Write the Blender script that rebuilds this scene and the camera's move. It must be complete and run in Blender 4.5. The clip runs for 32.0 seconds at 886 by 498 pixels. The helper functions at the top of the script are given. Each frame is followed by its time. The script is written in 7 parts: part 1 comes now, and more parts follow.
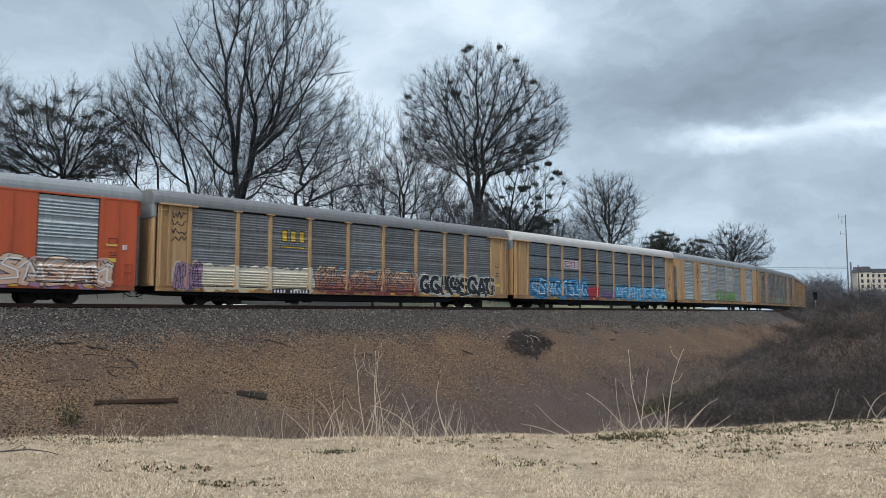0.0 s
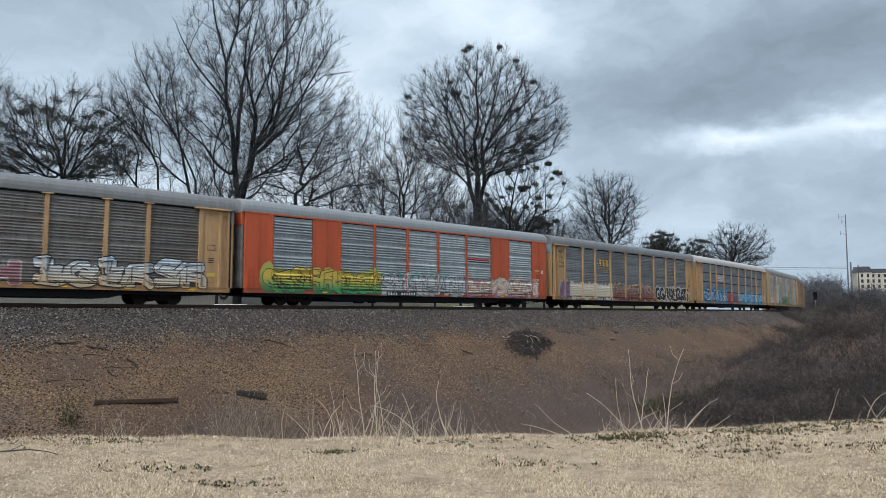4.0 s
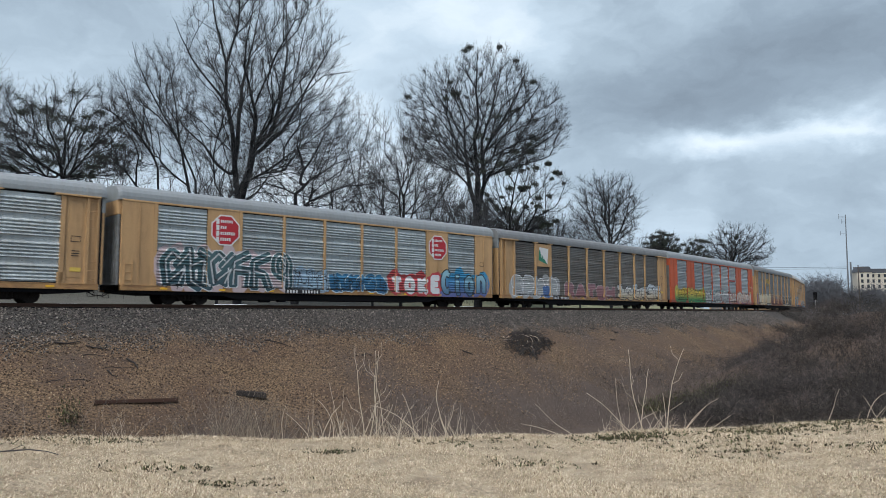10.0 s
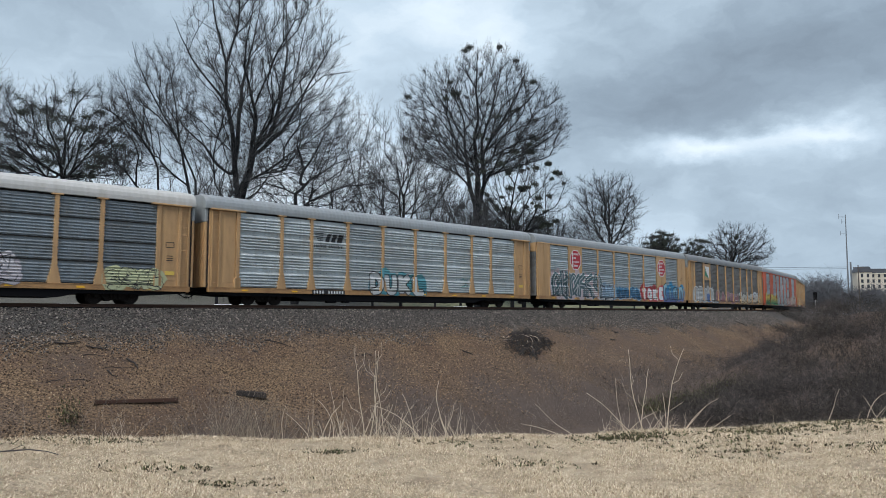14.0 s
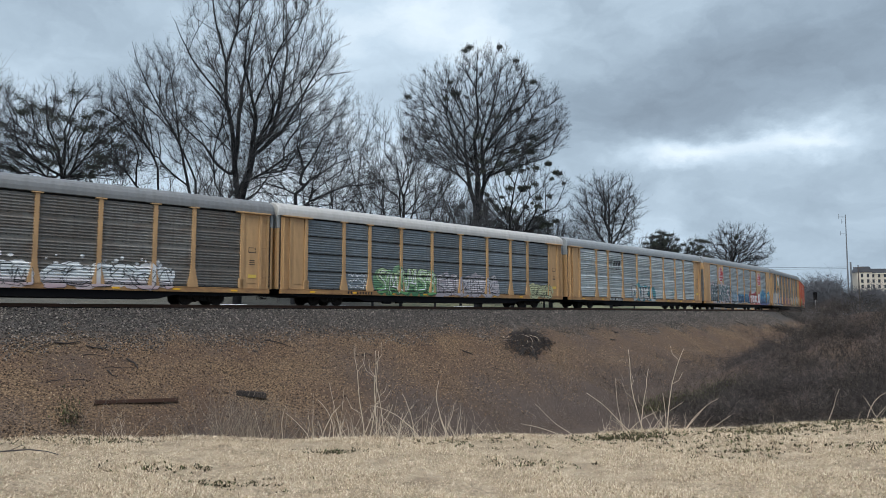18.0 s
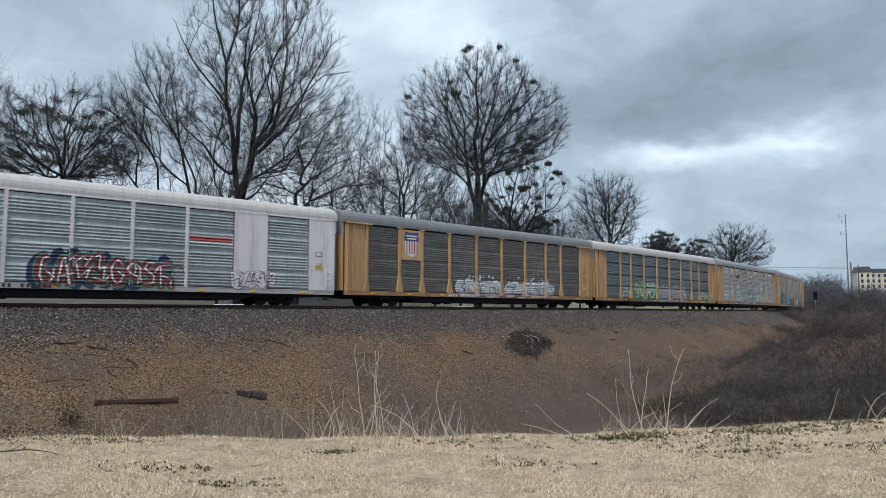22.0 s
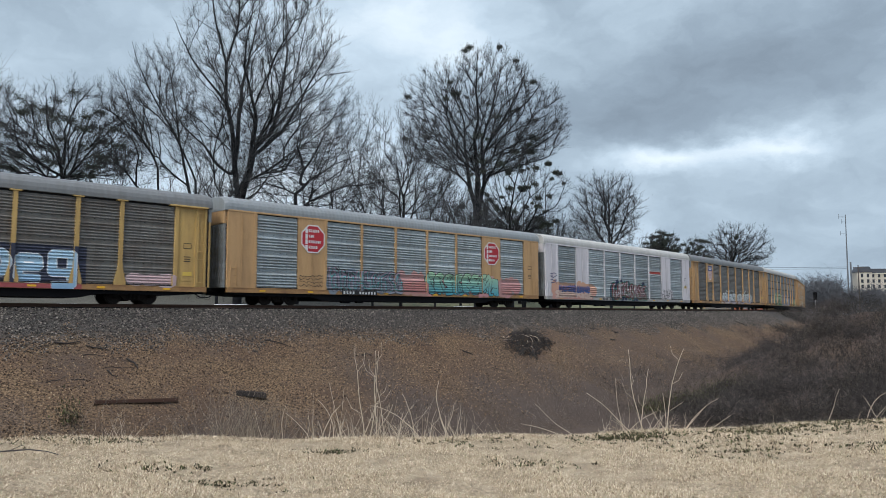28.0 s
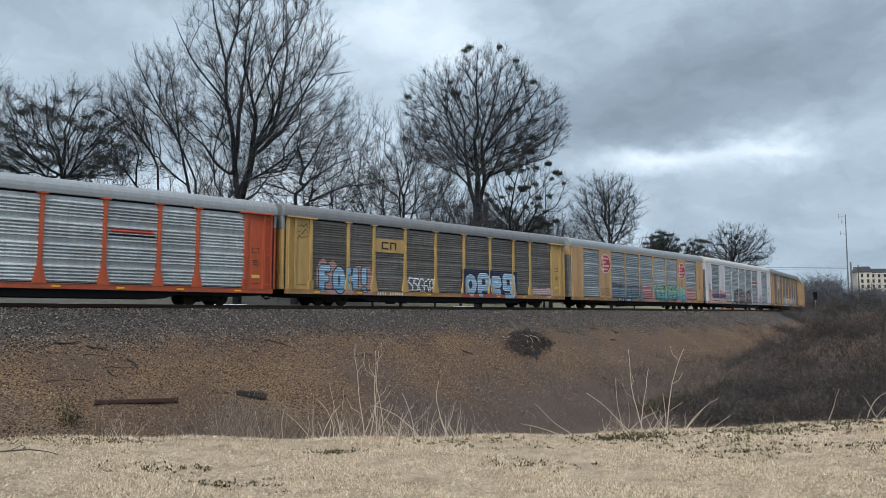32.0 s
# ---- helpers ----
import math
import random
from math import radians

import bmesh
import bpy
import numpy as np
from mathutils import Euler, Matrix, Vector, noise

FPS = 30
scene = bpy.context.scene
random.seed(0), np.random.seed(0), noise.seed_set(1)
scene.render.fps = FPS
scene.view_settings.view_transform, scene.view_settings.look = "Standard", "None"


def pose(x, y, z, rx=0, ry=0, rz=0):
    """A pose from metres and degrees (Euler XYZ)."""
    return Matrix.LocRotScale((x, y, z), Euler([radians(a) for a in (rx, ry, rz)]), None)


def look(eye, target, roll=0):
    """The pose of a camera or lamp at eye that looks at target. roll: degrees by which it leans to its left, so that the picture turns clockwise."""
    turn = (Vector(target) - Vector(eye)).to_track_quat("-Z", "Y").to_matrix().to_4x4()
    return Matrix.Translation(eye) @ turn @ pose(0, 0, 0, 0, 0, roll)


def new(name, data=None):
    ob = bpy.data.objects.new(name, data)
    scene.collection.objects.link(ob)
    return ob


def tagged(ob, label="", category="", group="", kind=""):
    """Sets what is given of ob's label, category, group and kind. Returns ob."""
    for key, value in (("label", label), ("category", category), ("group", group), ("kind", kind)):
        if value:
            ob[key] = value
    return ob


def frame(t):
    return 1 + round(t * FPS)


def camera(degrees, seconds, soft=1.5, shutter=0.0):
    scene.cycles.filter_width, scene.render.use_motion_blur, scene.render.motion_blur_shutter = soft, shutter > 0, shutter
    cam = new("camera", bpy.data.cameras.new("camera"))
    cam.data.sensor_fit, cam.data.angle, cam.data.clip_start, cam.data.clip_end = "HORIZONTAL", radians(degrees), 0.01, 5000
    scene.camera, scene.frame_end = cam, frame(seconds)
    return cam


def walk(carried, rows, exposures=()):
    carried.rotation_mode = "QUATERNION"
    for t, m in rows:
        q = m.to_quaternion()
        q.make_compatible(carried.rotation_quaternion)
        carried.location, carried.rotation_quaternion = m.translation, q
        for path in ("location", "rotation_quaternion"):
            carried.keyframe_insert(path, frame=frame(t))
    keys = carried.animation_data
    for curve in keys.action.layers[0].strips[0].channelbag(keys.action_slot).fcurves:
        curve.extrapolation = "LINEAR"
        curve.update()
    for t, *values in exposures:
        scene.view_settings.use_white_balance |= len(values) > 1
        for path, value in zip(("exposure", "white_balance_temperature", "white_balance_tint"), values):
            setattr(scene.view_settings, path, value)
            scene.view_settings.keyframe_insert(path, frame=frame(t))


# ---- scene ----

# ---------------------------------------------------------------- camera
EYE = (0.0, 0.0, 1.6)
cam = camera(61.17, 32.0, soft=0.7, shutter=0.25)
walk(cam, [(0.0, pose(*EYE, 95.317, 0, 0)), (32.0, pose(*EYE, 95.317, 0, 0))], [(0.0, 0.06, 6150, 8), (32.0, 0.06, 6150, 8)])

# ---------------------------------------------------------------- world and light
SUN_EL, SUN_AZ = 56, 205
world = bpy.data.worlds.new("world")
scene.world = world
world.use_nodes = True
wn, wl = world.node_tree.nodes, world.node_tree.links
wsky = wn.new("ShaderNodeTexSky")
wsky.sky_type, wsky.sun_disc = "NISHITA", False
wsky.sun_elevation, wsky.sun_rotation = radians(SUN_EL), radians(SUN_AZ)
wsky.dust_density = 3.0
wn["Background"].inputs["Strength"].default_value = 0.15
wl.new(wsky.outputs[0], wn["Background"].inputs["Color"])
sun = new("sun", bpy.data.lights.new("sun", "SUN"))
sun.data.energy, sun.data.angle, sun.data.color = 2.7, radians(30), (1.0, 0.98, 0.95)
_a, _e = radians(SUN_AZ), radians(SUN_EL)
sun.matrix_world = look((60 * math.sin(_a) * math.cos(_e), 60 * math.cos(_a) * math.cos(_e), 60 * math.sin(_e)), (0, 0, 0))

# ---------------------------------------------------------------- track plan
RAIL_Z, GRADE = 2.343, 0.00515
H0, CAR_PITCH = 0.7263, 28.5
BEND, TIGHTEN = 0.002142, 0.0000179               # curvature from the start of the curve, and its growth past 50 m
C0 = Vector((-18.838, 37.743))                    # start of the curve, centre line
TRACK_S = np.arange(-3000.0, 3000.0, 0.5)
_bent = (TRACK_S > 0) & (TRACK_S < 240)
TRACK_H = H0 + np.cumsum(np.where(_bent, BEND + TIGHTEN * np.clip(TRACK_S - 50, 0, None), 0.0)) * 0.5
TRACK_X, TRACK_Y = np.cumsum(np.cos(TRACK_H)) * 0.5, np.cumsum(np.sin(TRACK_H)) * 0.5
TRACK_X += C0.x - np.interp(0, TRACK_S, TRACK_X)
TRACK_Y += C0.y - np.interp(0, TRACK_S, TRACK_Y)


def track(s):
    """Centre line at s metres past the start of the curve: place and heading."""
    return Vector((float(np.interp(s, TRACK_S, TRACK_X)), float(np.interp(s, TRACK_S, TRACK_Y)))), float(np.interp(s, TRACK_S, TRACK_H))


def rise(s):
    """How far the line has climbed at s."""
    return GRADE * np.clip(s, 0, 240)


STATIONS = np.concatenate([np.arange(-2900, -120, 60), np.arange(-120, 260, 8), np.arange(260, 2900, 60)]).astype(float)
STATION_X, STATION_Y = np.interp(STATIONS, TRACK_S, TRACK_X), np.interp(STATIONS, TRACK_S, TRACK_Y)


def near_track(x, y):
    """Nearest station and signed distance from the centre line, positive on the camera's side; numpy arrays."""
    x, y = np.asarray(x, float), np.asarray(y, float)
    best, s = np.full(x.shape, 1e12), np.zeros(x.shape)
    for st, sx, sy in zip(STATIONS, STATION_X, STATION_Y):
        q = (x - sx) ** 2 + (y - sy) ** 2
        s = np.where(q < best, st, s)
        best = np.minimum(q, best)
    for _ in range(2):
        h = np.interp(s, TRACK_S, TRACK_H)
        s = s + np.clip((x - np.interp(s, TRACK_S, TRACK_X)) * np.cos(h) + (y - np.interp(s, TRACK_S, TRACK_Y)) * np.sin(h), -40, 40)
    h = np.interp(s, TRACK_S, TRACK_H)
    return s, (x - np.interp(s, TRACK_S, TRACK_X)) * np.sin(h) - (y - np.interp(s, TRACK_S, TRACK_Y)) * np.cos(h)


def off_track(x, y):
    return near_track(x, y)[1]


def beside(s, d):
    """A point d metres off the centre line, towards the camera."""
    p, h = track(s)
    return p.x + d * math.sin(h), p.y - d * math.cos(h)


# ---------------------------------------------------------------- mesh helpers
class Soup:
    """Collects vertices and faces of one mesh."""

    def __init__(self):
        self.v, self.f, self.m = [], [], []

    def add(self, verts, faces, mi=0):
        n = len(self.v)
        self.v += [tuple(q) for q in verts]
        self.f += [tuple(i + n for i in q) for q in faces]
        self.m += [mi] * len(faces)
        return self

    def box(self, x0, x1, y0, y1, z0, z1, b=0.0, mi=0):
        if b <= 0:
            v = [(x, y, z) for x in (x0, x1) for y in (y0, y1) for z in (z0, z1)]
            return self.add(v, [(0, 1, 3, 2), (4, 6, 7, 5), (0, 4, 5, 1), (2, 3, 7, 6), (0, 2, 6, 4), (1, 5, 7, 3)], mi)
        bm = bmesh.new()
        bmesh.ops.create_cube(bm, size=1)
        for q in bm.verts:
            q.co = ((x0 + x1) / 2 + q.co.x * (x1 - x0), (y0 + y1) / 2 + q.co.y * (y1 - y0), (z0 + z1) / 2 + q.co.z * (z1 - z0))
        bmesh.ops.bevel(bm, geom=bm.edges[:], offset=b, segments=1, affect="EDGES")
        bm.verts.index_update()
        self.add([q.co[:] for q in bm.verts], [[w.index for w in q.verts] for q in bm.faces], mi)
        bm.free()
        return self

    def prism(self, loop, place, mi=0):
        """A closed loop of 2D points swept between two places: place(point, end) gives 3D."""
        n = len(loop)
        v = [place(q, 0) for q in loop] + [place(q, 1) for q in loop]
        f = [(i, (i + 1) % n, n + (i + 1) % n, n + i) for i in range(n)]
        return self.add(v, f + [tuple(range(n))[::-1], tuple(range(n, 2 * n))], mi)

    def tube(self, path, radii, sides=6, cap=True, mi=0):
        pts = [Vector(q) for q in path]
        if not hasattr(radii, "__len__"):
            radii = [radii] * len(pts)
        rings = []
        for i, q in enumerate(pts):
            d = (pts[min(i + 1, len(pts) - 1)] - pts[max(i - 1, 0)]).normalized()
            a = d.orthogonal().normalized() if i == 0 else (rings[-1][1] - d * rings[-1][1].dot(d)).normalized()
            c = d.cross(a)
            rings.append(([q + (a * math.cos(k * math.tau / sides) + c * math.sin(k * math.tau / sides)) * radii[i] for k in range(sides)], a))
        v = [w for r in rings for w in r[0]]
        f = [(i * sides + k, i * sides + (k + 1) % sides, (i + 1) * sides + (k + 1) % sides, (i + 1) * sides + k)
             for i in range(len(pts) - 1) for k in range(sides)]
        if cap:
            f += [tuple(range(sides))[::-1], tuple(range(len(v) - sides, len(v)))]
        return self.add(v, f, mi)

    def disc(self, c, axis, r, depth, sides=18, hole=0.0, mi=0):
        """A short cylinder along an axis 'x', 'y' or 'z', centred on c."""
        def put(u, w, t):
            return {"x": (c[0] + t, c[1] + u, c[2] + w), "y": (c[0] + u, c[1] + t, c[2] + w), "z": (c[0] + u, c[1] + w, c[2] + t)}[axis]
        loop = [(r * math.cos(k * math.tau / sides), r * math.sin(k * math.tau / sides)) for k in range(sides)]
        return self.prism(loop, lambda q, e: put(q[0], q[1], (e - 0.5) * depth), mi)

    def mesh(self, name, mats, smooth=False):
        me = bpy.data.meshes.new(name)
        me.from_pydata(self.v, [], self.f)
        for q in mats:
            me.materials.append(q)
        if len(mats) > 1:
            me.polygons.foreach_set("material_index", self.m)
        if smooth:
            me.shade_smooth()
        me.update()
        return me


def part(name, soup, mats, parent=None, label="", smooth=False):
    """Links one mesh object under a thing or a part. soup may be a ready mesh."""
    if isinstance(soup, Soup):
        soup = soup.mesh(name, mats if isinstance(mats, (list, tuple)) else [mats], smooth)
    ob = new(name, soup)
    ob.parent = parent
    return tagged(ob, label)


def array_mesh(name, verts, faces, mats, smooth=False, attrs=()):
    """A mesh from numpy arrays: verts (n, 3) and faces (m, 3 or 4)."""
    me = bpy.data.meshes.new(name)
    k = faces.shape[1]
    me.vertices.add(len(verts)), me.loops.add(faces.size), me.polygons.add(len(faces))
    me.vertices.foreach_set("co", np.ascontiguousarray(verts, dtype=np.float32).ravel())
    me.loops.foreach_set("vertex_index", np.ascontiguousarray(faces, dtype=np.int32).ravel())
    me.polygons.foreach_set("loop_start", np.arange(0, faces.size, k, dtype=np.int32))
    for q in mats:
        me.materials.append(q)
    if smooth:
        me.polygons.foreach_set("use_smooth", np.ones(len(faces), dtype=bool))
    for nm, values in attrs:
        me.attributes.new(nm, "FLOAT", "POINT").data.foreach_set("value", np.ascontiguousarray(values, dtype=np.float32))
    me.update(calc_edges=True)
    me.validate()
    return me


# ---------------------------------------------------------------- materials
class Nodes:
    """Builds a material's node tree."""

    def __init__(self, name):
        self.mat = bpy.data.materials.new(name)
        self.mat.use_nodes = True
        self.n, self.l = self.mat.node_tree.nodes, self.mat.node_tree.links
        self.p = self.n["Principled BSDF"]

    def node(self, kind, ins={}, data_type="", blend_type="", operation="", use_clamp=False):
        q = self.n.new("ShaderNode" + kind)
        if data_type:
            q.data_type = data_type
        if blend_type:
            q.blend_type = blend_type
        if operation:
            q.operation = operation
        if use_clamp:
            q.use_clamp = True
        for k, v in ins.items():
            self.feed(q.inputs[k], v)
        return q

    def feed(self, socket, v):
        if isinstance(v, bpy.types.NodeSocket):
            self.l.new(v, socket)
        else:
            socket.default_value = v

    def coords(self, scale=(1, 1, 1), kind="Object"):
        tc = self.node("TexCoord")
        return self.node("Mapping", ins={"Vector": tc.outputs[kind], "Scale": scale}).outputs[0]

    def noise(self, scale, detail=4.0, rough=0.55, vec=None, dist=0.0):
        q = self.node("TexNoise", ins={"Scale": scale, "Detail": detail, "Roughness": rough, "Distortion": dist})
        if vec is not None:
            self.l.new(vec, q.inputs["Vector"])
        return q.outputs[0]

    def ramp(self, fac, stops):
        q = self.node("ValToRGB")
        e = q.color_ramp.elements
        while len(e) < len(stops):
            e.new(0.5)
        for k, (pos, c) in enumerate(stops):
            e[k].position = pos
            e[k].color = (*c, 1) if hasattr(c, "__len__") else (c, c, c, 1)
        self.l.new(fac, q.inputs[0])
        return q.outputs[0]

    def mix(self, fac, a, b, blend="MIX"):
        q = self.node("Mix", data_type="RGBA", blend_type=blend)
        self.feed(q.inputs[0], fac)
        for s, v in ((q.inputs[6], a), (q.inputs[7], b)):
            self.feed(s, (*v, 1) if isinstance(v, tuple) and len(v) == 3 else v)
        return q.outputs[2]

    def math(self, op, a, b=0.0, c=0.0, clamp=False):
        q = self.node("Math", operation=op, use_clamp=clamp)
        for s, v in zip(q.inputs, (a, b, c)):
            self.feed(s, v)
        return q.outputs[0]

    def bump(self, height, strength=0.4, distance=0.02):
        q = self.node("Bump", ins={"Strength": strength, "Distance": distance, "Height": height})
        self.l.new(q.outputs[0], self.p.inputs["Normal"])

    def done(self, color, rough=0.7, metal=0.0, spec=0.5):
        self.feed(self.p.inputs["Base Color"], (*color, 1) if isinstance(color, tuple) else color)
        self.feed(self.p.inputs["Roughness"], rough)
        self.feed(self.p.inputs["Metallic"], metal)
        self.p.inputs["Specular IOR Level"].default_value = spec
        return self.mat


def worn(name, color, stain=(0.12, 0.08, 0.05), amount=0.5, rough=0.55, metal=0.0, grain=14.0, streak=(2.2, 2.2, 0.35), spread=0.12, bump=0.15):
    """Paint or metal with fine grain, run-down streaks of dirt, and a random shade for each object."""
    m = Nodes(name)
    rnd = m.node("ObjectInfo").outputs["Random"]
    base = m.mix(m.noise(grain, 5, 0.6, m.coords()), tuple(c * (1 - spread) for c in color), tuple(min(1, c * (1 + spread)) for c in color))
    shade = m.mix(rnd, (1 - spread, 1 - spread, 1 - spread), (1.0, 1.0, 1.0))
    base = m.mix(1.0, base, shade, "MULTIPLY")
    dirt = m.noise(1.0, 6, 0.65, m.coords(streak), 0.4)
    fac = m.math("MULTIPLY", m.ramp(dirt, [(0.42, 0.0), (0.75, 1.0)]), amount)
    col = m.mix(fac, base, stain)
    m.bump(m.noise(grain * 4, 3, 0.5, m.coords()), bump, 0.004)
    return m.done(col, m.math("ADD", m.math("MULTIPLY", dirt, 0.3), rough - 0.15), metal)


def plain(name, color, rough=0.6, metal=0.0, spread=0.15, grain=9.0, bump=0.2, spec=0.5):
    m = Nodes(name)
    col = m.mix(m.noise(grain, 5, 0.6, m.coords()), tuple(c * (1 - spread) for c in color), tuple(min(1, c * (1 + spread)) for c in color))
    m.bump(m.noise(grain * 5, 4, 0.6, m.coords()), bump, 0.006)
    return m.done(col, rough, metal, spec)


M_YELLOW = worn("aged_yellow_paint", (0.53, 0.33, 0.15), (0.16, 0.09, 0.05), 0.5)
M_YELLOW2 = worn("ochre_yellow_paint", (0.54, 0.36, 0.12), (0.16, 0.09, 0.04), 0.45)
M_ORANGE = worn("orange_paint", (0.52, 0.095, 0.028), (0.16, 0.04, 0.02), 0.5)
M_WHITE = worn("white_paint", (0.70, 0.665, 0.68), (0.22, 0.19, 0.17), 0.45)
M_BROWN = worn("faded_brown_paint", (0.36, 0.22, 0.10), (0.10, 0.06, 0.035), 0.6)


def sheet_steel(name, color, stain, amount, spread=0.22, metal=0.25):
    """Galvanised side sheets: each its own shade, with level bands of dirt, run-down streaks and fine spangle."""
    m = Nodes(name)
    rnd = m.node("ObjectInfo").outputs["Random"]
    shift = m.node("CombineXYZ", ins={"X": m.math("MULTIPLY", rnd, 37.0), "Y": 0.0, "Z": m.math("MULTIPLY", rnd, 11.0)}).outputs[0]
    def co(sc):
        mp = m.node("Mapping", ins={"Vector": m.node("TexCoord").outputs["Object"], "Location": shift, "Scale": sc})
        return mp.outputs[0]
    base = m.mix(m.noise(7.0, 6, 0.7, co((1, 1, 1))), tuple(c * 0.80 for c in color), tuple(min(1, c * 1.18) for c in color))
    base = m.mix(1.0, base, m.mix(rnd, (1 - spread,) * 3, (1 + spread * 0.4,) * 3), "MULTIPLY")
    band = m.ramp(m.noise(1.0, 4, 0.6, co((0.25, 1, 2.4))), [(0.38, 0.0), (0.66, 1.0)])
    run = m.ramp(m.noise(1.0, 5, 0.6, co((5.0, 5, 0.5)), 0.5), [(0.45, 0.0), (0.75, 1.0)])
    col = m.mix(m.math("MULTIPLY", band, amount), base, stain)
    col = m.mix(m.math("MULTIPLY", run, amount * 0.8), col, tuple(c * 0.8 for c in stain))
    blotch = m.ramp(m.noise(1.0, 6, 0.68, co((0.9, 1, 1.1)), 0.6), [(0.48, 0.0), (0.70, 1.0)])
    col = m.mix(m.math("MULTIPLY", blotch, amount * 0.75), col, tuple(c * k for c, k in zip(stain, (1.15, 0.98, 0.82))))
    speck = m.ramp(m.noise(16.0, 5, 0.75, co((1, 1, 2.2))), [(0.55, 0.0), (0.72, 1.0)])
    col = m.mix(m.math("MULTIPLY", speck, 0.45), col, tuple(c * 0.55 for c in stain))
    m.bump(m.noise(60, 3, 0.5, co((1, 1, 1))), 0.15, 0.004)
    return m.done(col, 0.5, metal)


M_GALV = sheet_steel("galvanised_steel", (0.48, 0.535, 0.545), (0.20, 0.22, 0.22), 0.55)
M_GALV_DARK = sheet_steel("weathered_grey_steel", (0.24, 0.255, 0.255), (0.11, 0.10, 0.09), 0.6)
M_GALV_BROWN = sheet_steel("grimy_brown_steel", (0.19, 0.185, 0.165), (0.085, 0.068, 0.054), 0.65)
M_GALV_BLUE = sheet_steel("blue_grey_steel", (0.20, 0.235, 0.255), (0.10, 0.105, 0.10), 0.5)
M_GALV_LIGHT = sheet_steel("bright_galvanised_steel", (0.56, 0.61, 0.61), (0.25, 0.27, 0.27), 0.6, 0.3)
M_SILL = worn("rusty_yellow_sill", (0.42, 0.235, 0.09), (0.12, 0.06, 0.035), 0.75, streak=(1.5, 2, 3))
M_SILL_ORANGE = worn("dirty_orange_sill", (0.42, 0.085, 0.03), (0.10, 0.045, 0.03), 0.6, streak=(1.5, 2, 3))
M_SILL_WHITE = worn("dirty_white_sill", (0.46, 0.44, 0.42), (0.16, 0.12, 0.10), 0.6, streak=(1.5, 2, 3))
M_ROOF_GREY = worn("grey_roof_steel", (0.185, 0.195, 0.195), (0.12, 0.118, 0.11), 0.55, 0.6, 0.1)
M_ROOF_PALE = worn("pale_roof_steel", (0.27, 0.295, 0.30), (0.20, 0.20, 0.19), 0.5, 0.6, 0.1)
M_ROOF_CREAM = worn("off_white_roof_paint", (0.47, 0.47, 0.445), (0.28, 0.26, 0.22), 0.5, 0.6)
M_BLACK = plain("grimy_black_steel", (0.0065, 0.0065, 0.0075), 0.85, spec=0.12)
M_TRUCK = plain("rusty_dark_iron", (0.016, 0.013, 0.011), 0.85, 0.1, spec=0.2)
M_WHEEL = plain("worn_wheel_steel", (0.022, 0.018, 0.016), 0.7, 0.3, spec=0.3)
M_RUST = plain("brown_rusted_steel", (0.085, 0.045, 0.03), 0.85, 0.2)
M_REFLECT = plain("yellow_reflective_tape", (0.75, 0.42, 0.02), 0.4)
M_INK = plain("black_lettering_paint", (0.014, 0.014, 0.015), 0.6)
M_CHALK = plain("white_lettering_paint", (0.68, 0.68, 0.66), 0.6)
M_RED = plain("red_sign_paint", (0.42, 0.02, 0.03), 0.55)
# near-black for shade painted into slots; also colours seams and bolt heads
M_GAP = plain("slot_shade_and_bolt_black", (0.008, 0.008, 0.008), 0.9)

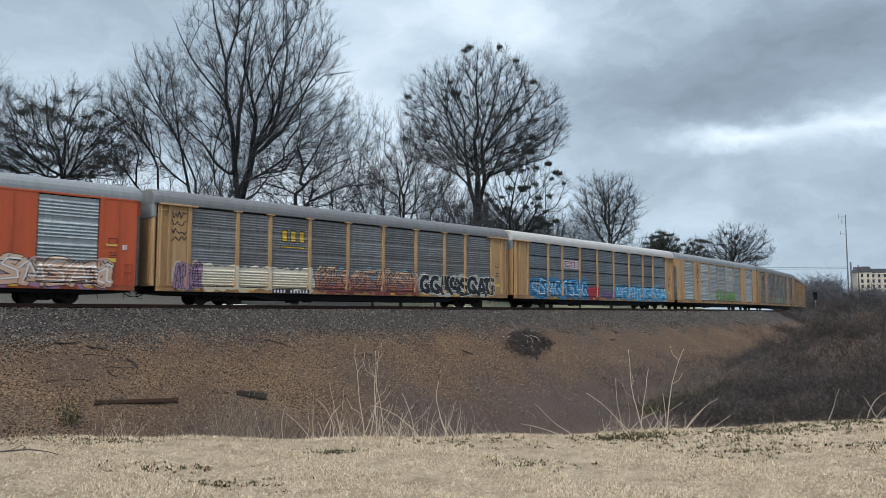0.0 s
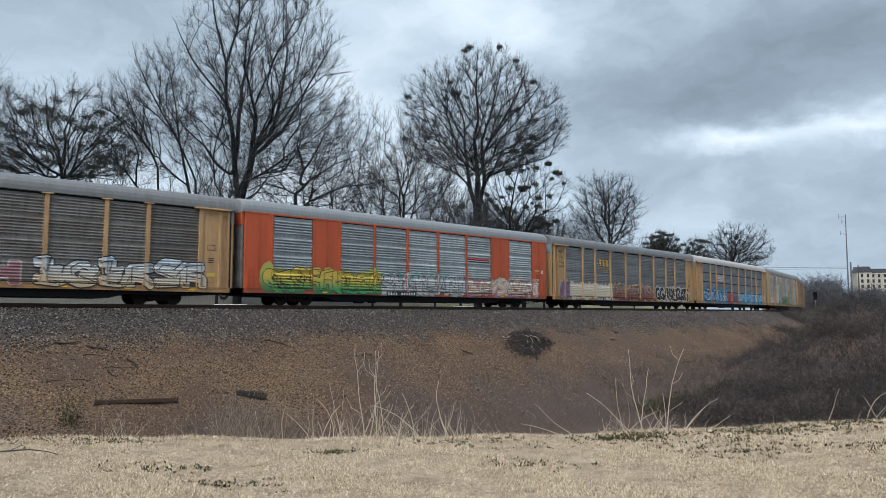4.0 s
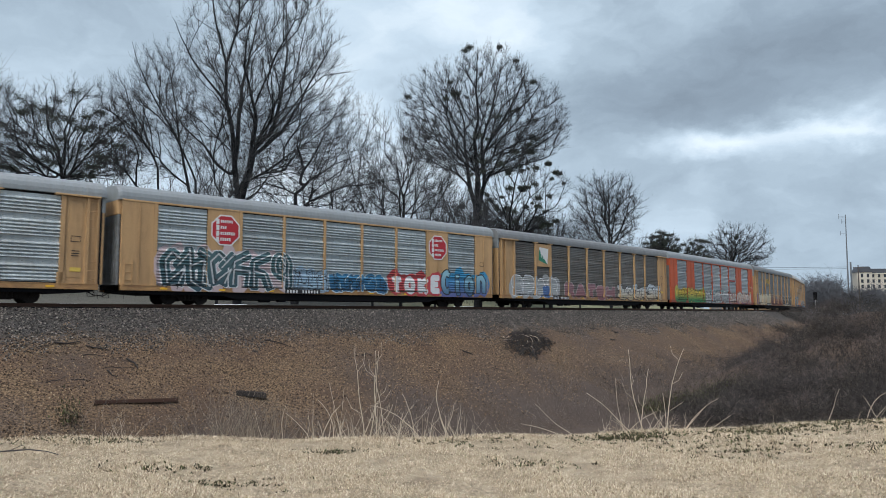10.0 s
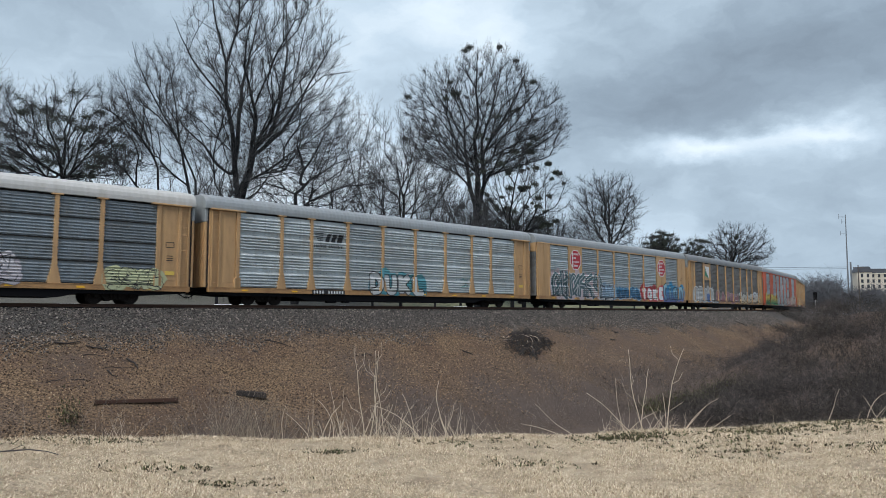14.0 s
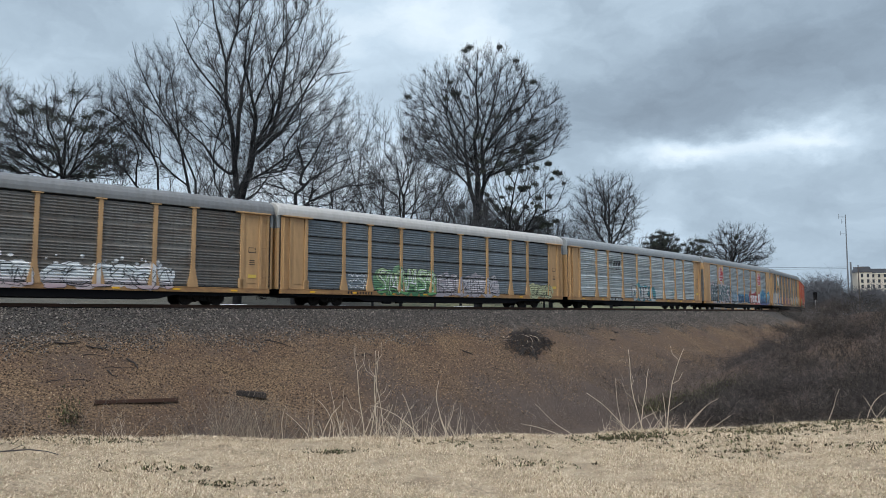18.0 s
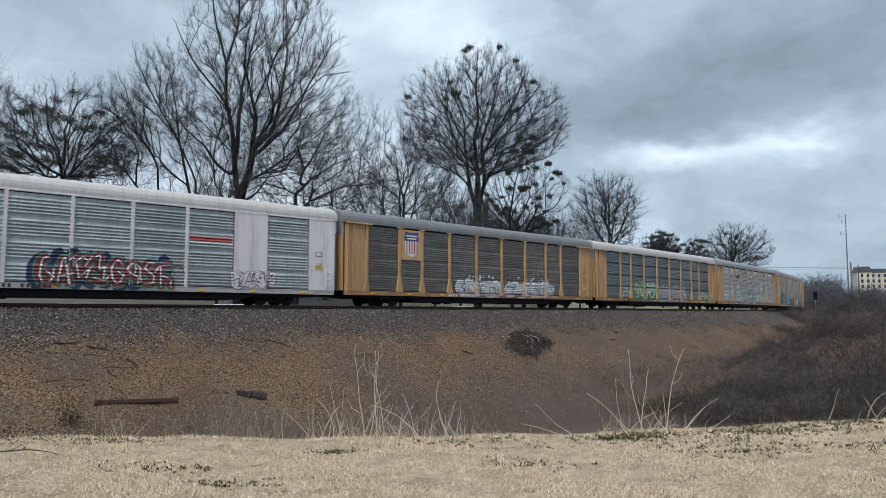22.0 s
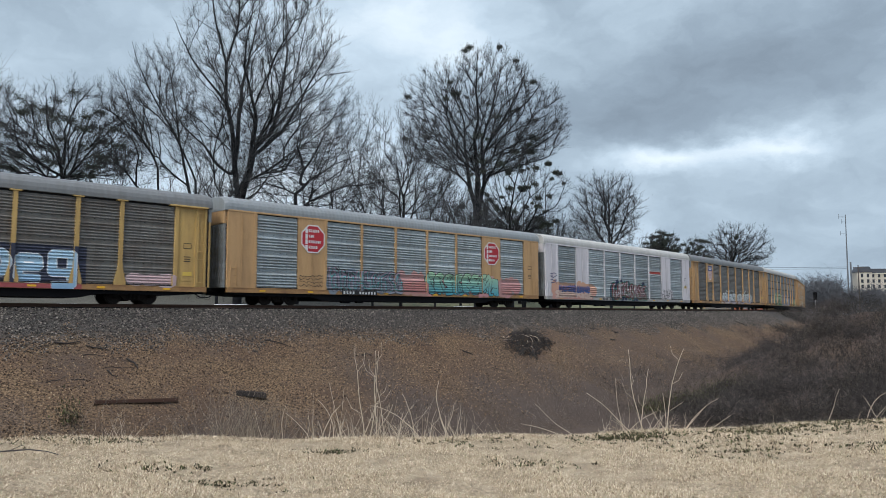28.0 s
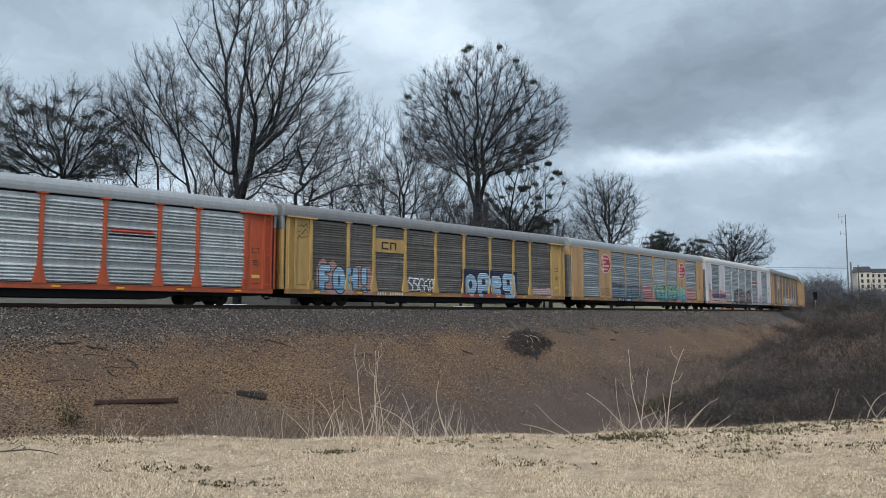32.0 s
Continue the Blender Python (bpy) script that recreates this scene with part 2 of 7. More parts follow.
# ---------------------------------------------------------------- cloud bank: the overcast sky round the horizon
def cloud_material():
    m = Nodes("overcast_cloud")
    vec = m.coords((1, 1, 1))
    sep = m.node("SeparateXYZ", ins={"Vector": vec})
    x, y, z = sep.outputs
    az = m.math("ARCTAN2", x, y)                       # radians to the right of north
    el = m.math("ARCTAN2", z, m.math("SQRT", m.math("ADD", m.math("MULTIPLY", x, x), m.math("MULTIPLY", y, y))))
    raw = m.node("CombineXYZ", ins={"X": m.math("MULTIPLY", az, 4.0), "Y": m.math("MULTIPLY", el, 6.5), "Z": 0.0}).outputs[0]
    curl = m.node("TexNoise", ins={"Scale": 1.9, "Detail": 6.0, "Roughness": 0.6, "Vector": raw})
    cr, cg, _cb = m.node("SeparateColor", ins={"Color": curl.outputs["Color"]}).outputs
    az = m.math("ADD", az, m.math("MULTIPLY", m.math("SUBTRACT", cr, 0.5), 0.17))
    el = m.math("ADD", el, m.math("MULTIPLY", m.math("SUBTRACT", cg, 0.5), 0.085))
    flat = m.node("CombineXYZ", ins={"X": m.math("MULTIPLY", az, 3.0), "Y": m.math("MULTIPLY", el, 5.5), "Z": 0.0}).outputs[0]
    big = m.noise(1.15, 5, 0.5, flat, 0.3)
    fine = m.noise(3.4, 7, 0.58, flat, 0.2)
    f = m.math("ADD", m.math("MULTIPLY_ADD", big, 0.55, 0.085), m.math("MULTIPLY", fine, 0.30))

    def blob(a0, e0, wa, we, k):
        da = m.math("DIVIDE", m.math("SUBTRACT", az, radians(a0)), radians(wa))
        de = m.math("DIVIDE", m.math("SUBTRACT", el, radians(e0)), radians(we))
        r = m.math("ADD", m.math("MULTIPLY", da, da), m.math("MULTIPLY", de, de))
        return m.math("MULTIPLY", m.math("EXPONENT", m.math("MULTIPLY", r, -1.0)), k)

    for q in CLOUD_FORMS:
        f = m.math("ADD", f, blob(*q))
    col = m.ramp(f, [(0.20, (0.235, 0.285, 0.345)), (0.38, (0.325, 0.395, 0.47)), (0.52, (0.45, 0.54, 0.625)), (0.68, (0.61, 0.715, 0.81)), (0.88, (0.85, 0.93, 0.99))])
    em = m.node("Emission", ins={"Color": col, "Strength": 1.0})
    m.l.new(em.outputs[0], m.n["Material Output"].inputs["Surface"])
    return m.mat


# right of north, elevation, widths (degrees), strength: bright breaks and dark bellies of the cloud
CLOUD_FORMS = [(21.5, 12.8, 4.5, 1.1, 0.36), (29.5, 13.2, 3.8, 1.0, 0.30), (24, 12.2, 13, 2.0, 0.08), (19, 17.3, 9, 3.2, -0.15), (28, 19, 8, 3.8, -0.17), (38, 17, 9, 5, -0.10),
               (7.0, 21.5, 5.5, 3, 0.28), (1, 24, 6, 3, 0.20), (-7, 20, 6, 5, 0.24), (-12, 9, 17, 5, 0.28), (-1, 13, 9, 5, 0.10), (-27, 15, 8, 5, 0.10), (-22, 24, 8, 4, -0.10), (-3.5, 18, 3, 1.6, -0.08), (22, 7.5, 16, 2.5, 0.05)]


def cloud_bank():
    v, f, n = [], [], 96
    els = [-6, -2, 2, 6, 10, 14, 18, 22, 26, 30, 34]
    for e in els:
        for k in range(n):
            a = k * math.tau / n
            v.append((4000 * math.cos(radians(e)) * math.sin(a), 4000 * math.cos(radians(e)) * math.cos(a), 4000 * math.sin(radians(e))))
    f = [(i * n + k, i * n + (k + 1) % n, (i + 1) * n + (k + 1) % n, (i + 1) * n + k) for i in range(len(els) - 1) for k in range(n)]
    ob = part("backdrop", Soup().add(v, f), cloud_material(), None, "", True)
    return tagged(ob, "broken grey overcast cloud bank drifting slowly", "sky", kind="structure")


clouds = cloud_bank()

# ---------------------------------------------------------------- ground
def smoothstep(a, b, x):
    t = np.clip((x - a) / (b - a), 0, 1)
    return t * t * (3 - 2 * t)


def height(x, y):
    """Ground level: grass bank by the camera, ditch, railway embankment, flat land behind."""
    x, y = np.asarray(x, float), np.asarray(y, float)
    st, d = near_track(x, y)
    wob = 0.10 * np.sin(x * 0.9 + 1.3 * np.sin(y * 0.5)) + 0.07 * np.sin(y * 1.7 + x * 0.35)
    emb = np.where(d > 0, RAIL_Z - 0.28 - np.clip(d - 2.3, 0, None) * 0.5, RAIL_Z - 0.28 - 0.5 * np.clip(-d - 2.3, 0, 0.9) + 2.7 * smoothstep(6, 30, -d))
    emb = emb + wob * smoothstep(6, 9, d) + rise(st)
    crest = 10.25 + 0.10 * np.sin(x * 0.4 + 0.6)
    grass = 0.055 * np.clip(x - 1.5, 0, 10) + 0.018 * np.sin(x * 1.1) * np.sin(y * 0.8) + 0.014 * np.sin(x * 3.1 + y * 2.3) - np.clip(y - crest, 0, None) ** 1.25 * 0.32
    floor = -4.3 + 0.15 * wob + (6.9 + 0.55 * np.sin(x * 0.95 + 0.8 * np.sin(y * 0.7)) * np.sin(y * 0.85 + 0.5)) * np.exp(-((x - 34) / 13) ** 2 - ((y - 51) / 13) ** 2) + 6.5 * smoothstep(85, 150, np.hypot(x, y)) + 2.4 * np.exp(-((x - 19) / 6) ** 2 - ((y - 27) / 6) ** 2)
    low = np.maximum(grass, floor)
    g = np.where(d > 2, np.maximum(low, emb), np.maximum(emb, -9))
    far = np.hypot(x, y)
    return np.where((d < 0) & (far > 140), np.maximum(g, RAIL_Z + 0.5 + (far - 140) * 0.004), g)


def axis(lo, hi, step, far_lo, far_hi, grow=1.16):
    a = list(np.arange(lo, hi, step))
    s = step
    while a[-1] < far_hi:
        s *= grow
        a.append(a[-1] + s)
    s = step
    while a[0] > far_lo:
        s *= grow
        a.insert(0, a[0] - s)
    return np.array(a)


def ground_material():
    m = Nodes("ground_cover")
    d = m.node("Attribute")
    d.attribute_name = "off"
    dist = d.outputs["Fac"]
    b = m.node("Attribute")
    b.attribute_name = "bank"
    bank = b.outputs["Fac"]
    co = m.coords()
    big, mid, fine = m.noise(0.35, 5, 0.6, co), m.noise(2.6, 6, 0.65, co), m.noise(11.0, 4, 0.7, co)
    stone = m.node("TexVoronoi", ins={"Scale": 19.0, "Vector": co})
    ballast = m.mix(m.ramp(stone.outputs["Color"], [(0.2, 0.0), (0.85, 1.0)]), (0.030, 0.028, 0.026), (0.115, 0.105, 0.096))
    ballast = m.mix(m.ramp(mid, [(0.5, 0.0), (0.75, 1.0)]), ballast, (0.075, 0.06, 0.05))
    dirt = m.mix(m.ramp(fine, [(0.38, 0.0), (0.62, 1.0)]), (0.022, 0.015, 0.010), (0.27, 0.185, 0.11))
    dirt = m.mix(m.ramp(big, [(0.4, 0.0), (0.65, 0.75)]), dirt, (0.095, 0.062, 0.044))
    dirt = m.mix(m.ramp(mid, [(0.52, 0.0), (0.72, 0.8)]), dirt, (0.060, 0.047, 0.041))
    grass = m.mix(m.ramp(mid, [(0.35, 0.0), (0.65, 1.0)]), (0.27, 0.21, 0.14), (0.48, 0.395, 0.275))
    back = m.mix(m.ramp(big, [(0.35, 0.0), (0.65, 1.0)]), (0.31, 0.29, 0.18), (0.20, 0.21, 0.12))
    along = m.math("MULTIPLY_ADD", m.node("SeparateXYZ", ins={"Vector": co}).outputs[0], 0.025, 0.5)
    back = m.mix(m.ramp(m.math("ADD", along, m.math("MULTIPLY", m.math("SUBTRACT", big, 0.5), 0.3)), [(0.30, 0.0), (0.55, 1.0)]), m.mix(mid, (0.06, 0.058, 0.05), (0.15, 0.145, 0.12)), back)
    back = m.mix(m.ramp(m.math("MULTIPLY", dist, -0.01), [(0.18, 0.0), (0.26, 1.0)]), back, (0.06, 0.06, 0.045))
    jag = m.math("ADD", dist, m.math("MULTIPLY", m.math("SUBTRACT", mid, 0.5), 3.2))
    k1 = m.ramp(m.math("MULTIPLY", jag, 0.1), [(0.43, 0.0), (0.56, 1.0)])
    col = m.mix(k1, ballast, dirt)
    lt = m.node("Attribute")
    lt.attribute_name = "litter"
    col = m.mix(lt.outputs["Fac"], col, m.mix(fine, (0.018, 0.014, 0.012), (0.165, 0.128, 0.105)))
    col = m.mix(bank, col, grass)
    k2 = m.ramp(m.math("MULTIPLY", jag, -0.1), [(0.38, 0.0), (0.6, 1.0)])
    col = m.mix(k2, col, back)
    m.bump(m.math("ADD", fine, m.math("MULTIPLY", stone.outputs["Distance"], 1.2)), 0.9, 0.05)
    return m.done(col, 0.95, 0.0, 0.2)


def ground():
    xs = axis(-34, 70, 0.55, -2500, 2500)
    ys = axis(2, 96, 0.5, -900, 3800)
    gx, gy = np.meshgrid(xs, ys)
    z = height(gx, gy)
    d = off_track(gx, gy)
    bank = (1 - smoothstep(10.2, 12.5, gy)) * (d > 4)
    bank = np.maximum(bank, smoothstep(60, 90, d) * (gy < 14))
    litter = np.clip(smoothstep(9.5, 14.5, d) * 0.8 + np.exp(-((gx - 26) / 17) ** 2 - ((gy - 48) / 16) ** 2) * 1.3, 0, 1) * (d > 5) * (gy > 10)
    patch = np.sin(gx * 0.55 + 1.2 * np.sin(gy * 0.3)) * np.sin(gy * 0.62 + 0.9) + 0.5 * np.sin(gx * 1.7 + gy * 0.9) * np.sin(gy * 1.3 - gx * 0.4)
    litter = np.clip(litter * 0.85 + (0.45 * smoothstep(0.35, 1.1, patch) - 0.25 * smoothstep(0.2, 1.0, -patch)) * (d > 4.5) * (gy > 12), 0, 1)
    for cx, cy, r, k in ((-3.6, 39.5, 2.4, 0.8), (-0.5, 37.5, 2.0, 0.6), (-15.5, 31.5, 1.2, 0.6), (3.5, 43, 1.8, 0.5), (9.5, 44.0, 3.0, 0.6)):
        litter = np.clip(litter + k * np.exp(-((gx - cx) / r) ** 2 - ((gy - cy) / r) ** 2), 0, 1)
    nx, ny = len(xs), len(ys)
    i = (np.arange(ny - 1)[:, None] * nx + np.arange(nx - 1)[None, :]).ravel()
    f = np.stack([i, i + 1, i + nx + 1, i + nx], 1)
    v = np.stack([gx.ravel(), gy.ravel(), z.ravel()], 1)
    me = array_mesh("ground", v, f, [ground_material()], True, (("off", d.ravel()), ("bank", bank.ravel()), ("litter", litter.ravel())))
    return tagged(new("ground", me), "grassy bank, ditch and brown railway embankment with grey ballast", "ground", kind="structure")


ground()


def rails():
    prof = [(-0.07, 0), (0.07, 0), (0.07, 0.012), (0.012, 0.03), (0.012, 0.12), (0.036, 0.135), (0.036, 0.17), (-0.036, 0.17), (-0.036, 0.135), (-0.012, 0.12), (-0.012, 0.03), (-0.07, 0.012)]
    k = len(prof)
    for side in (0.755, -0.755):
        so = Soup()
        stations = [x * 4.0 for x in range(-30, 70)]
        for s in stations:
            p, h = track(s)
            for a, z in prof:
                so.v.append((p.x + (side + a) * math.sin(h), p.y - (side + a) * math.cos(h), RAIL_Z + rise(s) - 0.17 + z))
        so.f = [(i * k + j, i * k + (j + 1) % k, (i + 1) * k + (j + 1) % k, (i + 1) * k + j) for i in range(len(stations) - 1) for j in range(k)]
        so.m = [0] * len(so.f)
        ob = part("rail", so, M_RUST)
        tagged(ob, "long rusted steel rail curving along the ballast", "rail", "rails of the track")


rails()


def sleepers():
    """Timber sleepers bedded in the ballast under the rails."""
    bed = tagged(new("track"), "timber sleepers bedded in grey ballast", "track", kind="structure")
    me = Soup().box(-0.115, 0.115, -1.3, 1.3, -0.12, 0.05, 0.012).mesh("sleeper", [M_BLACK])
    for i in range(200):
        p, h = track(-40 + i * 0.56)
        ob = part("sleeper", me, None, bed)
        ob.location, ob.rotation_euler = (p.x, p.y, RAIL_Z + rise(-40 + i * 0.56) - 0.225), (0, 0, h)


sleepers()


# ---------------------------------------------------------------- autorack cars
EDGES = [-12.0, -9.2, -7.1, -4.35, -1.45, 1.45, 4.35, 7.1, 9.2, 12.0]     # bay edges along the car
Z_BOT, Z_TOP = 1.02, 5.21
SIDE = 1.55                                                               # outer face of posts and sill
WHEEL_R, TRUCK_AT = 0.42, 10.06
CACHE = {}


def rib_profile(kind):
    """Height along a side sheet and how far it stands out there."""
    pts, deep = [(Z_BOT, 0.0)], 0.085 if kind == "grouped" else 0.042
    if kind == "grouped":
        group, pitch, count = 1.055, 0.165, 5
        starts = [Z_BOT + 0.05 + g * group + i * pitch for g in range(4) for i in range(count)]
    else:
        pitch, starts = 0.148, []
        for g in range(4):
            starts += [Z_BOT + 0.07 + g * 1.065 + i * pitch for i in range(6)]
    for z in starts:
        if z + 0.17 < Z_TOP:
            tall = 0.14 if kind == "grouped" else 0.105
            pts += [(z, 0.0), (z + 0.012, deep), (z + tall * 0.42, deep * 0.9), (z + tall, 0.0)]
    return pts + [(Z_TOP, 0.0)]


def side_sheet(width, kind, material):
    key = ("sheet", round(width, 2), kind, material.name)
    if key not in CACHE:
        so = Soup()
        prof = rib_profile(kind)
        for x in (-width / 2, width / 2):
            so.v += [(x, -1.425 - dy, z) for z, dy in prof]
        n = len(prof)
        so.f = [(i, n + i, n + i + 1, i + 1) for i in range(n - 1)]
        so.m = [0] * len(so.f)
        # folded edges close the sheet against the frame
        for x in (-width / 2, width / 2):
            so.box(x - 0.012, x + 0.012, -1.44, -1.38, Z_BOT, Z_TOP)
        # bolt heads along the seams
        rows = [Z_BOT + 0.03 + 1.065 * g for g in range(4)] if kind == "even" else [Z_BOT + 1.055 * g - 0.10 for g in range(1, 4)]
        many = max(3, int(width / 0.42))
        for z in rows:
            for i in range(many):
                x = (i + 0.5) / many * width - width / 2
                b = 0.018 if kind == "even" else 0.010
                so.box(x - b, x + b, -1.455, -1.42, z - b, z + b, mi=1)
        CACHE[key] = so.mesh("side_sheet", [material, M_GAP])
    return CACHE[key]


def post_mesh(kind, material):
    """Outside post: straight, or flared into a gusset at the foot; a small plate on top."""
    key = ("post", kind, material.name)
    if key not in CACHE:
        w = 0.10 if kind != "thin" else 0.085
        if kind == "flare":
            loop = [(-0.30, 0.95), (0.30, 0.95), (0.28, 1.15), (0.14, 1.75), (w, 2.1), (w, 5.24), (-w, 5.24), (-w, 2.1), (-0.14, 1.75), (-0.28, 1.15)]
        elif kind == "foot":
            loop = [(-0.2, 0.95), (0.2, 0.95), (0.19, 1.1), (w, 1.35), (w, 5.24), (-w, 5.24), (-w, 1.35), (-0.19, 1.1)]
        else:
            loop = [(-w, 0.95), (w, 0.95), (w, 5.30), (-w, 5.30)]
        so = Soup().prism(loop, lambda q, e: (q[0], -1.405 - (SIDE - 1.405) * e, q[1]))
        if kind in ("flare", "foot"):
            so.box(-0.26, 0.26, -SIDE - 0.05, -1.40, 5.24, 5.30, 0.01)
        CACHE[key] = so.mesh("post", [material])
    return CACHE[key]


def roof_mesh(ribs, material, end_material):
    key = ("roof", ribs, material.name)
    if key not in CACHE:
        prof = [(1.50, 5.30), (1.53, 5.33), (1.53, 5.52), (1.49, 5.72), (1.38, 5.90), (1.16, 6.05), (0.75, 6.15), (0.0, 6.19)]
        prof = prof + [(-y, z) for y, z in prof[-2::-1]]
        so, n = Soup(), len(prof)
        step = 0.14
        count = int(27.0 / step)
        xs = [-14.05, -14.0] + [-13.9 + 27.8 * i / count for i in range(count + 1)] + [14.0, 14.05]
        for i, x in enumerate(xs):
            lift = ribs if i % 2 else 0.0
            drop = 0.05 if abs(x) > 13.95 else 0.0
            for y, z in prof:
                k = 1 + lift / 3
                so.v.append((x, y * k * (1 - drop * 0.3), z + (lift + -drop) * (0.3 if z < 5.4 else 1.0)))
        so.f = [(a * n + b, (a + 1) * n + b, (a + 1) * n + b + 1, a * n + b + 1) for a in range(len(xs) - 1) for b in range(n - 1)]
        so.f += [tuple(range(n)), tuple(range(len(so.v) - n, len(so.v)))[::-1]]
        so.m = [0] * len(so.f)
        CACHE[key] = so.mesh("roof", [material])
    return CACHE[key]


def wheelset_mesh():
    if "wheel" not in CACHE:
        so = Soup()
        for y in (-0.755, 0.755):
            q = 1 if y > 0 else -1
            so.disc((0, y, 0), "y", WHEEL_R, 0.12, 24)
            so.disc((0, y - q * 0.075, 0), "y", WHEEL_R + 0.03, 0.03, 24)
            so.disc((0, y + q * 0.07, 0), "y", WHEEL_R * 0.8, 0.02, 24)
            so.disc((0, y + q * 0.09, 0), "y", 0.12, 0.06, 12)
            for k in range(6):
                a = k * math.tau / 6
                so.disc((0.24 * math.cos(a), y + q * 0.085, 0.24 * math.sin(a)), "y", 0.045, 0.012, 8)
        so.disc((0, 0, 0), "y", 0.08, 2.1, 10)
        CACHE["wheel"] = so.mesh("wheelset", [M_WHEEL])
    return CACHE["wheel"]


def truck_frame_mesh():
    """Cast side frame with its spring nest and journal boxes, for the side at negative y."""
    if "frame" not in CACHE:
        so = Soup()
        loop = [(-1.12, 0.42), (-1.12, 0.60), (-0.85, 0.66), (-0.42, 0.74), (0.42, 0.74), (0.85, 0.66), (1.12, 0.60), (1.12, 0.42), (0.92, 0.36), (0.70, 0.44),
                (0.46, 0.20), (-0.46, 0.20), (-0.70, 0.44), (-0.92, 0.36)]
        so.prism(loop, lambda q, e: (q[0], -1.13 + 0.13 * e, q[1]))
        for x in (-0.89, 0.89):
            so.box(x - 0.13, x + 0.13, -1.20, -1.0, 0.33, 0.56, 0.02)
            so.disc((x, -1.21, 0.42), "y", 0.09, 0.05, 10)
        for x in (-0.2, 0.0, 0.2):
            so.disc((x, -1.15, 0.42), "z", 0.085, 0.30, 10)
        so.box(-0.3, 0.3, -1.19, -1.1, 0.56, 0.62, 0.01)
        CACHE["frame"] = so.mesh("side_frame", [M_TRUCK])
    return CACHE["frame"]


def truck(car, x):
    bol = Soup().box(-0.22, 0.22, -1.1, 1.1, 0.46, 0.72, 0.02).box(-0.3, 0.3, -0.35, 0.35, 0.6, 0.85)
    tr = part("truck", bol, M_TRUCK, car)
    tr.location = (x, 0, 0)
    for rz in (0, math.pi):
        q = part("side_frame", truck_frame_mesh(), M_TRUCK, tr)
        q.rotation_euler = (0, 0, rz)
    for dx in (-0.89, 0.89):
        w = part("wheelset", wheelset_mesh(), M_WHEEL, tr)
        w.location = (dx, 0, WHEEL_R)
        WHEELS.append((w, dx))
    return tr


WHEELS, CARS = [], []


def ladder_mesh(material, rungs=10):
    key = ("ladder", material.name, rungs)
    if key not in CACHE:
        so = Soup()
        for x in (-0.21, 0.21):
            so.box(x - 0.025, x + 0.025, -1.56, -1.50, 1.0, 1.0 + rungs * 0.42)
        for k in range(rungs):
            z = 1.2 + k * 0.42
            so.tube([(-0.21, -1.55, z), (0.21, -1.55, z)], 0.014, 6)
        CACHE[key] = so.mesh("ladder", [material])
    return CACHE[key]


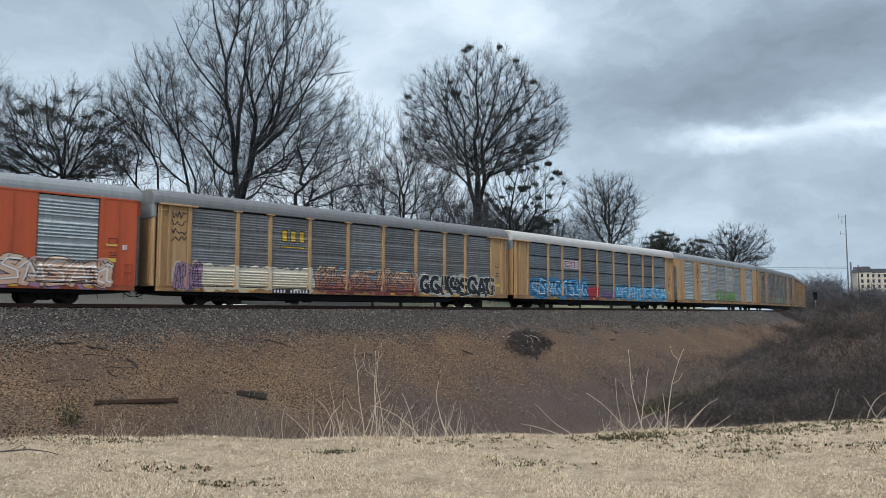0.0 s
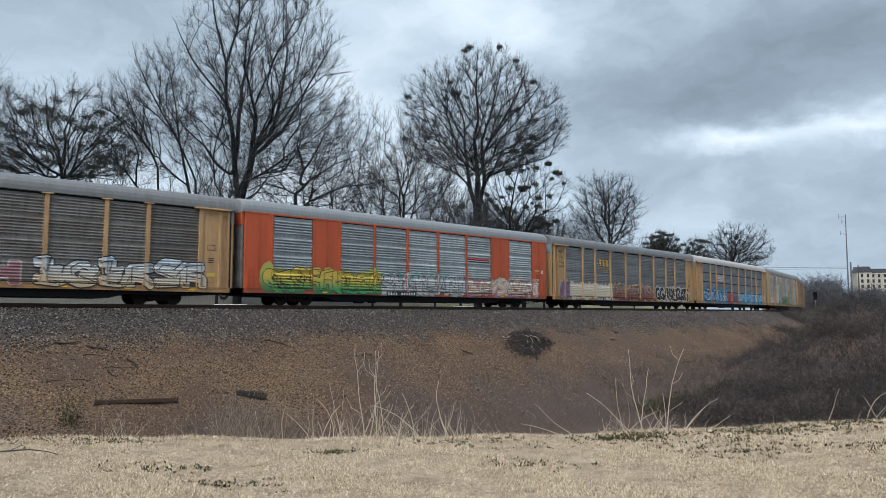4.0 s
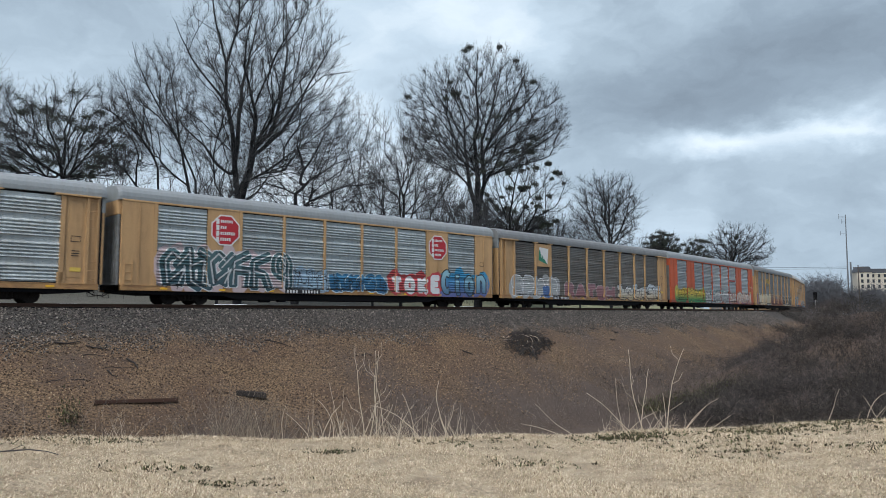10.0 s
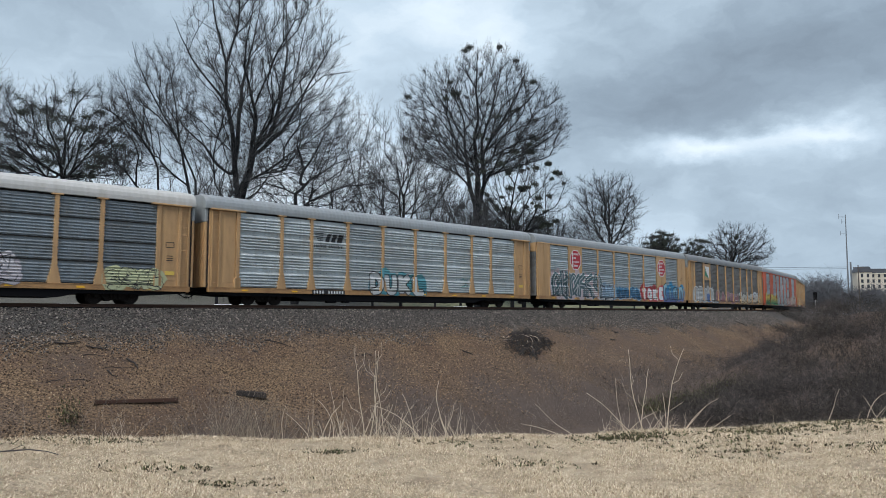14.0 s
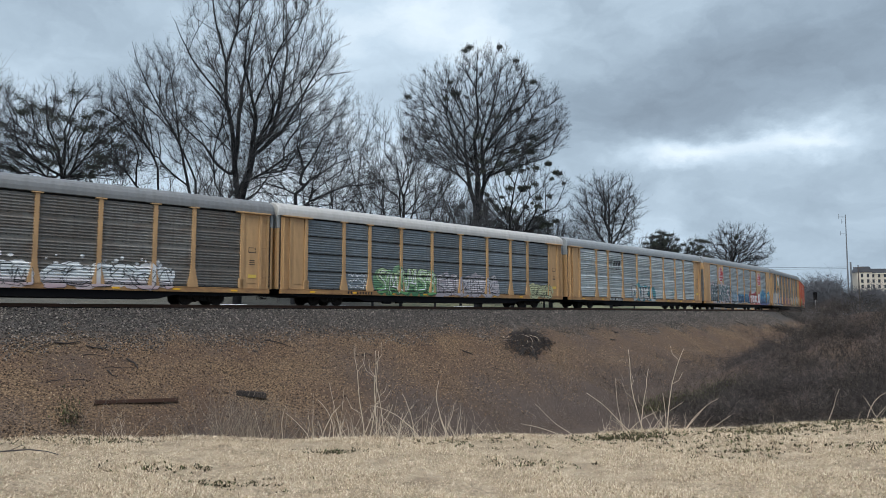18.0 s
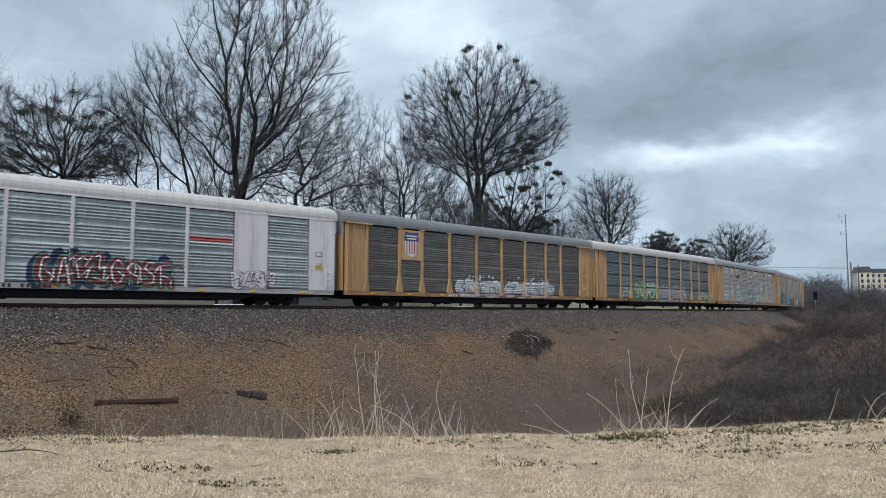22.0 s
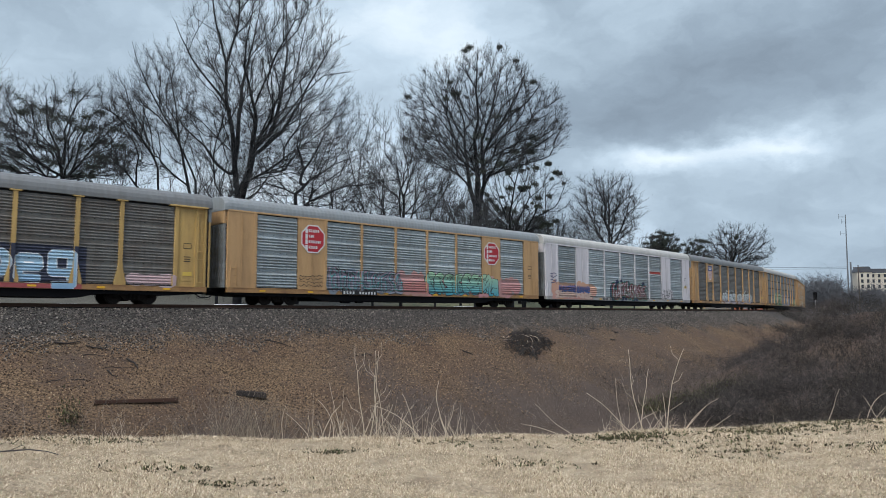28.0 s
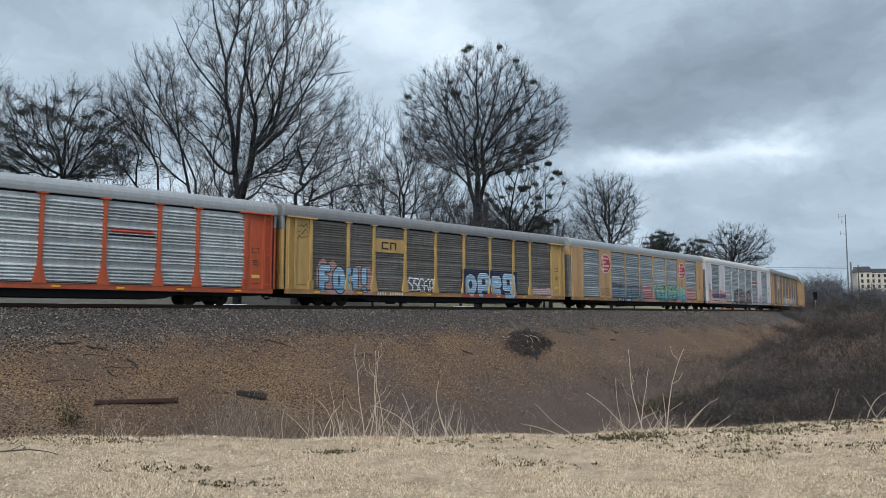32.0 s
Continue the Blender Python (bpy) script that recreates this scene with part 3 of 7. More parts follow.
def autorack(k, style, frame, sheet, roof, kind="even", post="foot", ribs=0.008, door=None, seams=False, label=""):
    """One covered auto carrier. style 'post': posts outside the side sheets; 'panel': smooth wide side panels between the sheets."""
    car = new("autorack_car")
    tagged(car, label, "freight car", "cars of the passing train")
    CARS.append((car, k))
    # underframe
    so = Soup()
    fish = [(-13.6, 0.92), (-13.6, 0.60), (-12.0, 0.50), (-8.2, 0.50), (-7.4, 0.30), (7.4, 0.30), (8.2, 0.50), (12.0, 0.50), (13.6, 0.60), (13.6, 0.92)]
    so.prism(fish, lambda q, e: (q[0], -1.46 + 2.92 * e, q[1]))
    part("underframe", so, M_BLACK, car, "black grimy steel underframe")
    # black box showing above the sheets paints the shadow line under the eave
    part("body", Soup().box(-13.9, 13.9, -1.40, 1.40, 0.93, 5.40), M_GAP, car, "inner box of the car, coloured near-black as the shade in the gaps")
    part("roof", roof_mesh(ribs, roof, frame), roof, car, "", ribs < 0.008)
    if style == "panel":
        solid = [(-13.85, -12.0), (-9.2, -7.1), (7.1, 9.2), (12.0, 13.85)]
        bays = [(EDGES[i], EDGES[i + 1]) for i in (0, 2, 3, 4, 5, 6, 8)]
    else:
        solid = []
        bays = [(EDGES[i], EDGES[i + 1]) for i in range(9)]
    for side in (0, math.pi):
        def put(name, mesh, mats, x=0.0, lab=""):
            ob = part(name, mesh, mats, car, lab)
            ob.rotation_euler = (0, 0, side)
            ob.location = (x if side == 0 else -x, 0, 0)
            return ob
        sill = {M_ORANGE: M_SILL_ORANGE, M_WHITE: M_SILL_WHITE}.get(frame, M_SILL)
        put("side_sill", CACHE.setdefault(("sill", sill.name), Soup().box(-13.8, 13.8, -SIDE, -1.3, 0.68, 0.955, 0.012).box(-13.75, 13.75, -SIDE - 0.015, -1.4, 0.93, 0.965).mesh("side_sill", [sill])), sill)
        # solid black strip: shade of the gap over the sill, put into colour
        put("drain_slot", CACHE.setdefault("slot", Soup().box(-12.0, 12.0, -1.515, -1.38, 0.966, 1.015).mesh("drain_slot", [M_GAP])), M_GAP)
        for a, b in bays:
            put("side_sheet", side_sheet(b - a - 0.10, kind, sheet), sheet, (a + b) / 2)
            if seams:
                for i in (1, 2, 3):
                    z = Z_BOT + 1.065 * i
                    so = Soup().box(-(b - a) / 2 + 0.1, (b - a) / 2 - 0.1, -1.47, -1.42, z - 0.03, z + 0.03)
                    put("sheet_seam", CACHE.setdefault(("seam", round(b - a, 2), i), so.mesh("sheet_seam", [M_GAP])), M_GAP, (a + b) / 2)
        if style == "panel":
            for a, b in solid:
                so = Soup().box(-(b - a) / 2, (b - a) / 2, -SIDE + 0.03, -1.39, 0.95, 5.30, 0.012)
                so.box(-0.02, 0.02, -SIDE + 0.005, -SIDE + 0.05, 1.0, 5.26)
                if a < 0:
                    so.box((b - a) / 2 - 0.2, (b - a) / 2, -SIDE, -1.4, 0.95, 5.29)
                else:
                    so.box(-(b - a) / 2, -(b - a) / 2 + 0.2, -SIDE, -1.4, 0.95, 5.29)
                put("side_panel", CACHE.setdefault(("solid", frame.name, round(a, 1)), so.mesh("side_panel", [frame])), frame, (a + b) / 2)
            put("top_rail", CACHE.setdefault(("toprail", frame.name), Soup().box(-13.82, 13.82, -SIDE + 0.01, -1.4, 5.26, 5.36, 0.01).mesh("top_rail", [frame])), frame)
            for x in EDGES[3:7]:
                put("post", post_mesh("thin", frame), frame, x)
        else:
            for x in EDGES[1:9]:
                put("post", post_mesh(post, frame), frame, x)
            for q in (-1, 1):
                so = Soup().box(-0.46, 0.46, -1.47, -1.39, 0.95, 5.26, 0.01)
                so.box(-0.30, 0.30, -1.485, -1.46, 1.25, 5.0, 0.01)
                put("end_panel", CACHE.setdefault(("endp", frame.name), so.mesh("end_panel", [frame])), frame, q * 12.66)
                put("end_post", CACHE.setdefault(("endpost", frame.name), Soup().box(-0.11, 0.11, -SIDE, -1.39, 0.95, 5.26, 0.01).box(-0.19, 0.19, -SIDE, -1.40, 0.95, 1.5, 0.01).mesh("end_post", [frame])), frame, q * 12.06)
                put("end_post", CACHE[("endpost2", frame.name)] if ("endpost2", frame.name) in CACHE else CACHE.setdefault(("endpost2", frame.name), Soup().box(-0.05, 0.05, -SIDE, -1.36, 0.95, 5.26, 0.01).mesh("end_post", [frame])), frame, q * 13.16)
                put("end_beam", CACHE.setdefault(("beam", frame.name), Soup().box(-1.05, 1.05, -SIDE - 0.1, -1.39, 5.24, 5.33, 0.012).mesh("end_beam", [frame])), frame, q * 12.7)
        for q in (-1, 1):
            if style == "post":
                put("corner_panel", CACHE.setdefault(("corner", frame.name), Soup().box(-0.32, 0.32, -1.44, -1.36, 0.95, 5.26, 0.01).mesh("corner_panel", [frame])), frame, q * 13.46)
            put("ladder", ladder_mesh(frame, 10 if style == "post" else 3), frame, q * 13.44)
        for x in (-11.6, -8.3, -5.2, -2.2, 2.2, 5.2, 8.3, 11.6):
            put("reflector", CACHE.setdefault("reflector", Soup().box(-0.19, 0.19, -SIDE - 0.022, -SIDE, 0.76, 0.86).mesh("reflector", [M_REFLECT])), M_REFLECT, x, "yellow reflective strip")
    for q in (-1, 1):
        # end wall: two tall clamshell doors, pale above
        for y in (-0.72, 0.72):
            door = door or (M_GALV_DARK if style == "panel" else frame)
            key = ("door", door.name)
            if key not in CACHE:
                so = Soup().box(-0.06, 0.06, -0.70, 0.70, 0.95, 4.55, 0.02)
                for dy in (-0.45, -0.15, 0.15, 0.45):
                    so.box(0.04, 0.09, dy - 0.04, dy + 0.04, 1.1, 4.5)
                CACHE[key] = so.mesh("end_door", [door])
            d = part("end_door", CACHE[key], None, car, "tall ribbed end door")
            d.location, d.rotation_euler = (q * 13.95, y, 0), (0, 0, 0 if q > 0 else math.pi)
        so = Soup().box(-0.09, 0.09, -1.43, 1.43, 4.55, 5.38, 0.03)
        u = part("end_door_top", so, M_ROOF_PALE if style == "post" else frame, car)
        u.location = (q * 13.95, 0, 0)
        # coupler, draft box, hoses and cut lever
        so = Soup().box(13.2, 13.75, -0.16, 0.16, 0.72, 0.95, 0.02).box(13.7, 14.15, -0.08, 0.08, 0.76, 0.92, 0.02).box(14.05, 14.24, -0.14, 0.14, 0.72, 0.97, 0.03)
        c = part("coupler", so, M_TRUCK, car)
        c.rotation_euler = (0, 0, 0 if q > 0 else math.pi)
        so = Soup().tube([(13.5, -0.4, 0.7), (13.75, -0.42, 0.55), (14.0, -0.35, 0.42), (14.25, -0.3, 0.45)], 0.028, 6)
        c = part("air_hose", so, M_BLACK, car)
        c.rotation_euler = (0, 0, 0 if q > 0 else math.pi)
        so = Soup().tube([(13.3, -1.5, 0.72), (13.3, -1.5, 0.36), (13.62, -1.5, 0.36), (13.62, -1.5, 0.72)], 0.018, 6)
        so.tube([(13.65, -1.45, 0.75), (13.7, -1.2, 0.55), (13.7, -0.3, 0.8)], 0.014, 6)
        for a in (0, math.pi):
            c = part("step_iron", so, M_TRUCK, car)
            c.rotation_euler = (0, 0, a)
        truck(car, q * TRUCK_AT)
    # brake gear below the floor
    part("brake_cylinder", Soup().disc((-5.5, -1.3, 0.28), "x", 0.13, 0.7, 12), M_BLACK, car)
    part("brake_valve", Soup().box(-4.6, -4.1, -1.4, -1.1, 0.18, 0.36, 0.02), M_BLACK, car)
    return car


YELLOW_CAR = "weathered yellow covered car carrier with grey corrugated steel sides"
SPECS = {
    -1: dict(style="post", frame=M_YELLOW, sheet=M_GALV_DARK, roof=M_ROOF_GREY, label="distant weathered yellow covered car carrier"),
    0: dict(style="post", frame=M_BROWN, sheet=M_GALV_DARK, roof=M_ROOF_PALE, label="distant faded brown covered car carrier"),
    1: dict(style="panel", frame=M_BROWN, sheet=M_GALV_DARK, roof=M_ROOF_GREY, kind="grouped", ribs=0.010, label="dull brown covered car carrier with two red octagonal signs"),
    2: dict(style="panel", frame=M_YELLOW, sheet=M_GALV_LIGHT, roof=M_ROOF_PALE, kind="grouped", label="yellow covered car carrier with an oval emblem and green graffiti"),
    3: dict(style="post", frame=M_YELLOW, sheet=M_GALV_BLUE, roof=M_ROOF_CREAM, seams=True, label="yellow covered car carrier with blue graffiti and white roof"),
    4: dict(style="post", frame=M_YELLOW, sheet=M_GALV_DARK, roof=M_ROOF_GREY, label="yellow covered car carrier with cream, red and black graffiti"),
    5: dict(style="panel", frame=M_ORANGE, sheet=M_GALV, roof=M_ROOF_PALE, kind="grouped", ribs=0.016, label="orange covered car carrier with green and yellow graffiti"),
    6: dict(style="post", frame=M_YELLOW, sheet=M_GALV_BROWN, roof=M_ROOF_GREY, label="yellow covered car carrier with a green and white flag emblem"),
    7: dict(style="panel", frame=M_YELLOW, sheet=M_GALV, roof=M_ROOF_PALE, kind="grouped", label="yellow covered car carrier with red octagons and much graffiti"),
    8: dict(style="post", frame=M_YELLOW, sheet=M_GALV_LIGHT, roof=M_ROOF_PALE, kind="grouped", post="flare", ribs=0.016, label="clean yellow covered car carrier with bright steel sides"),
    9: dict(style="post", frame=M_YELLOW, sheet=M_GALV_BLUE, roof=M_ROOF_CREAM, post="flare", seams=True, label="yellow covered car carrier with cream roof and green graffiti"),
    10: dict(style="post", frame=M_YELLOW, sheet=M_GALV_BROWN, roof=M_ROOF_GREY, post="flare", ribs=0.014, label="grimy yellow covered car carrier with shield emblem and white graffiti"),
    11: dict(style="panel", frame=M_WHITE, sheet=M_GALV, roof=M_ROOF_CREAM, kind="grouped", ribs=0.016, label="white covered car carrier with red and green graffiti"),
    12: dict(style="panel", frame=M_YELLOW, sheet=M_GALV, roof=M_ROOF_PALE, kind="grouped", ribs=0.016, label="yellow covered car carrier with red octagons and turquoise graffiti"),
    13: dict(style="post", frame=M_YELLOW2, sheet=M_GALV_BROWN, roof=M_ROOF_GREY, post="flare", ribs=0.010, label="grimy yellow covered car carrier with pale blue block graffiti"),
    14: dict(style="post", frame=M_ORANGE, sheet=M_GALV_LIGHT, roof=M_ROOF_PALE, kind="grouped", post="flare", ribs=0.016, label="orange covered car carrier with bright steel sides"),
}
SHIFT = {2: 0.3, 3: 0.25, 4: 0.26, 5: 0.1, 6: 0.16, 7: 0.1, 9: -0.07, 10: 0.15, 11: 0.25, 12: 0.15, 13: -0.08, 14: 0.02}
for _k, _spec in SPECS.items():
    autorack(_k, **_spec)


# ---------------------------------------------------------------- emblems and graffiti on the car sides
RIBS = {k: np.array(rib_profile(k)) for k in ("grouped", "even")}


def paint(name, low, high=None, z0=0.8, z1=2.3):
    """Sprayed paint: one colour, or fading upwards into a second, thin and worn in places."""
    m = Nodes(name)
    col = low
    if high:
        z = m.node("SeparateXYZ", ins={"Vector": m.coords()}).outputs[2]
        fac = m.math("ADD", m.math("DIVIDE", m.math("SUBTRACT", z, z0), z1 - z0, clamp=True), m.math("MULTIPLY", m.math("SUBTRACT", m.noise(2.5, 4, 0.6, m.coords()), 0.5), 0.5), clamp=True)
        col = m.mix(fac, low, high)
    col = m.mix(m.math("MULTIPLY", m.ramp(m.noise(5.0, 6, 0.7, m.coords()), [(0.5, 0.0), (0.8, 1.0)]), 0.4), col, m.mix(0.75, col, (0.2, 0.19, 0.18)))
    return m.done(col, 0.6)


PAINTS = {}


def spray(low, high=None, z0=0.8, z1=2.3):
    key = (low, high)
    if key not in PAINTS:
        PAINTS[key] = paint("spray_paint", low, high, z0, z1)
    return PAINTS[key]


def surface(style, kind, u, z):
    """How far a car's side stands out at a place."""
    if style == "plate":
        return 1.50
    if z < 0.965:
        return SIDE + 0.016
    if style == "panel":
        if 7.1 <= abs(u) <= 9.2 or abs(u) >= 12.0:
            return SIDE + 0.002
        posts, half = EDGES[3:7], 0.085
    else:
        posts, half = EDGES, 0.10
        if abs(u) > 12.1:
            return 1.50
    for e in posts:
        if abs(u - e) <= half:
            return SIDE
    prof = RIBS[kind]
    return 1.425 + float(np.interp(z, prof[:, 0], prof[:, 1]))


def cut(poly, axis_i, at):
    """Splits a convex polygon at a line; returns the two sides."""
    lo, hi = [], []
    n = len(poly)
    for i in range(n):
        a, b = poly[i], poly[(i + 1) % n]
        da, db = a[axis_i] - at, b[axis_i] - at
        if da <= 0:
            lo.append(a)
        if da >= 0:
            hi.append(a)
        if da * db < 0:
            t = da / (da - db)
            q = (a[0] + (b[0] - a[0]) * t, a[1] + (b[1] - a[1]) * t)
            lo.append(q)
            hi.append(q)
    return (lo if len(lo) > 2 else None), (hi if len(hi) > 2 else None)


class Decal:
    """Thin paint on a car's side, laid over its ribs and posts."""

    def __init__(self, style, kind):
        self.style, self.kind, self.soup, self.lift = style, kind, Soup(), 0.0
        self.zs = sorted(set([0.965] + [float(z) for z in RIBS[kind][:, 0]]))
        if style == "panel":
            self.us = sorted([e + d for e in EDGES[3:7] for d in (-0.085, 0.085)] + [7.1, 9.2, -7.1, -9.2, 12.0, -12.0])
        else:
            self.us = sorted([e + d for e in EDGES for d in (-0.10, 0.10)])

    def poly(self, pts, lift):
        area = sum(pts[i][0] * pts[(i + 1) % len(pts)][1] - pts[(i + 1) % len(pts)][0] * pts[i][1] for i in range(len(pts)))
        if area < 0:
            pts = pts[::-1]
        if min(w[1] for w in pts) < 0.69:
            pts = cut(pts, 1, 0.69)[1]
            if not pts:
                return
        pieces = [pts]
        for ax, lines in ((1, self.zs), (0, self.us)):
            out = []
            for q in pieces:
                rest = q
                lo, hi = min(w[ax] for w in q), max(w[ax] for w in q)
                for at in lines:
                    if rest is None or at <= lo + 1e-5:
                        continue
                    if at >= hi - 1e-5:
                        break
                    a, rest = cut(rest, ax, at)
                    if a:
                        out.append(a)
                if rest:
                    out.append(rest)
            pieces = out
        for q in pieces:
            cu, cz = sum(w[0] for w in q) / len(q), sum(w[1] for w in q) / len(q)
            v = []
            for u, z in q:
                u2, z2 = u + (cu - u) * 1e-3, z + (cz - z) * 1e-3
                v.append((u, -surface(self.style, self.kind, u2, z2) - lift, z))
            self.soup.add(v, [tuple(range(len(v)))])

    def stroke(self, pts, w, lift):
        """A thick round-ended line; every piece lies a hair above the one before."""
        for (a, b) in zip(pts, pts[1:]):
            dx, dz = b[0] - a[0], b[1] - a[1]
            ln = math.hypot(dx, dz) or 1e-6
            nx, nz = -dz / ln * w, dx / ln * w
            ex, ez = dx / ln * w * 0.45, dz / ln * w * 0.45
            self.poly([(a[0] + nx * 0.75 - ex, a[1] + nz * 0.75 - ez), (a[0] + nx, a[1] + nz), (b[0] + nx, b[1] + nz), (b[0] + nx * 0.75 + ex, b[1] + nz * 0.75 + ez),
                       (b[0] - nx * 0.75 + ex, b[1] - nz * 0.75 + ez), (b[0] - nx, b[1] - nz), (a[0] - nx, a[1] - nz), (a[0] - nx * 0.75 - ex, a[1] - nz * 0.75 - ez)], lift + self.lift)
            self.lift += 0.00012

    def blob(self, u, z, ru, rz, lift, sides=10, seed=0):
        r = random.Random(seed)
        self.poly([(u + ru * math.cos(k * math.tau / sides) * r.uniform(0.9, 1.08), z + rz * math.sin(k * math.tau / sides) * r.uniform(0.9, 1.08)) for k in range(sides)], lift + self.lift)
        self.lift += 0.00012


def _ring(n=8, x=0.5, y=0.5, r=0.5, a0=0.0, a1=360.0):
    return [(x + r * math.cos(radians(a0 + (a1 - a0) * k / n)), y + r * math.sin(radians(a0 + (a1 - a0) * k / n))) for k in range(n + 1)]


# letter skeletons in a unit square
GLYPHS = {
    "D": [[(0.05, 0), (0.05, 1)], [(0.05, 1), (0.6, 0.95), (0.95, 0.65), (0.95, 0.35), (0.6, 0.05), (0.05, 0)]],
    "U": [[(0.05, 1), (0.05, 0.3), (0.3, 0.02), (0.7, 0.02), (0.95, 0.3), (0.95, 1)]],
    "K": [[(0.05, 0), (0.05, 1)], [(0.95, 1), (0.15, 0.48), (0.95, 0)]],
    "T": [[(0, 1), (1, 1)], [(0.5, 1), (0.5, 0)]],
    "O": [_ring()], "C": [_ring(7, 0.5, 0.5, 0.5, 50, 310)],
    "E": [[(0.95, 1), (0.05, 1), (0.05, 0), (0.95, 0)], [(0.05, 0.5), (0.75, 0.5)]],
    "F": [[(0.95, 1), (0.05, 1), (0.05, 0)], [(0.05, 0.52), (0.75, 0.52)]],
    "H": [[(0.05, 0), (0.05, 1)], [(0.95, 0), (0.95, 1)], [(0.05, 0.5), (0.95, 0.5)]],
    "!": [[(0.5, 1), (0.5, 0.35)], [(0.5, 0.08), (0.5, 0.0)]],
    "i": [[(0.5, 0.7), (0.5, 0.0)], [(0.5, 0.98), (0.5, 0.92)]],
    "o": [_ring(8, 0.5, 0.42, 0.42)], "n": [[(0.1, 0), (0.1, 0.8), (0.6, 0.85), (0.9, 0.6), (0.9, 0)]],
    "p": [[(0.1, -0.15), (0.1, 0.9), (0.8, 0.9), (0.95, 0.6), (0.8, 0.25), (0.1, 0.25)]],
    "e": [[(0.1, 0.5), (0.9, 0.5), (0.85, 0.85), (0.15, 0.85), (0.1, 0.1), (0.9, 0.08)]],
    "g": [[(0.9, 0.3), (0.1, 0.3), (0.1, 0.9), (0.9, 0.9), (0.9, -0.1), (0.15, -0.12)]],
    "L": [[(0.05, 1), (0.05, 0), (0.95, 0)]],
    "S": [[(0.95, 0.9), (0.6, 1.0), (0.15, 0.95), (0.08, 0.65), (0.85, 0.42), (0.92, 0.12), (0.5, 0.0), (0.05, 0.08)]],
    "P": [[(0.08, 0), (0.08, 1), (0.75, 0.98), (0.92, 0.72), (0.7, 0.45), (0.08, 0.42)]],
    "A": [[(0.0, 0), (0.42, 1), (0.58, 1), (1.0, 0)], [(0.2, 0.32), (0.8, 0.32)]],
    "R": [[(0.08, 0), (0.08, 1), (0.75, 0.98), (0.9, 0.74), (0.7, 0.5), (0.08, 0.46)], [(0.45, 0.48), (0.95, 0)]],
}


def wild_glyph(r):
    """An unreadable angular letter-like figure."""
    kind = r.randrange(9)
    if kind == 6:
        return [[(0.1, 1.05), (0.2, 0.1), (0.6, -0.05)], [(0.2, 0.55), (0.75, 0.75), (0.7, 0.1), (1.1, 0.0)], [(0.6, 1.0), (1.0, 0.85)]]
    if kind == 7:
        return [[(0.0, 0.0), (0.4, 0.95), (0.55, 1.0), (0.85, 0.0)], [(0.2, 0.3), (1.15, 0.42)], [(0.75, 0.9), (1.1, 1.05), (1.05, 0.7)]]
    if kind == 8:
        return [[(0.9, 0.95), (0.3, 1.02), (0.05, 0.72), (0.75, 0.42), (0.8, 0.1), (0.0, 0.02)], [(0.85, 0.55), (1.15, 0.9)]]
    if kind == 4:
        return [[(0.15, 0.1), (0.0, 0.75), (0.35, 1.0), (0.7, 0.8)], [(0.3, 0.2), (0.95, 0.55), (0.65, 0.1)], [(0.55, 0.6), (1.1, 1.0)]]
    if kind == 5:
        return [_ring(6, 0.3, 0.68, 0.28, -60, 240), [(0.25, 0.4), (0.8, 0.3), (0.75, 0.0)], [(0.6, 0.95), (0.95, 0.75), (0.9, 0.4), (1.1, 0.1)]]
    if kind == 0:
        return [[(0.1, 0), (0.1, r.uniform(0.7, 1)), (0.9, 1)], [(0.1, 0.5), (r.uniform(0.6, 1), r.uniform(0.3, 0.6)), (0.9, 0)]]
    if kind == 1:
        return [_ring(7, 0.5, 0.5, 0.48, r.uniform(0, 90), r.uniform(260, 420)), [(0.5, 0.5), (1.0, r.uniform(0, 0.3))]]
    if kind == 2:
        return [[(0, 0.9), (0.4, 1), (0.3, 0.45), (0.8, 0.55), (0.7, 0)], [(0.0, 0.1), (0.7, 0.0), (1.05, 0.25)]]
    return [[(0.05, 0), (0.25, 1), (0.55, 0.35), (0.8, 1), (1.0, 0)], [(0.2, 0.35), (0.85, 0.3)]]


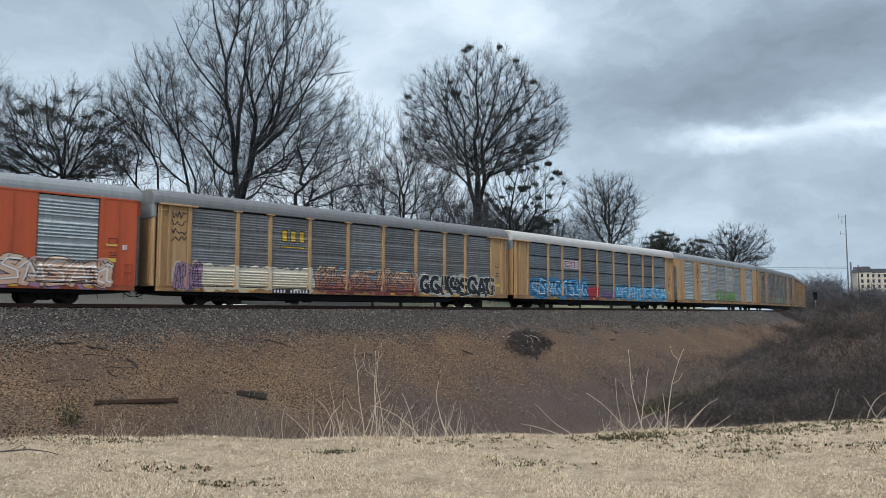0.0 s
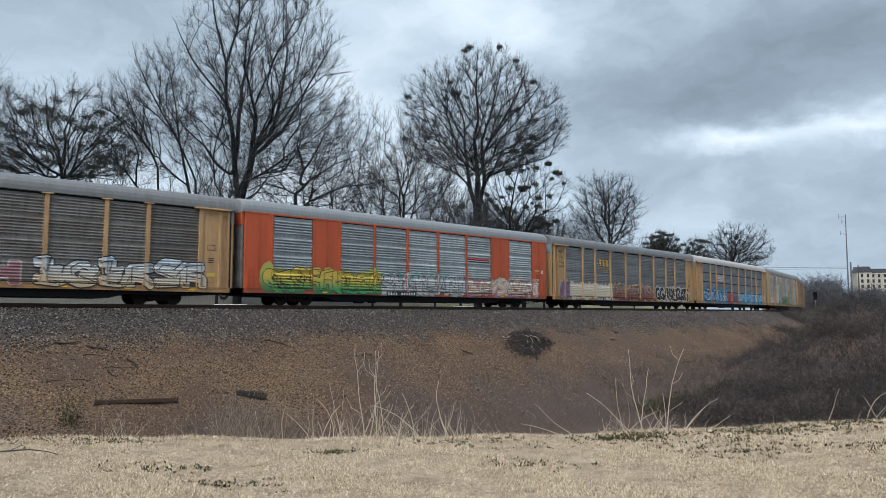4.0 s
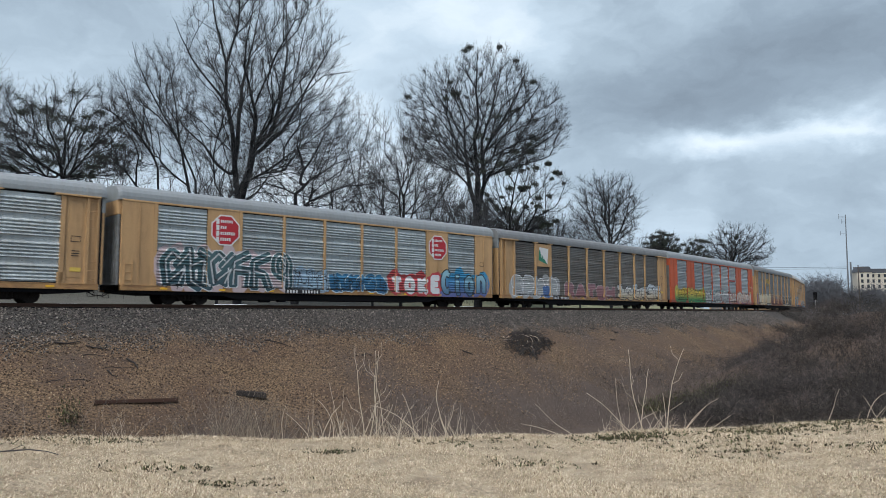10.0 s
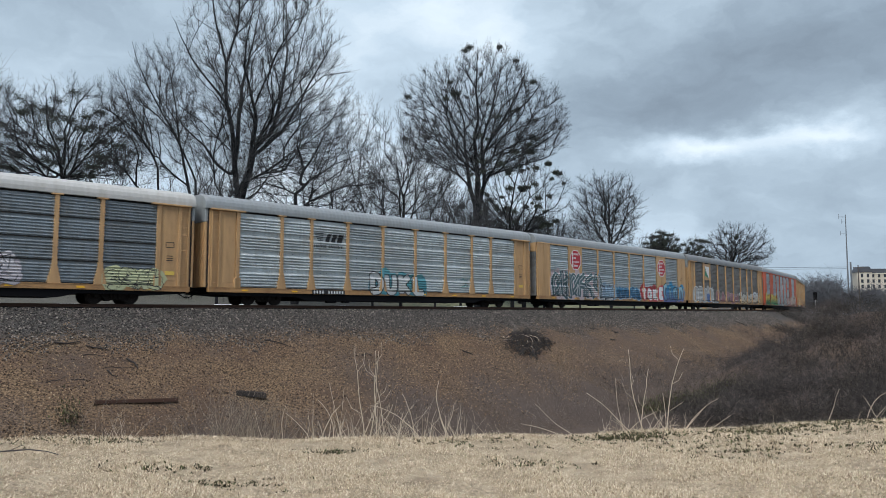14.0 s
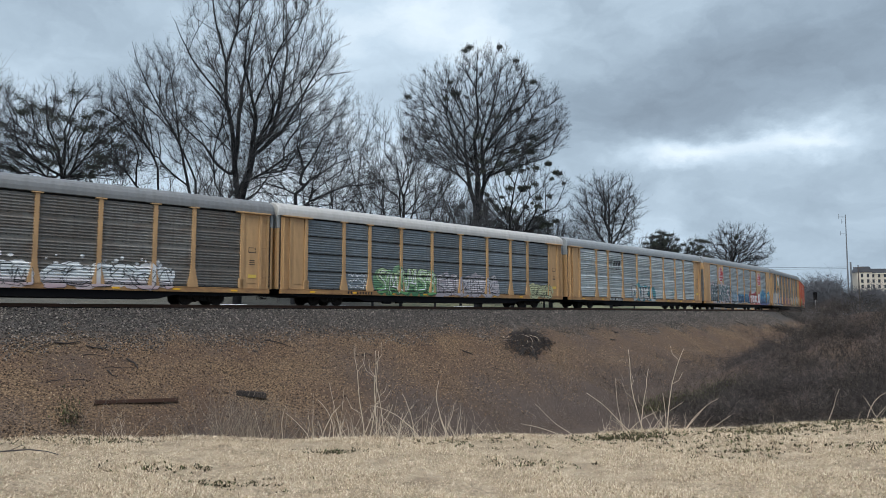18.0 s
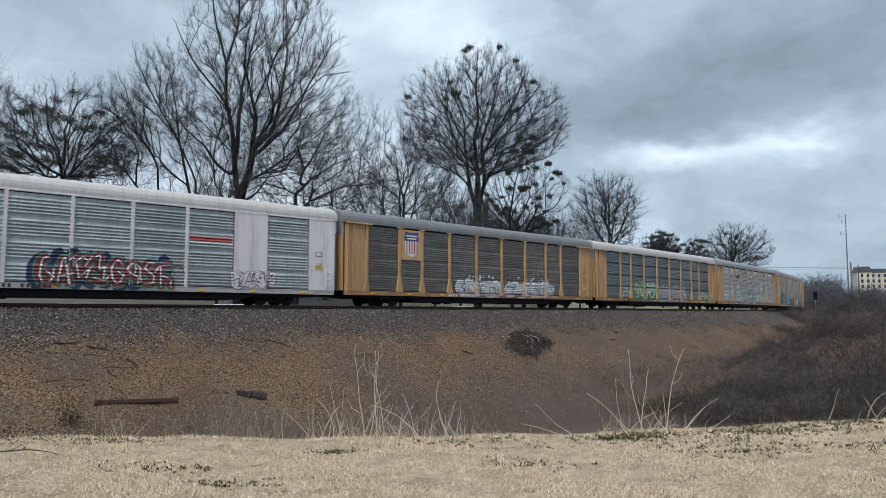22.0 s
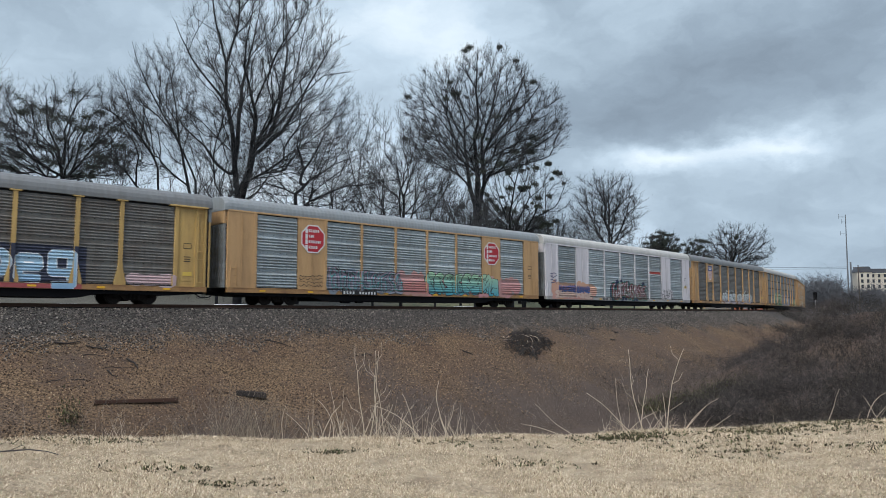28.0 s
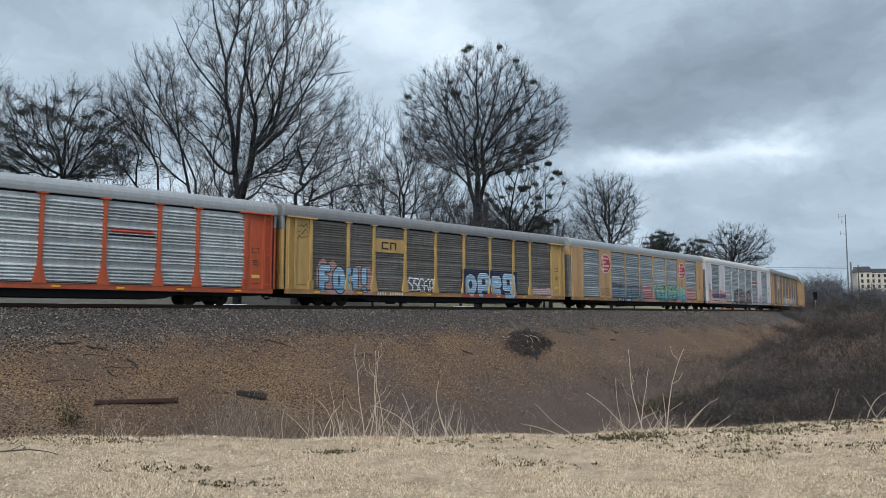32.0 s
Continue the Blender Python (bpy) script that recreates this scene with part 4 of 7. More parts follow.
def mural(car, spec, u0, u1, z0, z1, glyphs, fill, line, halo=None, width=0.17, rim=0.05, seed=1, inner=None, shear=0.0, label="", tilt=0.0):
    """A row of figures. glyphs: a readable word, or a number of unreadable figures."""
    style, kind = spec["style"], spec.get("kind", "even")
    wild = isinstance(glyphs, int)
    rim *= 1.15 if wild else 1.5
    r = random.Random(seed)
    count = round(glyphs * 1.3) if wild else len(glyphs)
    width = width * (1.12 if wild else 1.2)
    w, h = (u1 - u0) / count, z1 - z0
    sets = []
    for i in range(count):
        g = wild_glyph(r) if isinstance(glyphs, int) else GLYPHS[glyphs[i]]
        du, dz, k = r.uniform(-0.06, 0.06) * w, r.uniform(-0.06, 0.06) * h, r.uniform(0.9, 1.08)
        pad = min(width + rim, 0.4 * w)
        gw = w * (1.0 if isinstance(glyphs, str) else 1.34) - pad * 1.6
        gh = (h - (width + rim) * 2) * k
        sets.append([[(max(u0, min(u1, u0 + i * w + pad * 0.8 + a * gw + du + (b - 0.5) * shear)), z0 + width + rim + b * gh + dz) for a, b in line_] for line_ in g])
    if halo:
        d = Decal(style, kind)
        n = max(3, int((u1 - u0) / 0.7))
        for i in range(n):
            d.blob(u0 + (i + 0.5) * (u1 - u0) / n, (z0 + z1) / 2 + r.uniform(-0.1, 0.1) * h, (u1 - u0) / n * r.uniform(0.65, 0.95), h * r.uniform(0.42, 0.62), 0.002, 9, seed * 31 + i)
        part("graffiti_background", d.soup, halo, car, label)
    level = 0.005
    for g in sets:
        rim_d, fill_d = Decal(style, kind), Decal(style, kind)
        for pts in g:
            rim_d.lift = fill_d.lift = 0.0
            if line is not None:
                rim_d.stroke(pts, width + rim, level)
            fill_d.stroke(pts, width, level + 0.0016)
            level += 0.0011 + 0.00012 * len(pts)
        if line is not None:
            part("graffiti_outline", rim_d.soup, line, car)
        part("graffiti_fill", fill_d.soup, fill, car, label)
    if isinstance(glyphs, int) and line is not None and width > 0.12:
        for g in sets:
            d = Decal(style, kind)
            for pts in g:
                off = r.uniform(-0.7, 0.7) * width
                d.stroke([(a + off * 0.7, b + off) for a, b in pts[:r.randint(2, 5)]], 0.022, level + 0.002)
                a, b = pts[r.randrange(len(pts))]
                d.stroke([(a - 0.12, b + r.uniform(-0.3, 0.3)), (a, b), (a + 0.14, b + r.uniform(-0.3, 0.3))], 0.02, level + 0.0026)
            part("graffiti_line", d.soup, P_BLACK if line is not P_BLACK else line, car)
    if inner:
        for g in sets:
            d = Decal(style, kind)
            for pts in g:
                d.stroke([(a + r.uniform(-0.02, 0.08), b + r.uniform(0, 0.07)) for a, b in pts], width * 0.16, level + 0.003)
            part("graffiti_highlight", d.soup, inner, car)


def sprayed_patch(car, spec, u0, u1, z0, z1, material, seed, label=""):
    """A soft-edged field of paint behind or beside letters."""
    r, d = random.Random(seed), Decal(spec["style"], spec.get("kind", "even"))
    n, h = max(3, int((u1 - u0) / 0.6)), z1 - z0
    for i in range(n):
        d.blob(u0 + (i + 0.5) * (u1 - u0) / n, z0 + h * r.uniform(0.35, 0.6), (u1 - u0) / n * r.uniform(0.6, 1.0), h * r.uniform(0.3, 0.5), 0.001, 11, seed * 17 + i)
    part("graffiti_background", d.soup, material, car, label)


def scribble(car, spec, u0, u1, z0, z1, lines, material, seed, w=0.022, label=""):
    """Thin illegible pen marks."""
    r = random.Random(seed)
    for i in range(lines):
        d = Decal(spec["style"], spec.get("kind", "even"))
        zc = z1 - (i + 0.5) * (z1 - z0) / lines
        n = max(5, int((u1 - u0) / 0.10))
        d.stroke([(u0 + (u1 - u0) * k / n, zc + r.uniform(-0.42, 0.42) * (z1 - z0) / lines) for k in range(n + 1)], w, 0.004)
        part("pen_mark", d.soup, material, car, label)


def bars(car, spec, u0, u1, z0, z1, groups, material, board=None):
    """Illegible lettering as plain bars. groups: how many bars stand together, group by group."""
    style, kind = spec["style"], spec.get("kind", "even")
    if board:
        d = Decal(style, kind)
        d.poly([(u0 - 0.08, z0 - 0.05), (u1 + 0.08, z0 - 0.05), (u1 + 0.08, z1 + 0.05), (u0 - 0.08, z1 + 0.05)], 0.030)
        part("number_board", d.soup, board, car)
    total = sum(groups) + (len(groups) - 1) * 1.2
    w, u = (u1 - u0) / total, u0
    for g in groups:
        d = Decal(style, kind)
        for _ in range(g):
            d.poly([(u + 0.22 * w, z0), (u + 0.72 * w, z0), (u + 0.72 * w, z1), (u + 0.22 * w, z1)], 0.034)
            u += w
        u += 1.2 * w
        part("lettering", d.soup, material, car)


def shapes(car, spec, name, polys, material, lift, label="", plate=False):
    d = Decal("plate" if plate else spec["style"], spec.get("kind", "even"))
    if plate:
        d.zs, d.us = [], []
    for i, q in enumerate(polys):
        d.poly(q, lift + i * 0.0002)
    return part(name, d.soup, material, car, label)


def rect(u0, u1, z0, z1, skew=0.0):
    return [(u0, z0), (u1, z0), (u1 + skew, z1), (u0 + skew, z1)]


def octagon_sign(car, spec, u, z, r):
    """Red octagon with a white rim and rows of white bars."""
    def oc(q):
        return [(u + q * math.cos(radians(22.5 + 45 * k)), z + q * math.sin(radians(22.5 + 45 * k))) for k in range(8)]
    shapes(car, spec, "sign_rim", [oc(r)], M_CHALK, 0.003)
    shapes(car, spec, "sign", [oc(r * 0.91)], M_RED, 0.007, "red octagonal railway sign")
    rows = []
    for k, letters in enumerate((6, 3, 7, 5)):
        zc = z + (0.52 - 0.36 * k) * r
        rows.append(rect(u - 0.62 * r, u - 0.42 * r, zc - 0.17 * r, zc + 0.14 * r))
        rows += [rect(u + (-0.34 + 0.14 * q) * r, u + (-0.25 + 0.14 * q) * r, zc - 0.08 * r, zc + 0.10 * r) for q in range(letters)]
    shapes(car, spec, "sign_lettering", rows, M_CHALK, 0.011)


CREAM, SILVER = spray((0.58, 0.50, 0.34), (0.66, 0.62, 0.50)), spray((0.45, 0.47, 0.46), (0.55, 0.57, 0.56))
P_BLACK, P_WHITE = spray((0.02, 0.02, 0.022)), spray((0.66, 0.68, 0.68))


def decorate():
    by = {k: c for c, k in CARS}

    def go(k):
        return by[k], SPECS[k]
    mark = (4, 6)
    # far cars
    c = go(1)
    octagon_sign(*c, -8.15, 4.2, 0.62)
    octagon_sign(*c, 8.15, 4.2, 0.62)
    mural(*c, 0, 6, 0.8, 2.0, 5, spray((0.24, 0.30, 0.24)), None, seed=3)
    c = go(2)
    shapes(*c, "emblem", [[(-8.15 + 0.5 * math.cos(a), 4.2 + 0.85 * math.sin(a)) for a in [k * math.tau / 14 for k in range(14)]]], spray((0.16, 0.08, 0.04)), 0.004, "brown oval emblem")
    shapes(*c, "emblem_rim", [[(-8.15 + 0.36 * math.cos(a), 4.2 + 0.68 * math.sin(a)) for a in [k * math.tau / 14 for k in range(14)]]], M_YELLOW, 0.008)
    shapes(*c, "emblem_mark", [rect(-8.35, -7.95, 3.9, 4.6), rect(-8.4, -7.9, 2.95, 3.15)], spray((0.16, 0.08, 0.04)), 0.012)
    mural(*c, -2.2, 4.8, 0.9, 2.2, 6, spray((0.12, 0.36, 0.10), (0.30, 0.52, 0.16)), P_BLACK, None, 0.09, 0.03, 5, label="green graffiti")
    # white-roofed car with blue murals
    c = go(3)
    mural(*c, -11.8, -3.2, 0.72, 2.45, 6, spray((0.03, 0.26, 0.52), (0.05, 0.36, 0.62)), P_BLACK, spray((0.03, 0.22, 0.45)), 0.2, 0.05, 7, P_WHITE, label="bright blue graffiti")
    mural(*c, 1.6, 11.8, 0.72, 2.2, 7, spray((0.05, 0.38, 0.66)), None, spray((0.04, 0.24, 0.46), (0.12, 0.34, 0.5)), 0.15, 0.04, 8, P_WHITE, label="blue graffiti with white lines")
    mural(*c, -3.4, -1.4, 0.72, 1.9, 2, spray((0.40, 0.03, 0.04)), None, spray((0.22, 0.03, 0.05)), seed=9, label="red graffiti")
    mural(*c, -0.8, 1.6, 0.72, 1.6, 2, spray((0.14, 0.09, 0.22)), None, seed=10)
    shapes(*c, "emblem", [rect(-7.0, -4.45, 3.35, 3.6 + 0.5)], spray((0.50, 0.47, 0.48)), 0.003)
    shapes(*c, "emblem_mark", [rect(-6.6, -5.9, 3.5, 3.58), rect(-6.6, -5.9, 3.92, 4.0), rect(-6.66, -6.56, 3.5, 4.0), rect(-5.75, -5.65, 3.5, 4.0), rect(-5.7, -5.2, 3.92, 4.0), rect(-5.2, -5.1, 3.5, 4.0)], spray((0.34, 0.05, 0.09)), 0.007, "dark red emblem")
    # cream, red and black murals
    c = go(4)
    mural(*c, -11.9, -4.2, 0.72, 2.25, 6, CREAM, None, CREAM, 0.26, 0.05, 11, None, label="cream bubble graffiti")
    mural(*c, -12.9, -11.4, 0.72, 2.3, 2, spray((0.32, 0.20, 0.30)), P_BLACK, spray((0.48, 0.40, 0.34)), 0.12, 0.03, 12, label="purple graffiti")
    mural(*c, -3.9, 4.4, 0.72, 2.4, 7, spray((0.26, 0.04, 0.03), (0.52, 0.36, 0.24)), P_BLACK, spray((0.22, 0.045, 0.04), (0.16, 0.30, 0.36)), 0.15, 0.035, 13, label="red and peach angular graffiti")
    mural(*c, 4.7, 12.2, 0.72, 2.3, 6, P_BLACK, P_WHITE, spray((0.40, 0.42, 0.34)), 0.14, 0.04, 14, label="black graffiti with white rim")
    shapes(*c, "emblem", [rect(-6.3, -5.9, 3.75, 4.5), rect(-5.7, -5.3, 3.75, 4.5), rect(-5.1, -4.7, 3.75, 4.5), rect(-6.4, -4.65, 3.40, 3.54)], M_INK, 0.004)
    shapes(*c, "emblem_mark", [rect(-6.26, -5.94, 3.8, 4.44), rect(-5.66, -5.34, 3.8, 4.44), rect(-5.06, -4.74, 3.8, 4.44), rect(-6.36, -4.7, 3.43, 3.50)], spray((0.62, 0.40, 0.03)), 0.009, "yellow block emblem")
    bars(*c, -6.9, -4.5, 0.72, 0.90, mark, M_CHALK, M_INK)
    scribble(*c, -13.05, -12.25, 3.2, 5.0, 4, M_INK, 15, 0.024, "black pen scrawl")
    # orange car
    c = go(5)
    mural(*c, -12.7, -4.0, 0.72, 2.3, 7, spray((0.05, 0.30, 0.09), (0.62, 0.46, 0.06), 1.0, 1.7), P_BLACK, spray((0.03, 0.16, 0.06), (0.42, 0.42, 0.08), 0.8, 2.0), 0.2, 0.035, 16, label="green to yellow graffiti")
    mural(*c, -3.9, 4.1, 0.72, 2.3, 6, SILVER, P_BLACK, spray((0.30, 0.32, 0.31), (0.20, 0.42, 0.40)), 0.19, 0.03, 17, label="silver graffiti with black lines")
    mural(*c, 4.4, 12.6, 0.72, 2.2, 6, spray((0.55, 0.34, 0.24), (0.60, 0.46, 0.34)), P_BLACK, spray((0.30, 0.16, 0.26), (0.46, 0.30, 0.26)), 0.2, 0.03, 18, P_WHITE, label="pink and tan graffiti")
    bars(*c, -3.3, -0.8, 0.74, 0.90, mark, M_CHALK, M_INK)
    shapes(*c, "stripe", [rect(4.55, 6.95, 3.45, 3.62, -0.15)], spray((0.42, 0.05, 0.04)), 0.004, "red stripe emblem")
    shapes(*c, "stripe", [rect(4.7, 6.9, 3.30, 3.38)], M_INK, 0.004)
    shapes(*c, "notice", [rect(12.35, 12.9, 2.9, 3.02), rect(12.4, 12.85, 2.1, 2.3)], spray((0.60, 0.42, 0.08)), 0.004)
    shapes(*c, "lettering", [rect(13.15, 13.25, 2.75, 3.0), rect(13.3, 13.36, 2.75, 3.0)], M_CHALK, 0.004)
    # flag car
    c = go(6)
    mural(*c, -12.6, -5.9, 0.72, 2.55, "SPAR", spray((0.42, 0.43, 0.42), (0.36, 0.37, 0.36)), P_WHITE, spray((0.36, 0.37, 0.36)), 0.24, 0.05, 19, label="grey graffiti with white rim")
    mural(*c, -9.0, -7.4, 0.72, 2.0, 2, spray((0.08, 0.16, 0.36)), None, seed=20, label="blue graffiti")
    mural(*c, -5.0, 3.4, 0.72, 2.2, "RATSH", spray((0.26, 0.10, 0.10), (0.30, 0.18, 0.20)), spray((0.46, 0.40, 0.38)), None, 0.2, 0.04, 21, label="dull maroon graffiti")
    mural(*c, 3.8, 12.2, 0.72, 2.35, 5, spray((0.52, 0.40, 0.22), (0.50, 0.57, 0.62)), P_BLACK, None, 0.22, 0.06, 22, label="white and blue graffiti with black rim")
    bars(*c, -6.9, -4.6, 0.72, 0.90, mark, M_CHALK, M_INK)
    shapes(*c, "emblem_panel", [rect(-9.1, -7.2, 3.35, 5.2)], M_YELLOW, 0.03, "yellow backing panel", True)
    shapes(*c, "flag", [[(-8.85, 3.85), (-7.6, 3.55), (-7.45, 4.85), (-8.7, 4.95)]], M_CHALK, 0.035, "green and white flag emblem", True)
    shapes(*c, "flag_field", [[(-8.85, 3.85), (-7.6, 3.55), (-8.75, 4.75)]], spray((0.02, 0.20, 0.11)), 0.039, "", True)
    shapes(*c, "flag_letters", [rect(-8.6, -8.3, 4.4, 4.48), rect(-8.5, -8.42, 4.1, 4.4), rect(-8.2, -8.12, 4.0, 4.3), rect(-8.0, -7.8, 3.95, 4.1)], M_CHALK, 0.043, "", True)
    # red octagons, many colours
    c = go(7)
    for u in (-8.15, 8.15):
        octagon_sign(*c, u, 4.15, 0.93)
    mural(*c, -11.9, -4.0, 0.72, 3.2, 5, spray((0.03, 0.07, 0.09), (0.06, 0.12, 0.13)), P_WHITE, spray((0.50, 0.40, 0.40)), 0.24, 0.05, 23, spray((0.50, 0.52, 0.52)), label="dark teal graffiti with white rim")
    mural(*c, -4.3, -1.3, 0.72, 2.2, 3, spray((0.30, 0.42, 0.52)), P_BLACK, spray((0.28, 0.38, 0.46)), 0.16, 0.03, 24, label="pale blue graffiti")
    mural(*c, -1.2, 3.4, 0.72, 2.15, 4, spray((0.03, 0.11, 0.22), (0.05, 0.20, 0.34)), spray((0.50, 0.60, 0.64)), None, 0.24, 0.06, 25, label="dark blue graffiti with pale rim")
    mural(*c, 3.8, 8.5, 0.72, 2.25, "TOKE", P_WHITE, spray((0.48, 0.05, 0.06)), spray((0.42, 0.06, 0.06)), 0.17, 0.09, 26, label="white letters on red")
    mural(*c, 8.4, 13.2, 0.72, 2.55, "Cion", spray((0.05, 0.12, 0.24), (0.28, 0.50, 0.58)), P_BLACK, spray((0.10, 0.12, 0.30), (0.04, 0.26, 0.46)), 0.15, 0.06, 27, label="blue bubble graffiti with black rim")
    bars(*c, -4.2, -1.9, 0.72, 0.90, mark, M_CHALK, M_INK)
    # bright steel car
    c = go(8)
    mural(*c, -2.5, 2.3, 0.72, 2.35, "DUKL", SILVER, P_BLACK, spray((0.05, 0.20, 0.24), (0.10, 0.30, 0.34)), 0.17, 0.05, 28, label="silver letters with black rim on teal")
    bars(*c, -7.0, -4.7, 0.72, 0.90, mark, M_CHALK, M_INK)
    shapes(*c, "emblem", [rect(-6.9 + 0.08 * i, -6.2, 4.42 - 0.11 * i, 4.47 - 0.11 * i) for i in range(5)] + [rect(-6.05, -5.75, 3.95, 4.45, 0.15), rect(-5.62, -5.3, 3.95, 4.45, 0.15), rect(-5.15, -4.75, 3.95, 4.45, 0.1)], M_INK, 0.004, "black horse-stripe emblem")
    bars(*c, -6.95, -4.75, 3.58, 3.74, (7, 8), M_INK)
    scribble(*c, 6.0, 6.8, 1.3, 2.2, 2, spray((0.05, 0.22, 0.22)), 29, 0.025)
    # cream roof, green mural
    c = go(9)
    mural(*c, -6.6, -1.2, 0.72, 2.5, 5, spray((0.10, 0.30, 0.10), (0.40, 0.52, 0.30)), P_BLACK, spray((0.05, 0.18, 0.08), (0.20, 0.34, 0.20)), 0.18, 0.035, 30, P_WHITE, label="green angular graffiti")
    mural(*c, -1.1, 5.6, 0.72, 2.3, 6, spray((0.38, 0.35, 0.38), (0.48, 0.47, 0.48)), spray((0.18, 0.17, 0.18)), spray((0.34, 0.31, 0.33)), 0.17, 0.03, 31, label="faded white graffiti")
    mural(*c, 9.4, 12.2, 0.72, 1.9, 3, spray((0.42, 0.44, 0.26)), P_BLACK, spray((0.40, 0.42, 0.24)), 0.16, 0.03, 32, label="pale yellow bubble graffiti")
    scribble(*c, -8.8, -7.3, 1.1, 2.1, 3, P_WHITE, 33, 0.03, "faint white scrawl")
    bars(*c, -9.0, -6.9, 0.73, 0.90, (2, 6), M_INK)
    # shield car with white bubbles
    c = go(10)
    shapes(*c, "emblem_panel", [rect(-9.1, -7.2, 3.15, 5.2)], M_YELLOW, 0.03, "yellow backing panel", True)
    shapes(*c, "shield", [[(-8.75, 4.5), (-7.5, 4.5), (-7.55, 3.6), (-8.12, 3.35), (-8.7, 3.6)]], M_CHALK, 0.035, "striped shield emblem", True)
    shapes(*c, "shield_band", [[(-8.8, 4.45), (-7.45, 4.45), (-7.5, 5.1), (-8.12, 5.0), (-8.75, 5.1)]], spray((0.04, 0.06, 0.20)), 0.039, "", True)
    shapes(*c, "shield_stripe", [rect(-8.62 + 0.24 * i, -8.52 + 0.24 * i, 3.55, 4.45) for i in range(5)], spray((0.36, 0.05, 0.06)), 0.043, "", True)
    shapes(*c, "shield_lettering", [rect(-8.62, -7.6, 4.75, 4.85), rect(-8.55, -7.7, 4.56, 4.66)], M_CHALK, 0.043, "", True)
    for (a, b, sd) in ((-3.5, 1.2, 34), (1.8, 8.0, 35)):
        d, r = Decal("post", "even"), random.Random(sd)
        for i in range(26):
            d.blob(r.uniform(a, b), r.uniform(1.7, 2.35), r.uniform(0.04, 0.13), r.uniform(0.04, 0.13), 0.003, 9, i)
        part("graffiti_dots", d.soup, P_WHITE, c[0])
        mural(*c, a, b, 0.72, 2.0, 5, spray((0.42, 0.28, 0.30), (0.58, 0.62, 0.62), 0.7, 1.4), P_BLACK, spray((0.50, 0.40, 0.40), (0.60, 0.62, 0.62), 0.7, 1.4), 0.21, 0.03, sd, label="white bubble graffiti")
    bars(*c, -4.6, -1.9, 0.73, 0.90, mark, M_CHALK)
    # white car
    c = go(11)
    salmon = spray((0.58, 0.30, 0.24), (0.62, 0.36, 0.22))
    shapes(*c, "graffiti_background", [rect(-13.0, -6.6, 0.72, 2.1, 0.25)], salmon, 0.003, "salmon painted block")
    sprayed_patch(*c, -13.0, -5.9, 0.72, 2.3, salmon, 361)
    mural(*c, -11.9, -7.2, 1.25, 1.95, 7, spray((0.03, 0.10, 0.30)), None, None, 0.10, 0.02, 36, spray((0.30, 0.13, 0.12)), label="dark blue strokes on salmon")
    mural(*c, -12.6, -6.8, 0.74, 1.45, 7, spray((0.60, 0.44, 0.36)), spray((0.34, 0.16, 0.14)), None, 0.10, 0.02, 362)
    mural(*c, -3.1, 3.5, 0.72, 2.5, 6, spray((0.16, 0.05, 0.04), (0.24, 0.05, 0.07)), spray((0.06, 0.32, 0.20)), spray((0.02, 0.03, 0.08)), 0.2, 0.045, 37, P_WHITE, label="maroon graffiti with green rim")
    mural(*c, 6.9, 9.6, 0.85, 2.0, 3, M_WHITE, P_BLACK, None, 0.17, 0.022, 38, label="black outline graffiti")
    shapes(*c, "stripe", [rect(4.55, 6.95, 3.5, 3.72)], spray((0.45, 0.07, 0.05)), 0.004, "red stripe emblem")
    shapes(*c, "stripe_rim", [rect(4.5, 7.0, 3.38, 3.46), rect(4.5, 7.0, 3.76, 3.84)], M_CHALK, 0.004)
    bars(*c, -4.9, -2.2, 0.73, 0.90, (4, 6), M_INK)
    scribble(*c, -13.2, -12.3, 1.9, 3.0, 4, spray((0.05, 0.05, 0.14)), 39, 0.03, "blue pen scrawl")
    scribble(*c, 3.4, 4.3, 1.6, 2.1, 2, M_INK, 40, 0.02)
    shapes(*c, "notice", [rect(12.4, 12.95, 2.2, 2.45)], spray((0.60, 0.42, 0.08)), 0.004)
    # red octagons, turquoise
    c = go(12)
    for u in (-8.15, 8.15):
        octagon_sign(*c, u, 4.05, 0.93)
    mural(*c, -7.0, -0.9, 0.78, 2.3, 7, spray((0.26, 0.28, 0.33), (0.34, 0.26, 0.32)), P_BLACK, spray((0.20, 0.24, 0.28)), 0.13, 0.03, 41, spray((0.10, 0.40, 0.38)), label="grey and pink angular graffiti")
    pink = spray((0.56, 0.26, 0.26), (0.52, 0.30, 0.27))
    sprayed_patch(*c, -1.2, 11.4, 0.70, 2.5, pink, 421, "pink sprayed field")
    mural(*c, 1.2, 8.6, 0.72, 2.45, 6, spray((0.05, 0.32, 0.42), (0.36, 0.55, 0.36)), P_BLACK, None, 0.23, 0.05, 42, label="turquoise graffiti with black rim")
    mural(*c, -0.8, 1.4, 0.72, 1.7, 2, spray((0.46, 0.20, 0.18)), None, spray((0.44, 0.24, 0.20)), seed=43, label="pink sprayed patch")
    mural(*c, 8.3, 10.4, 0.72, 1.6, 2, spray((0.46, 0.24, 0.22)), None, spray((0.44, 0.26, 0.22)), seed=44)
    scribble(*c, -9.1, -7.4, 1.1, 1.9, 4, M_INK, 45, 0.014)
    bars(*c, -5.9, -3.2, 0.73, 0.90, mark, M_CHALK, M_INK)
    # pale blue block letters
    c = go(13)
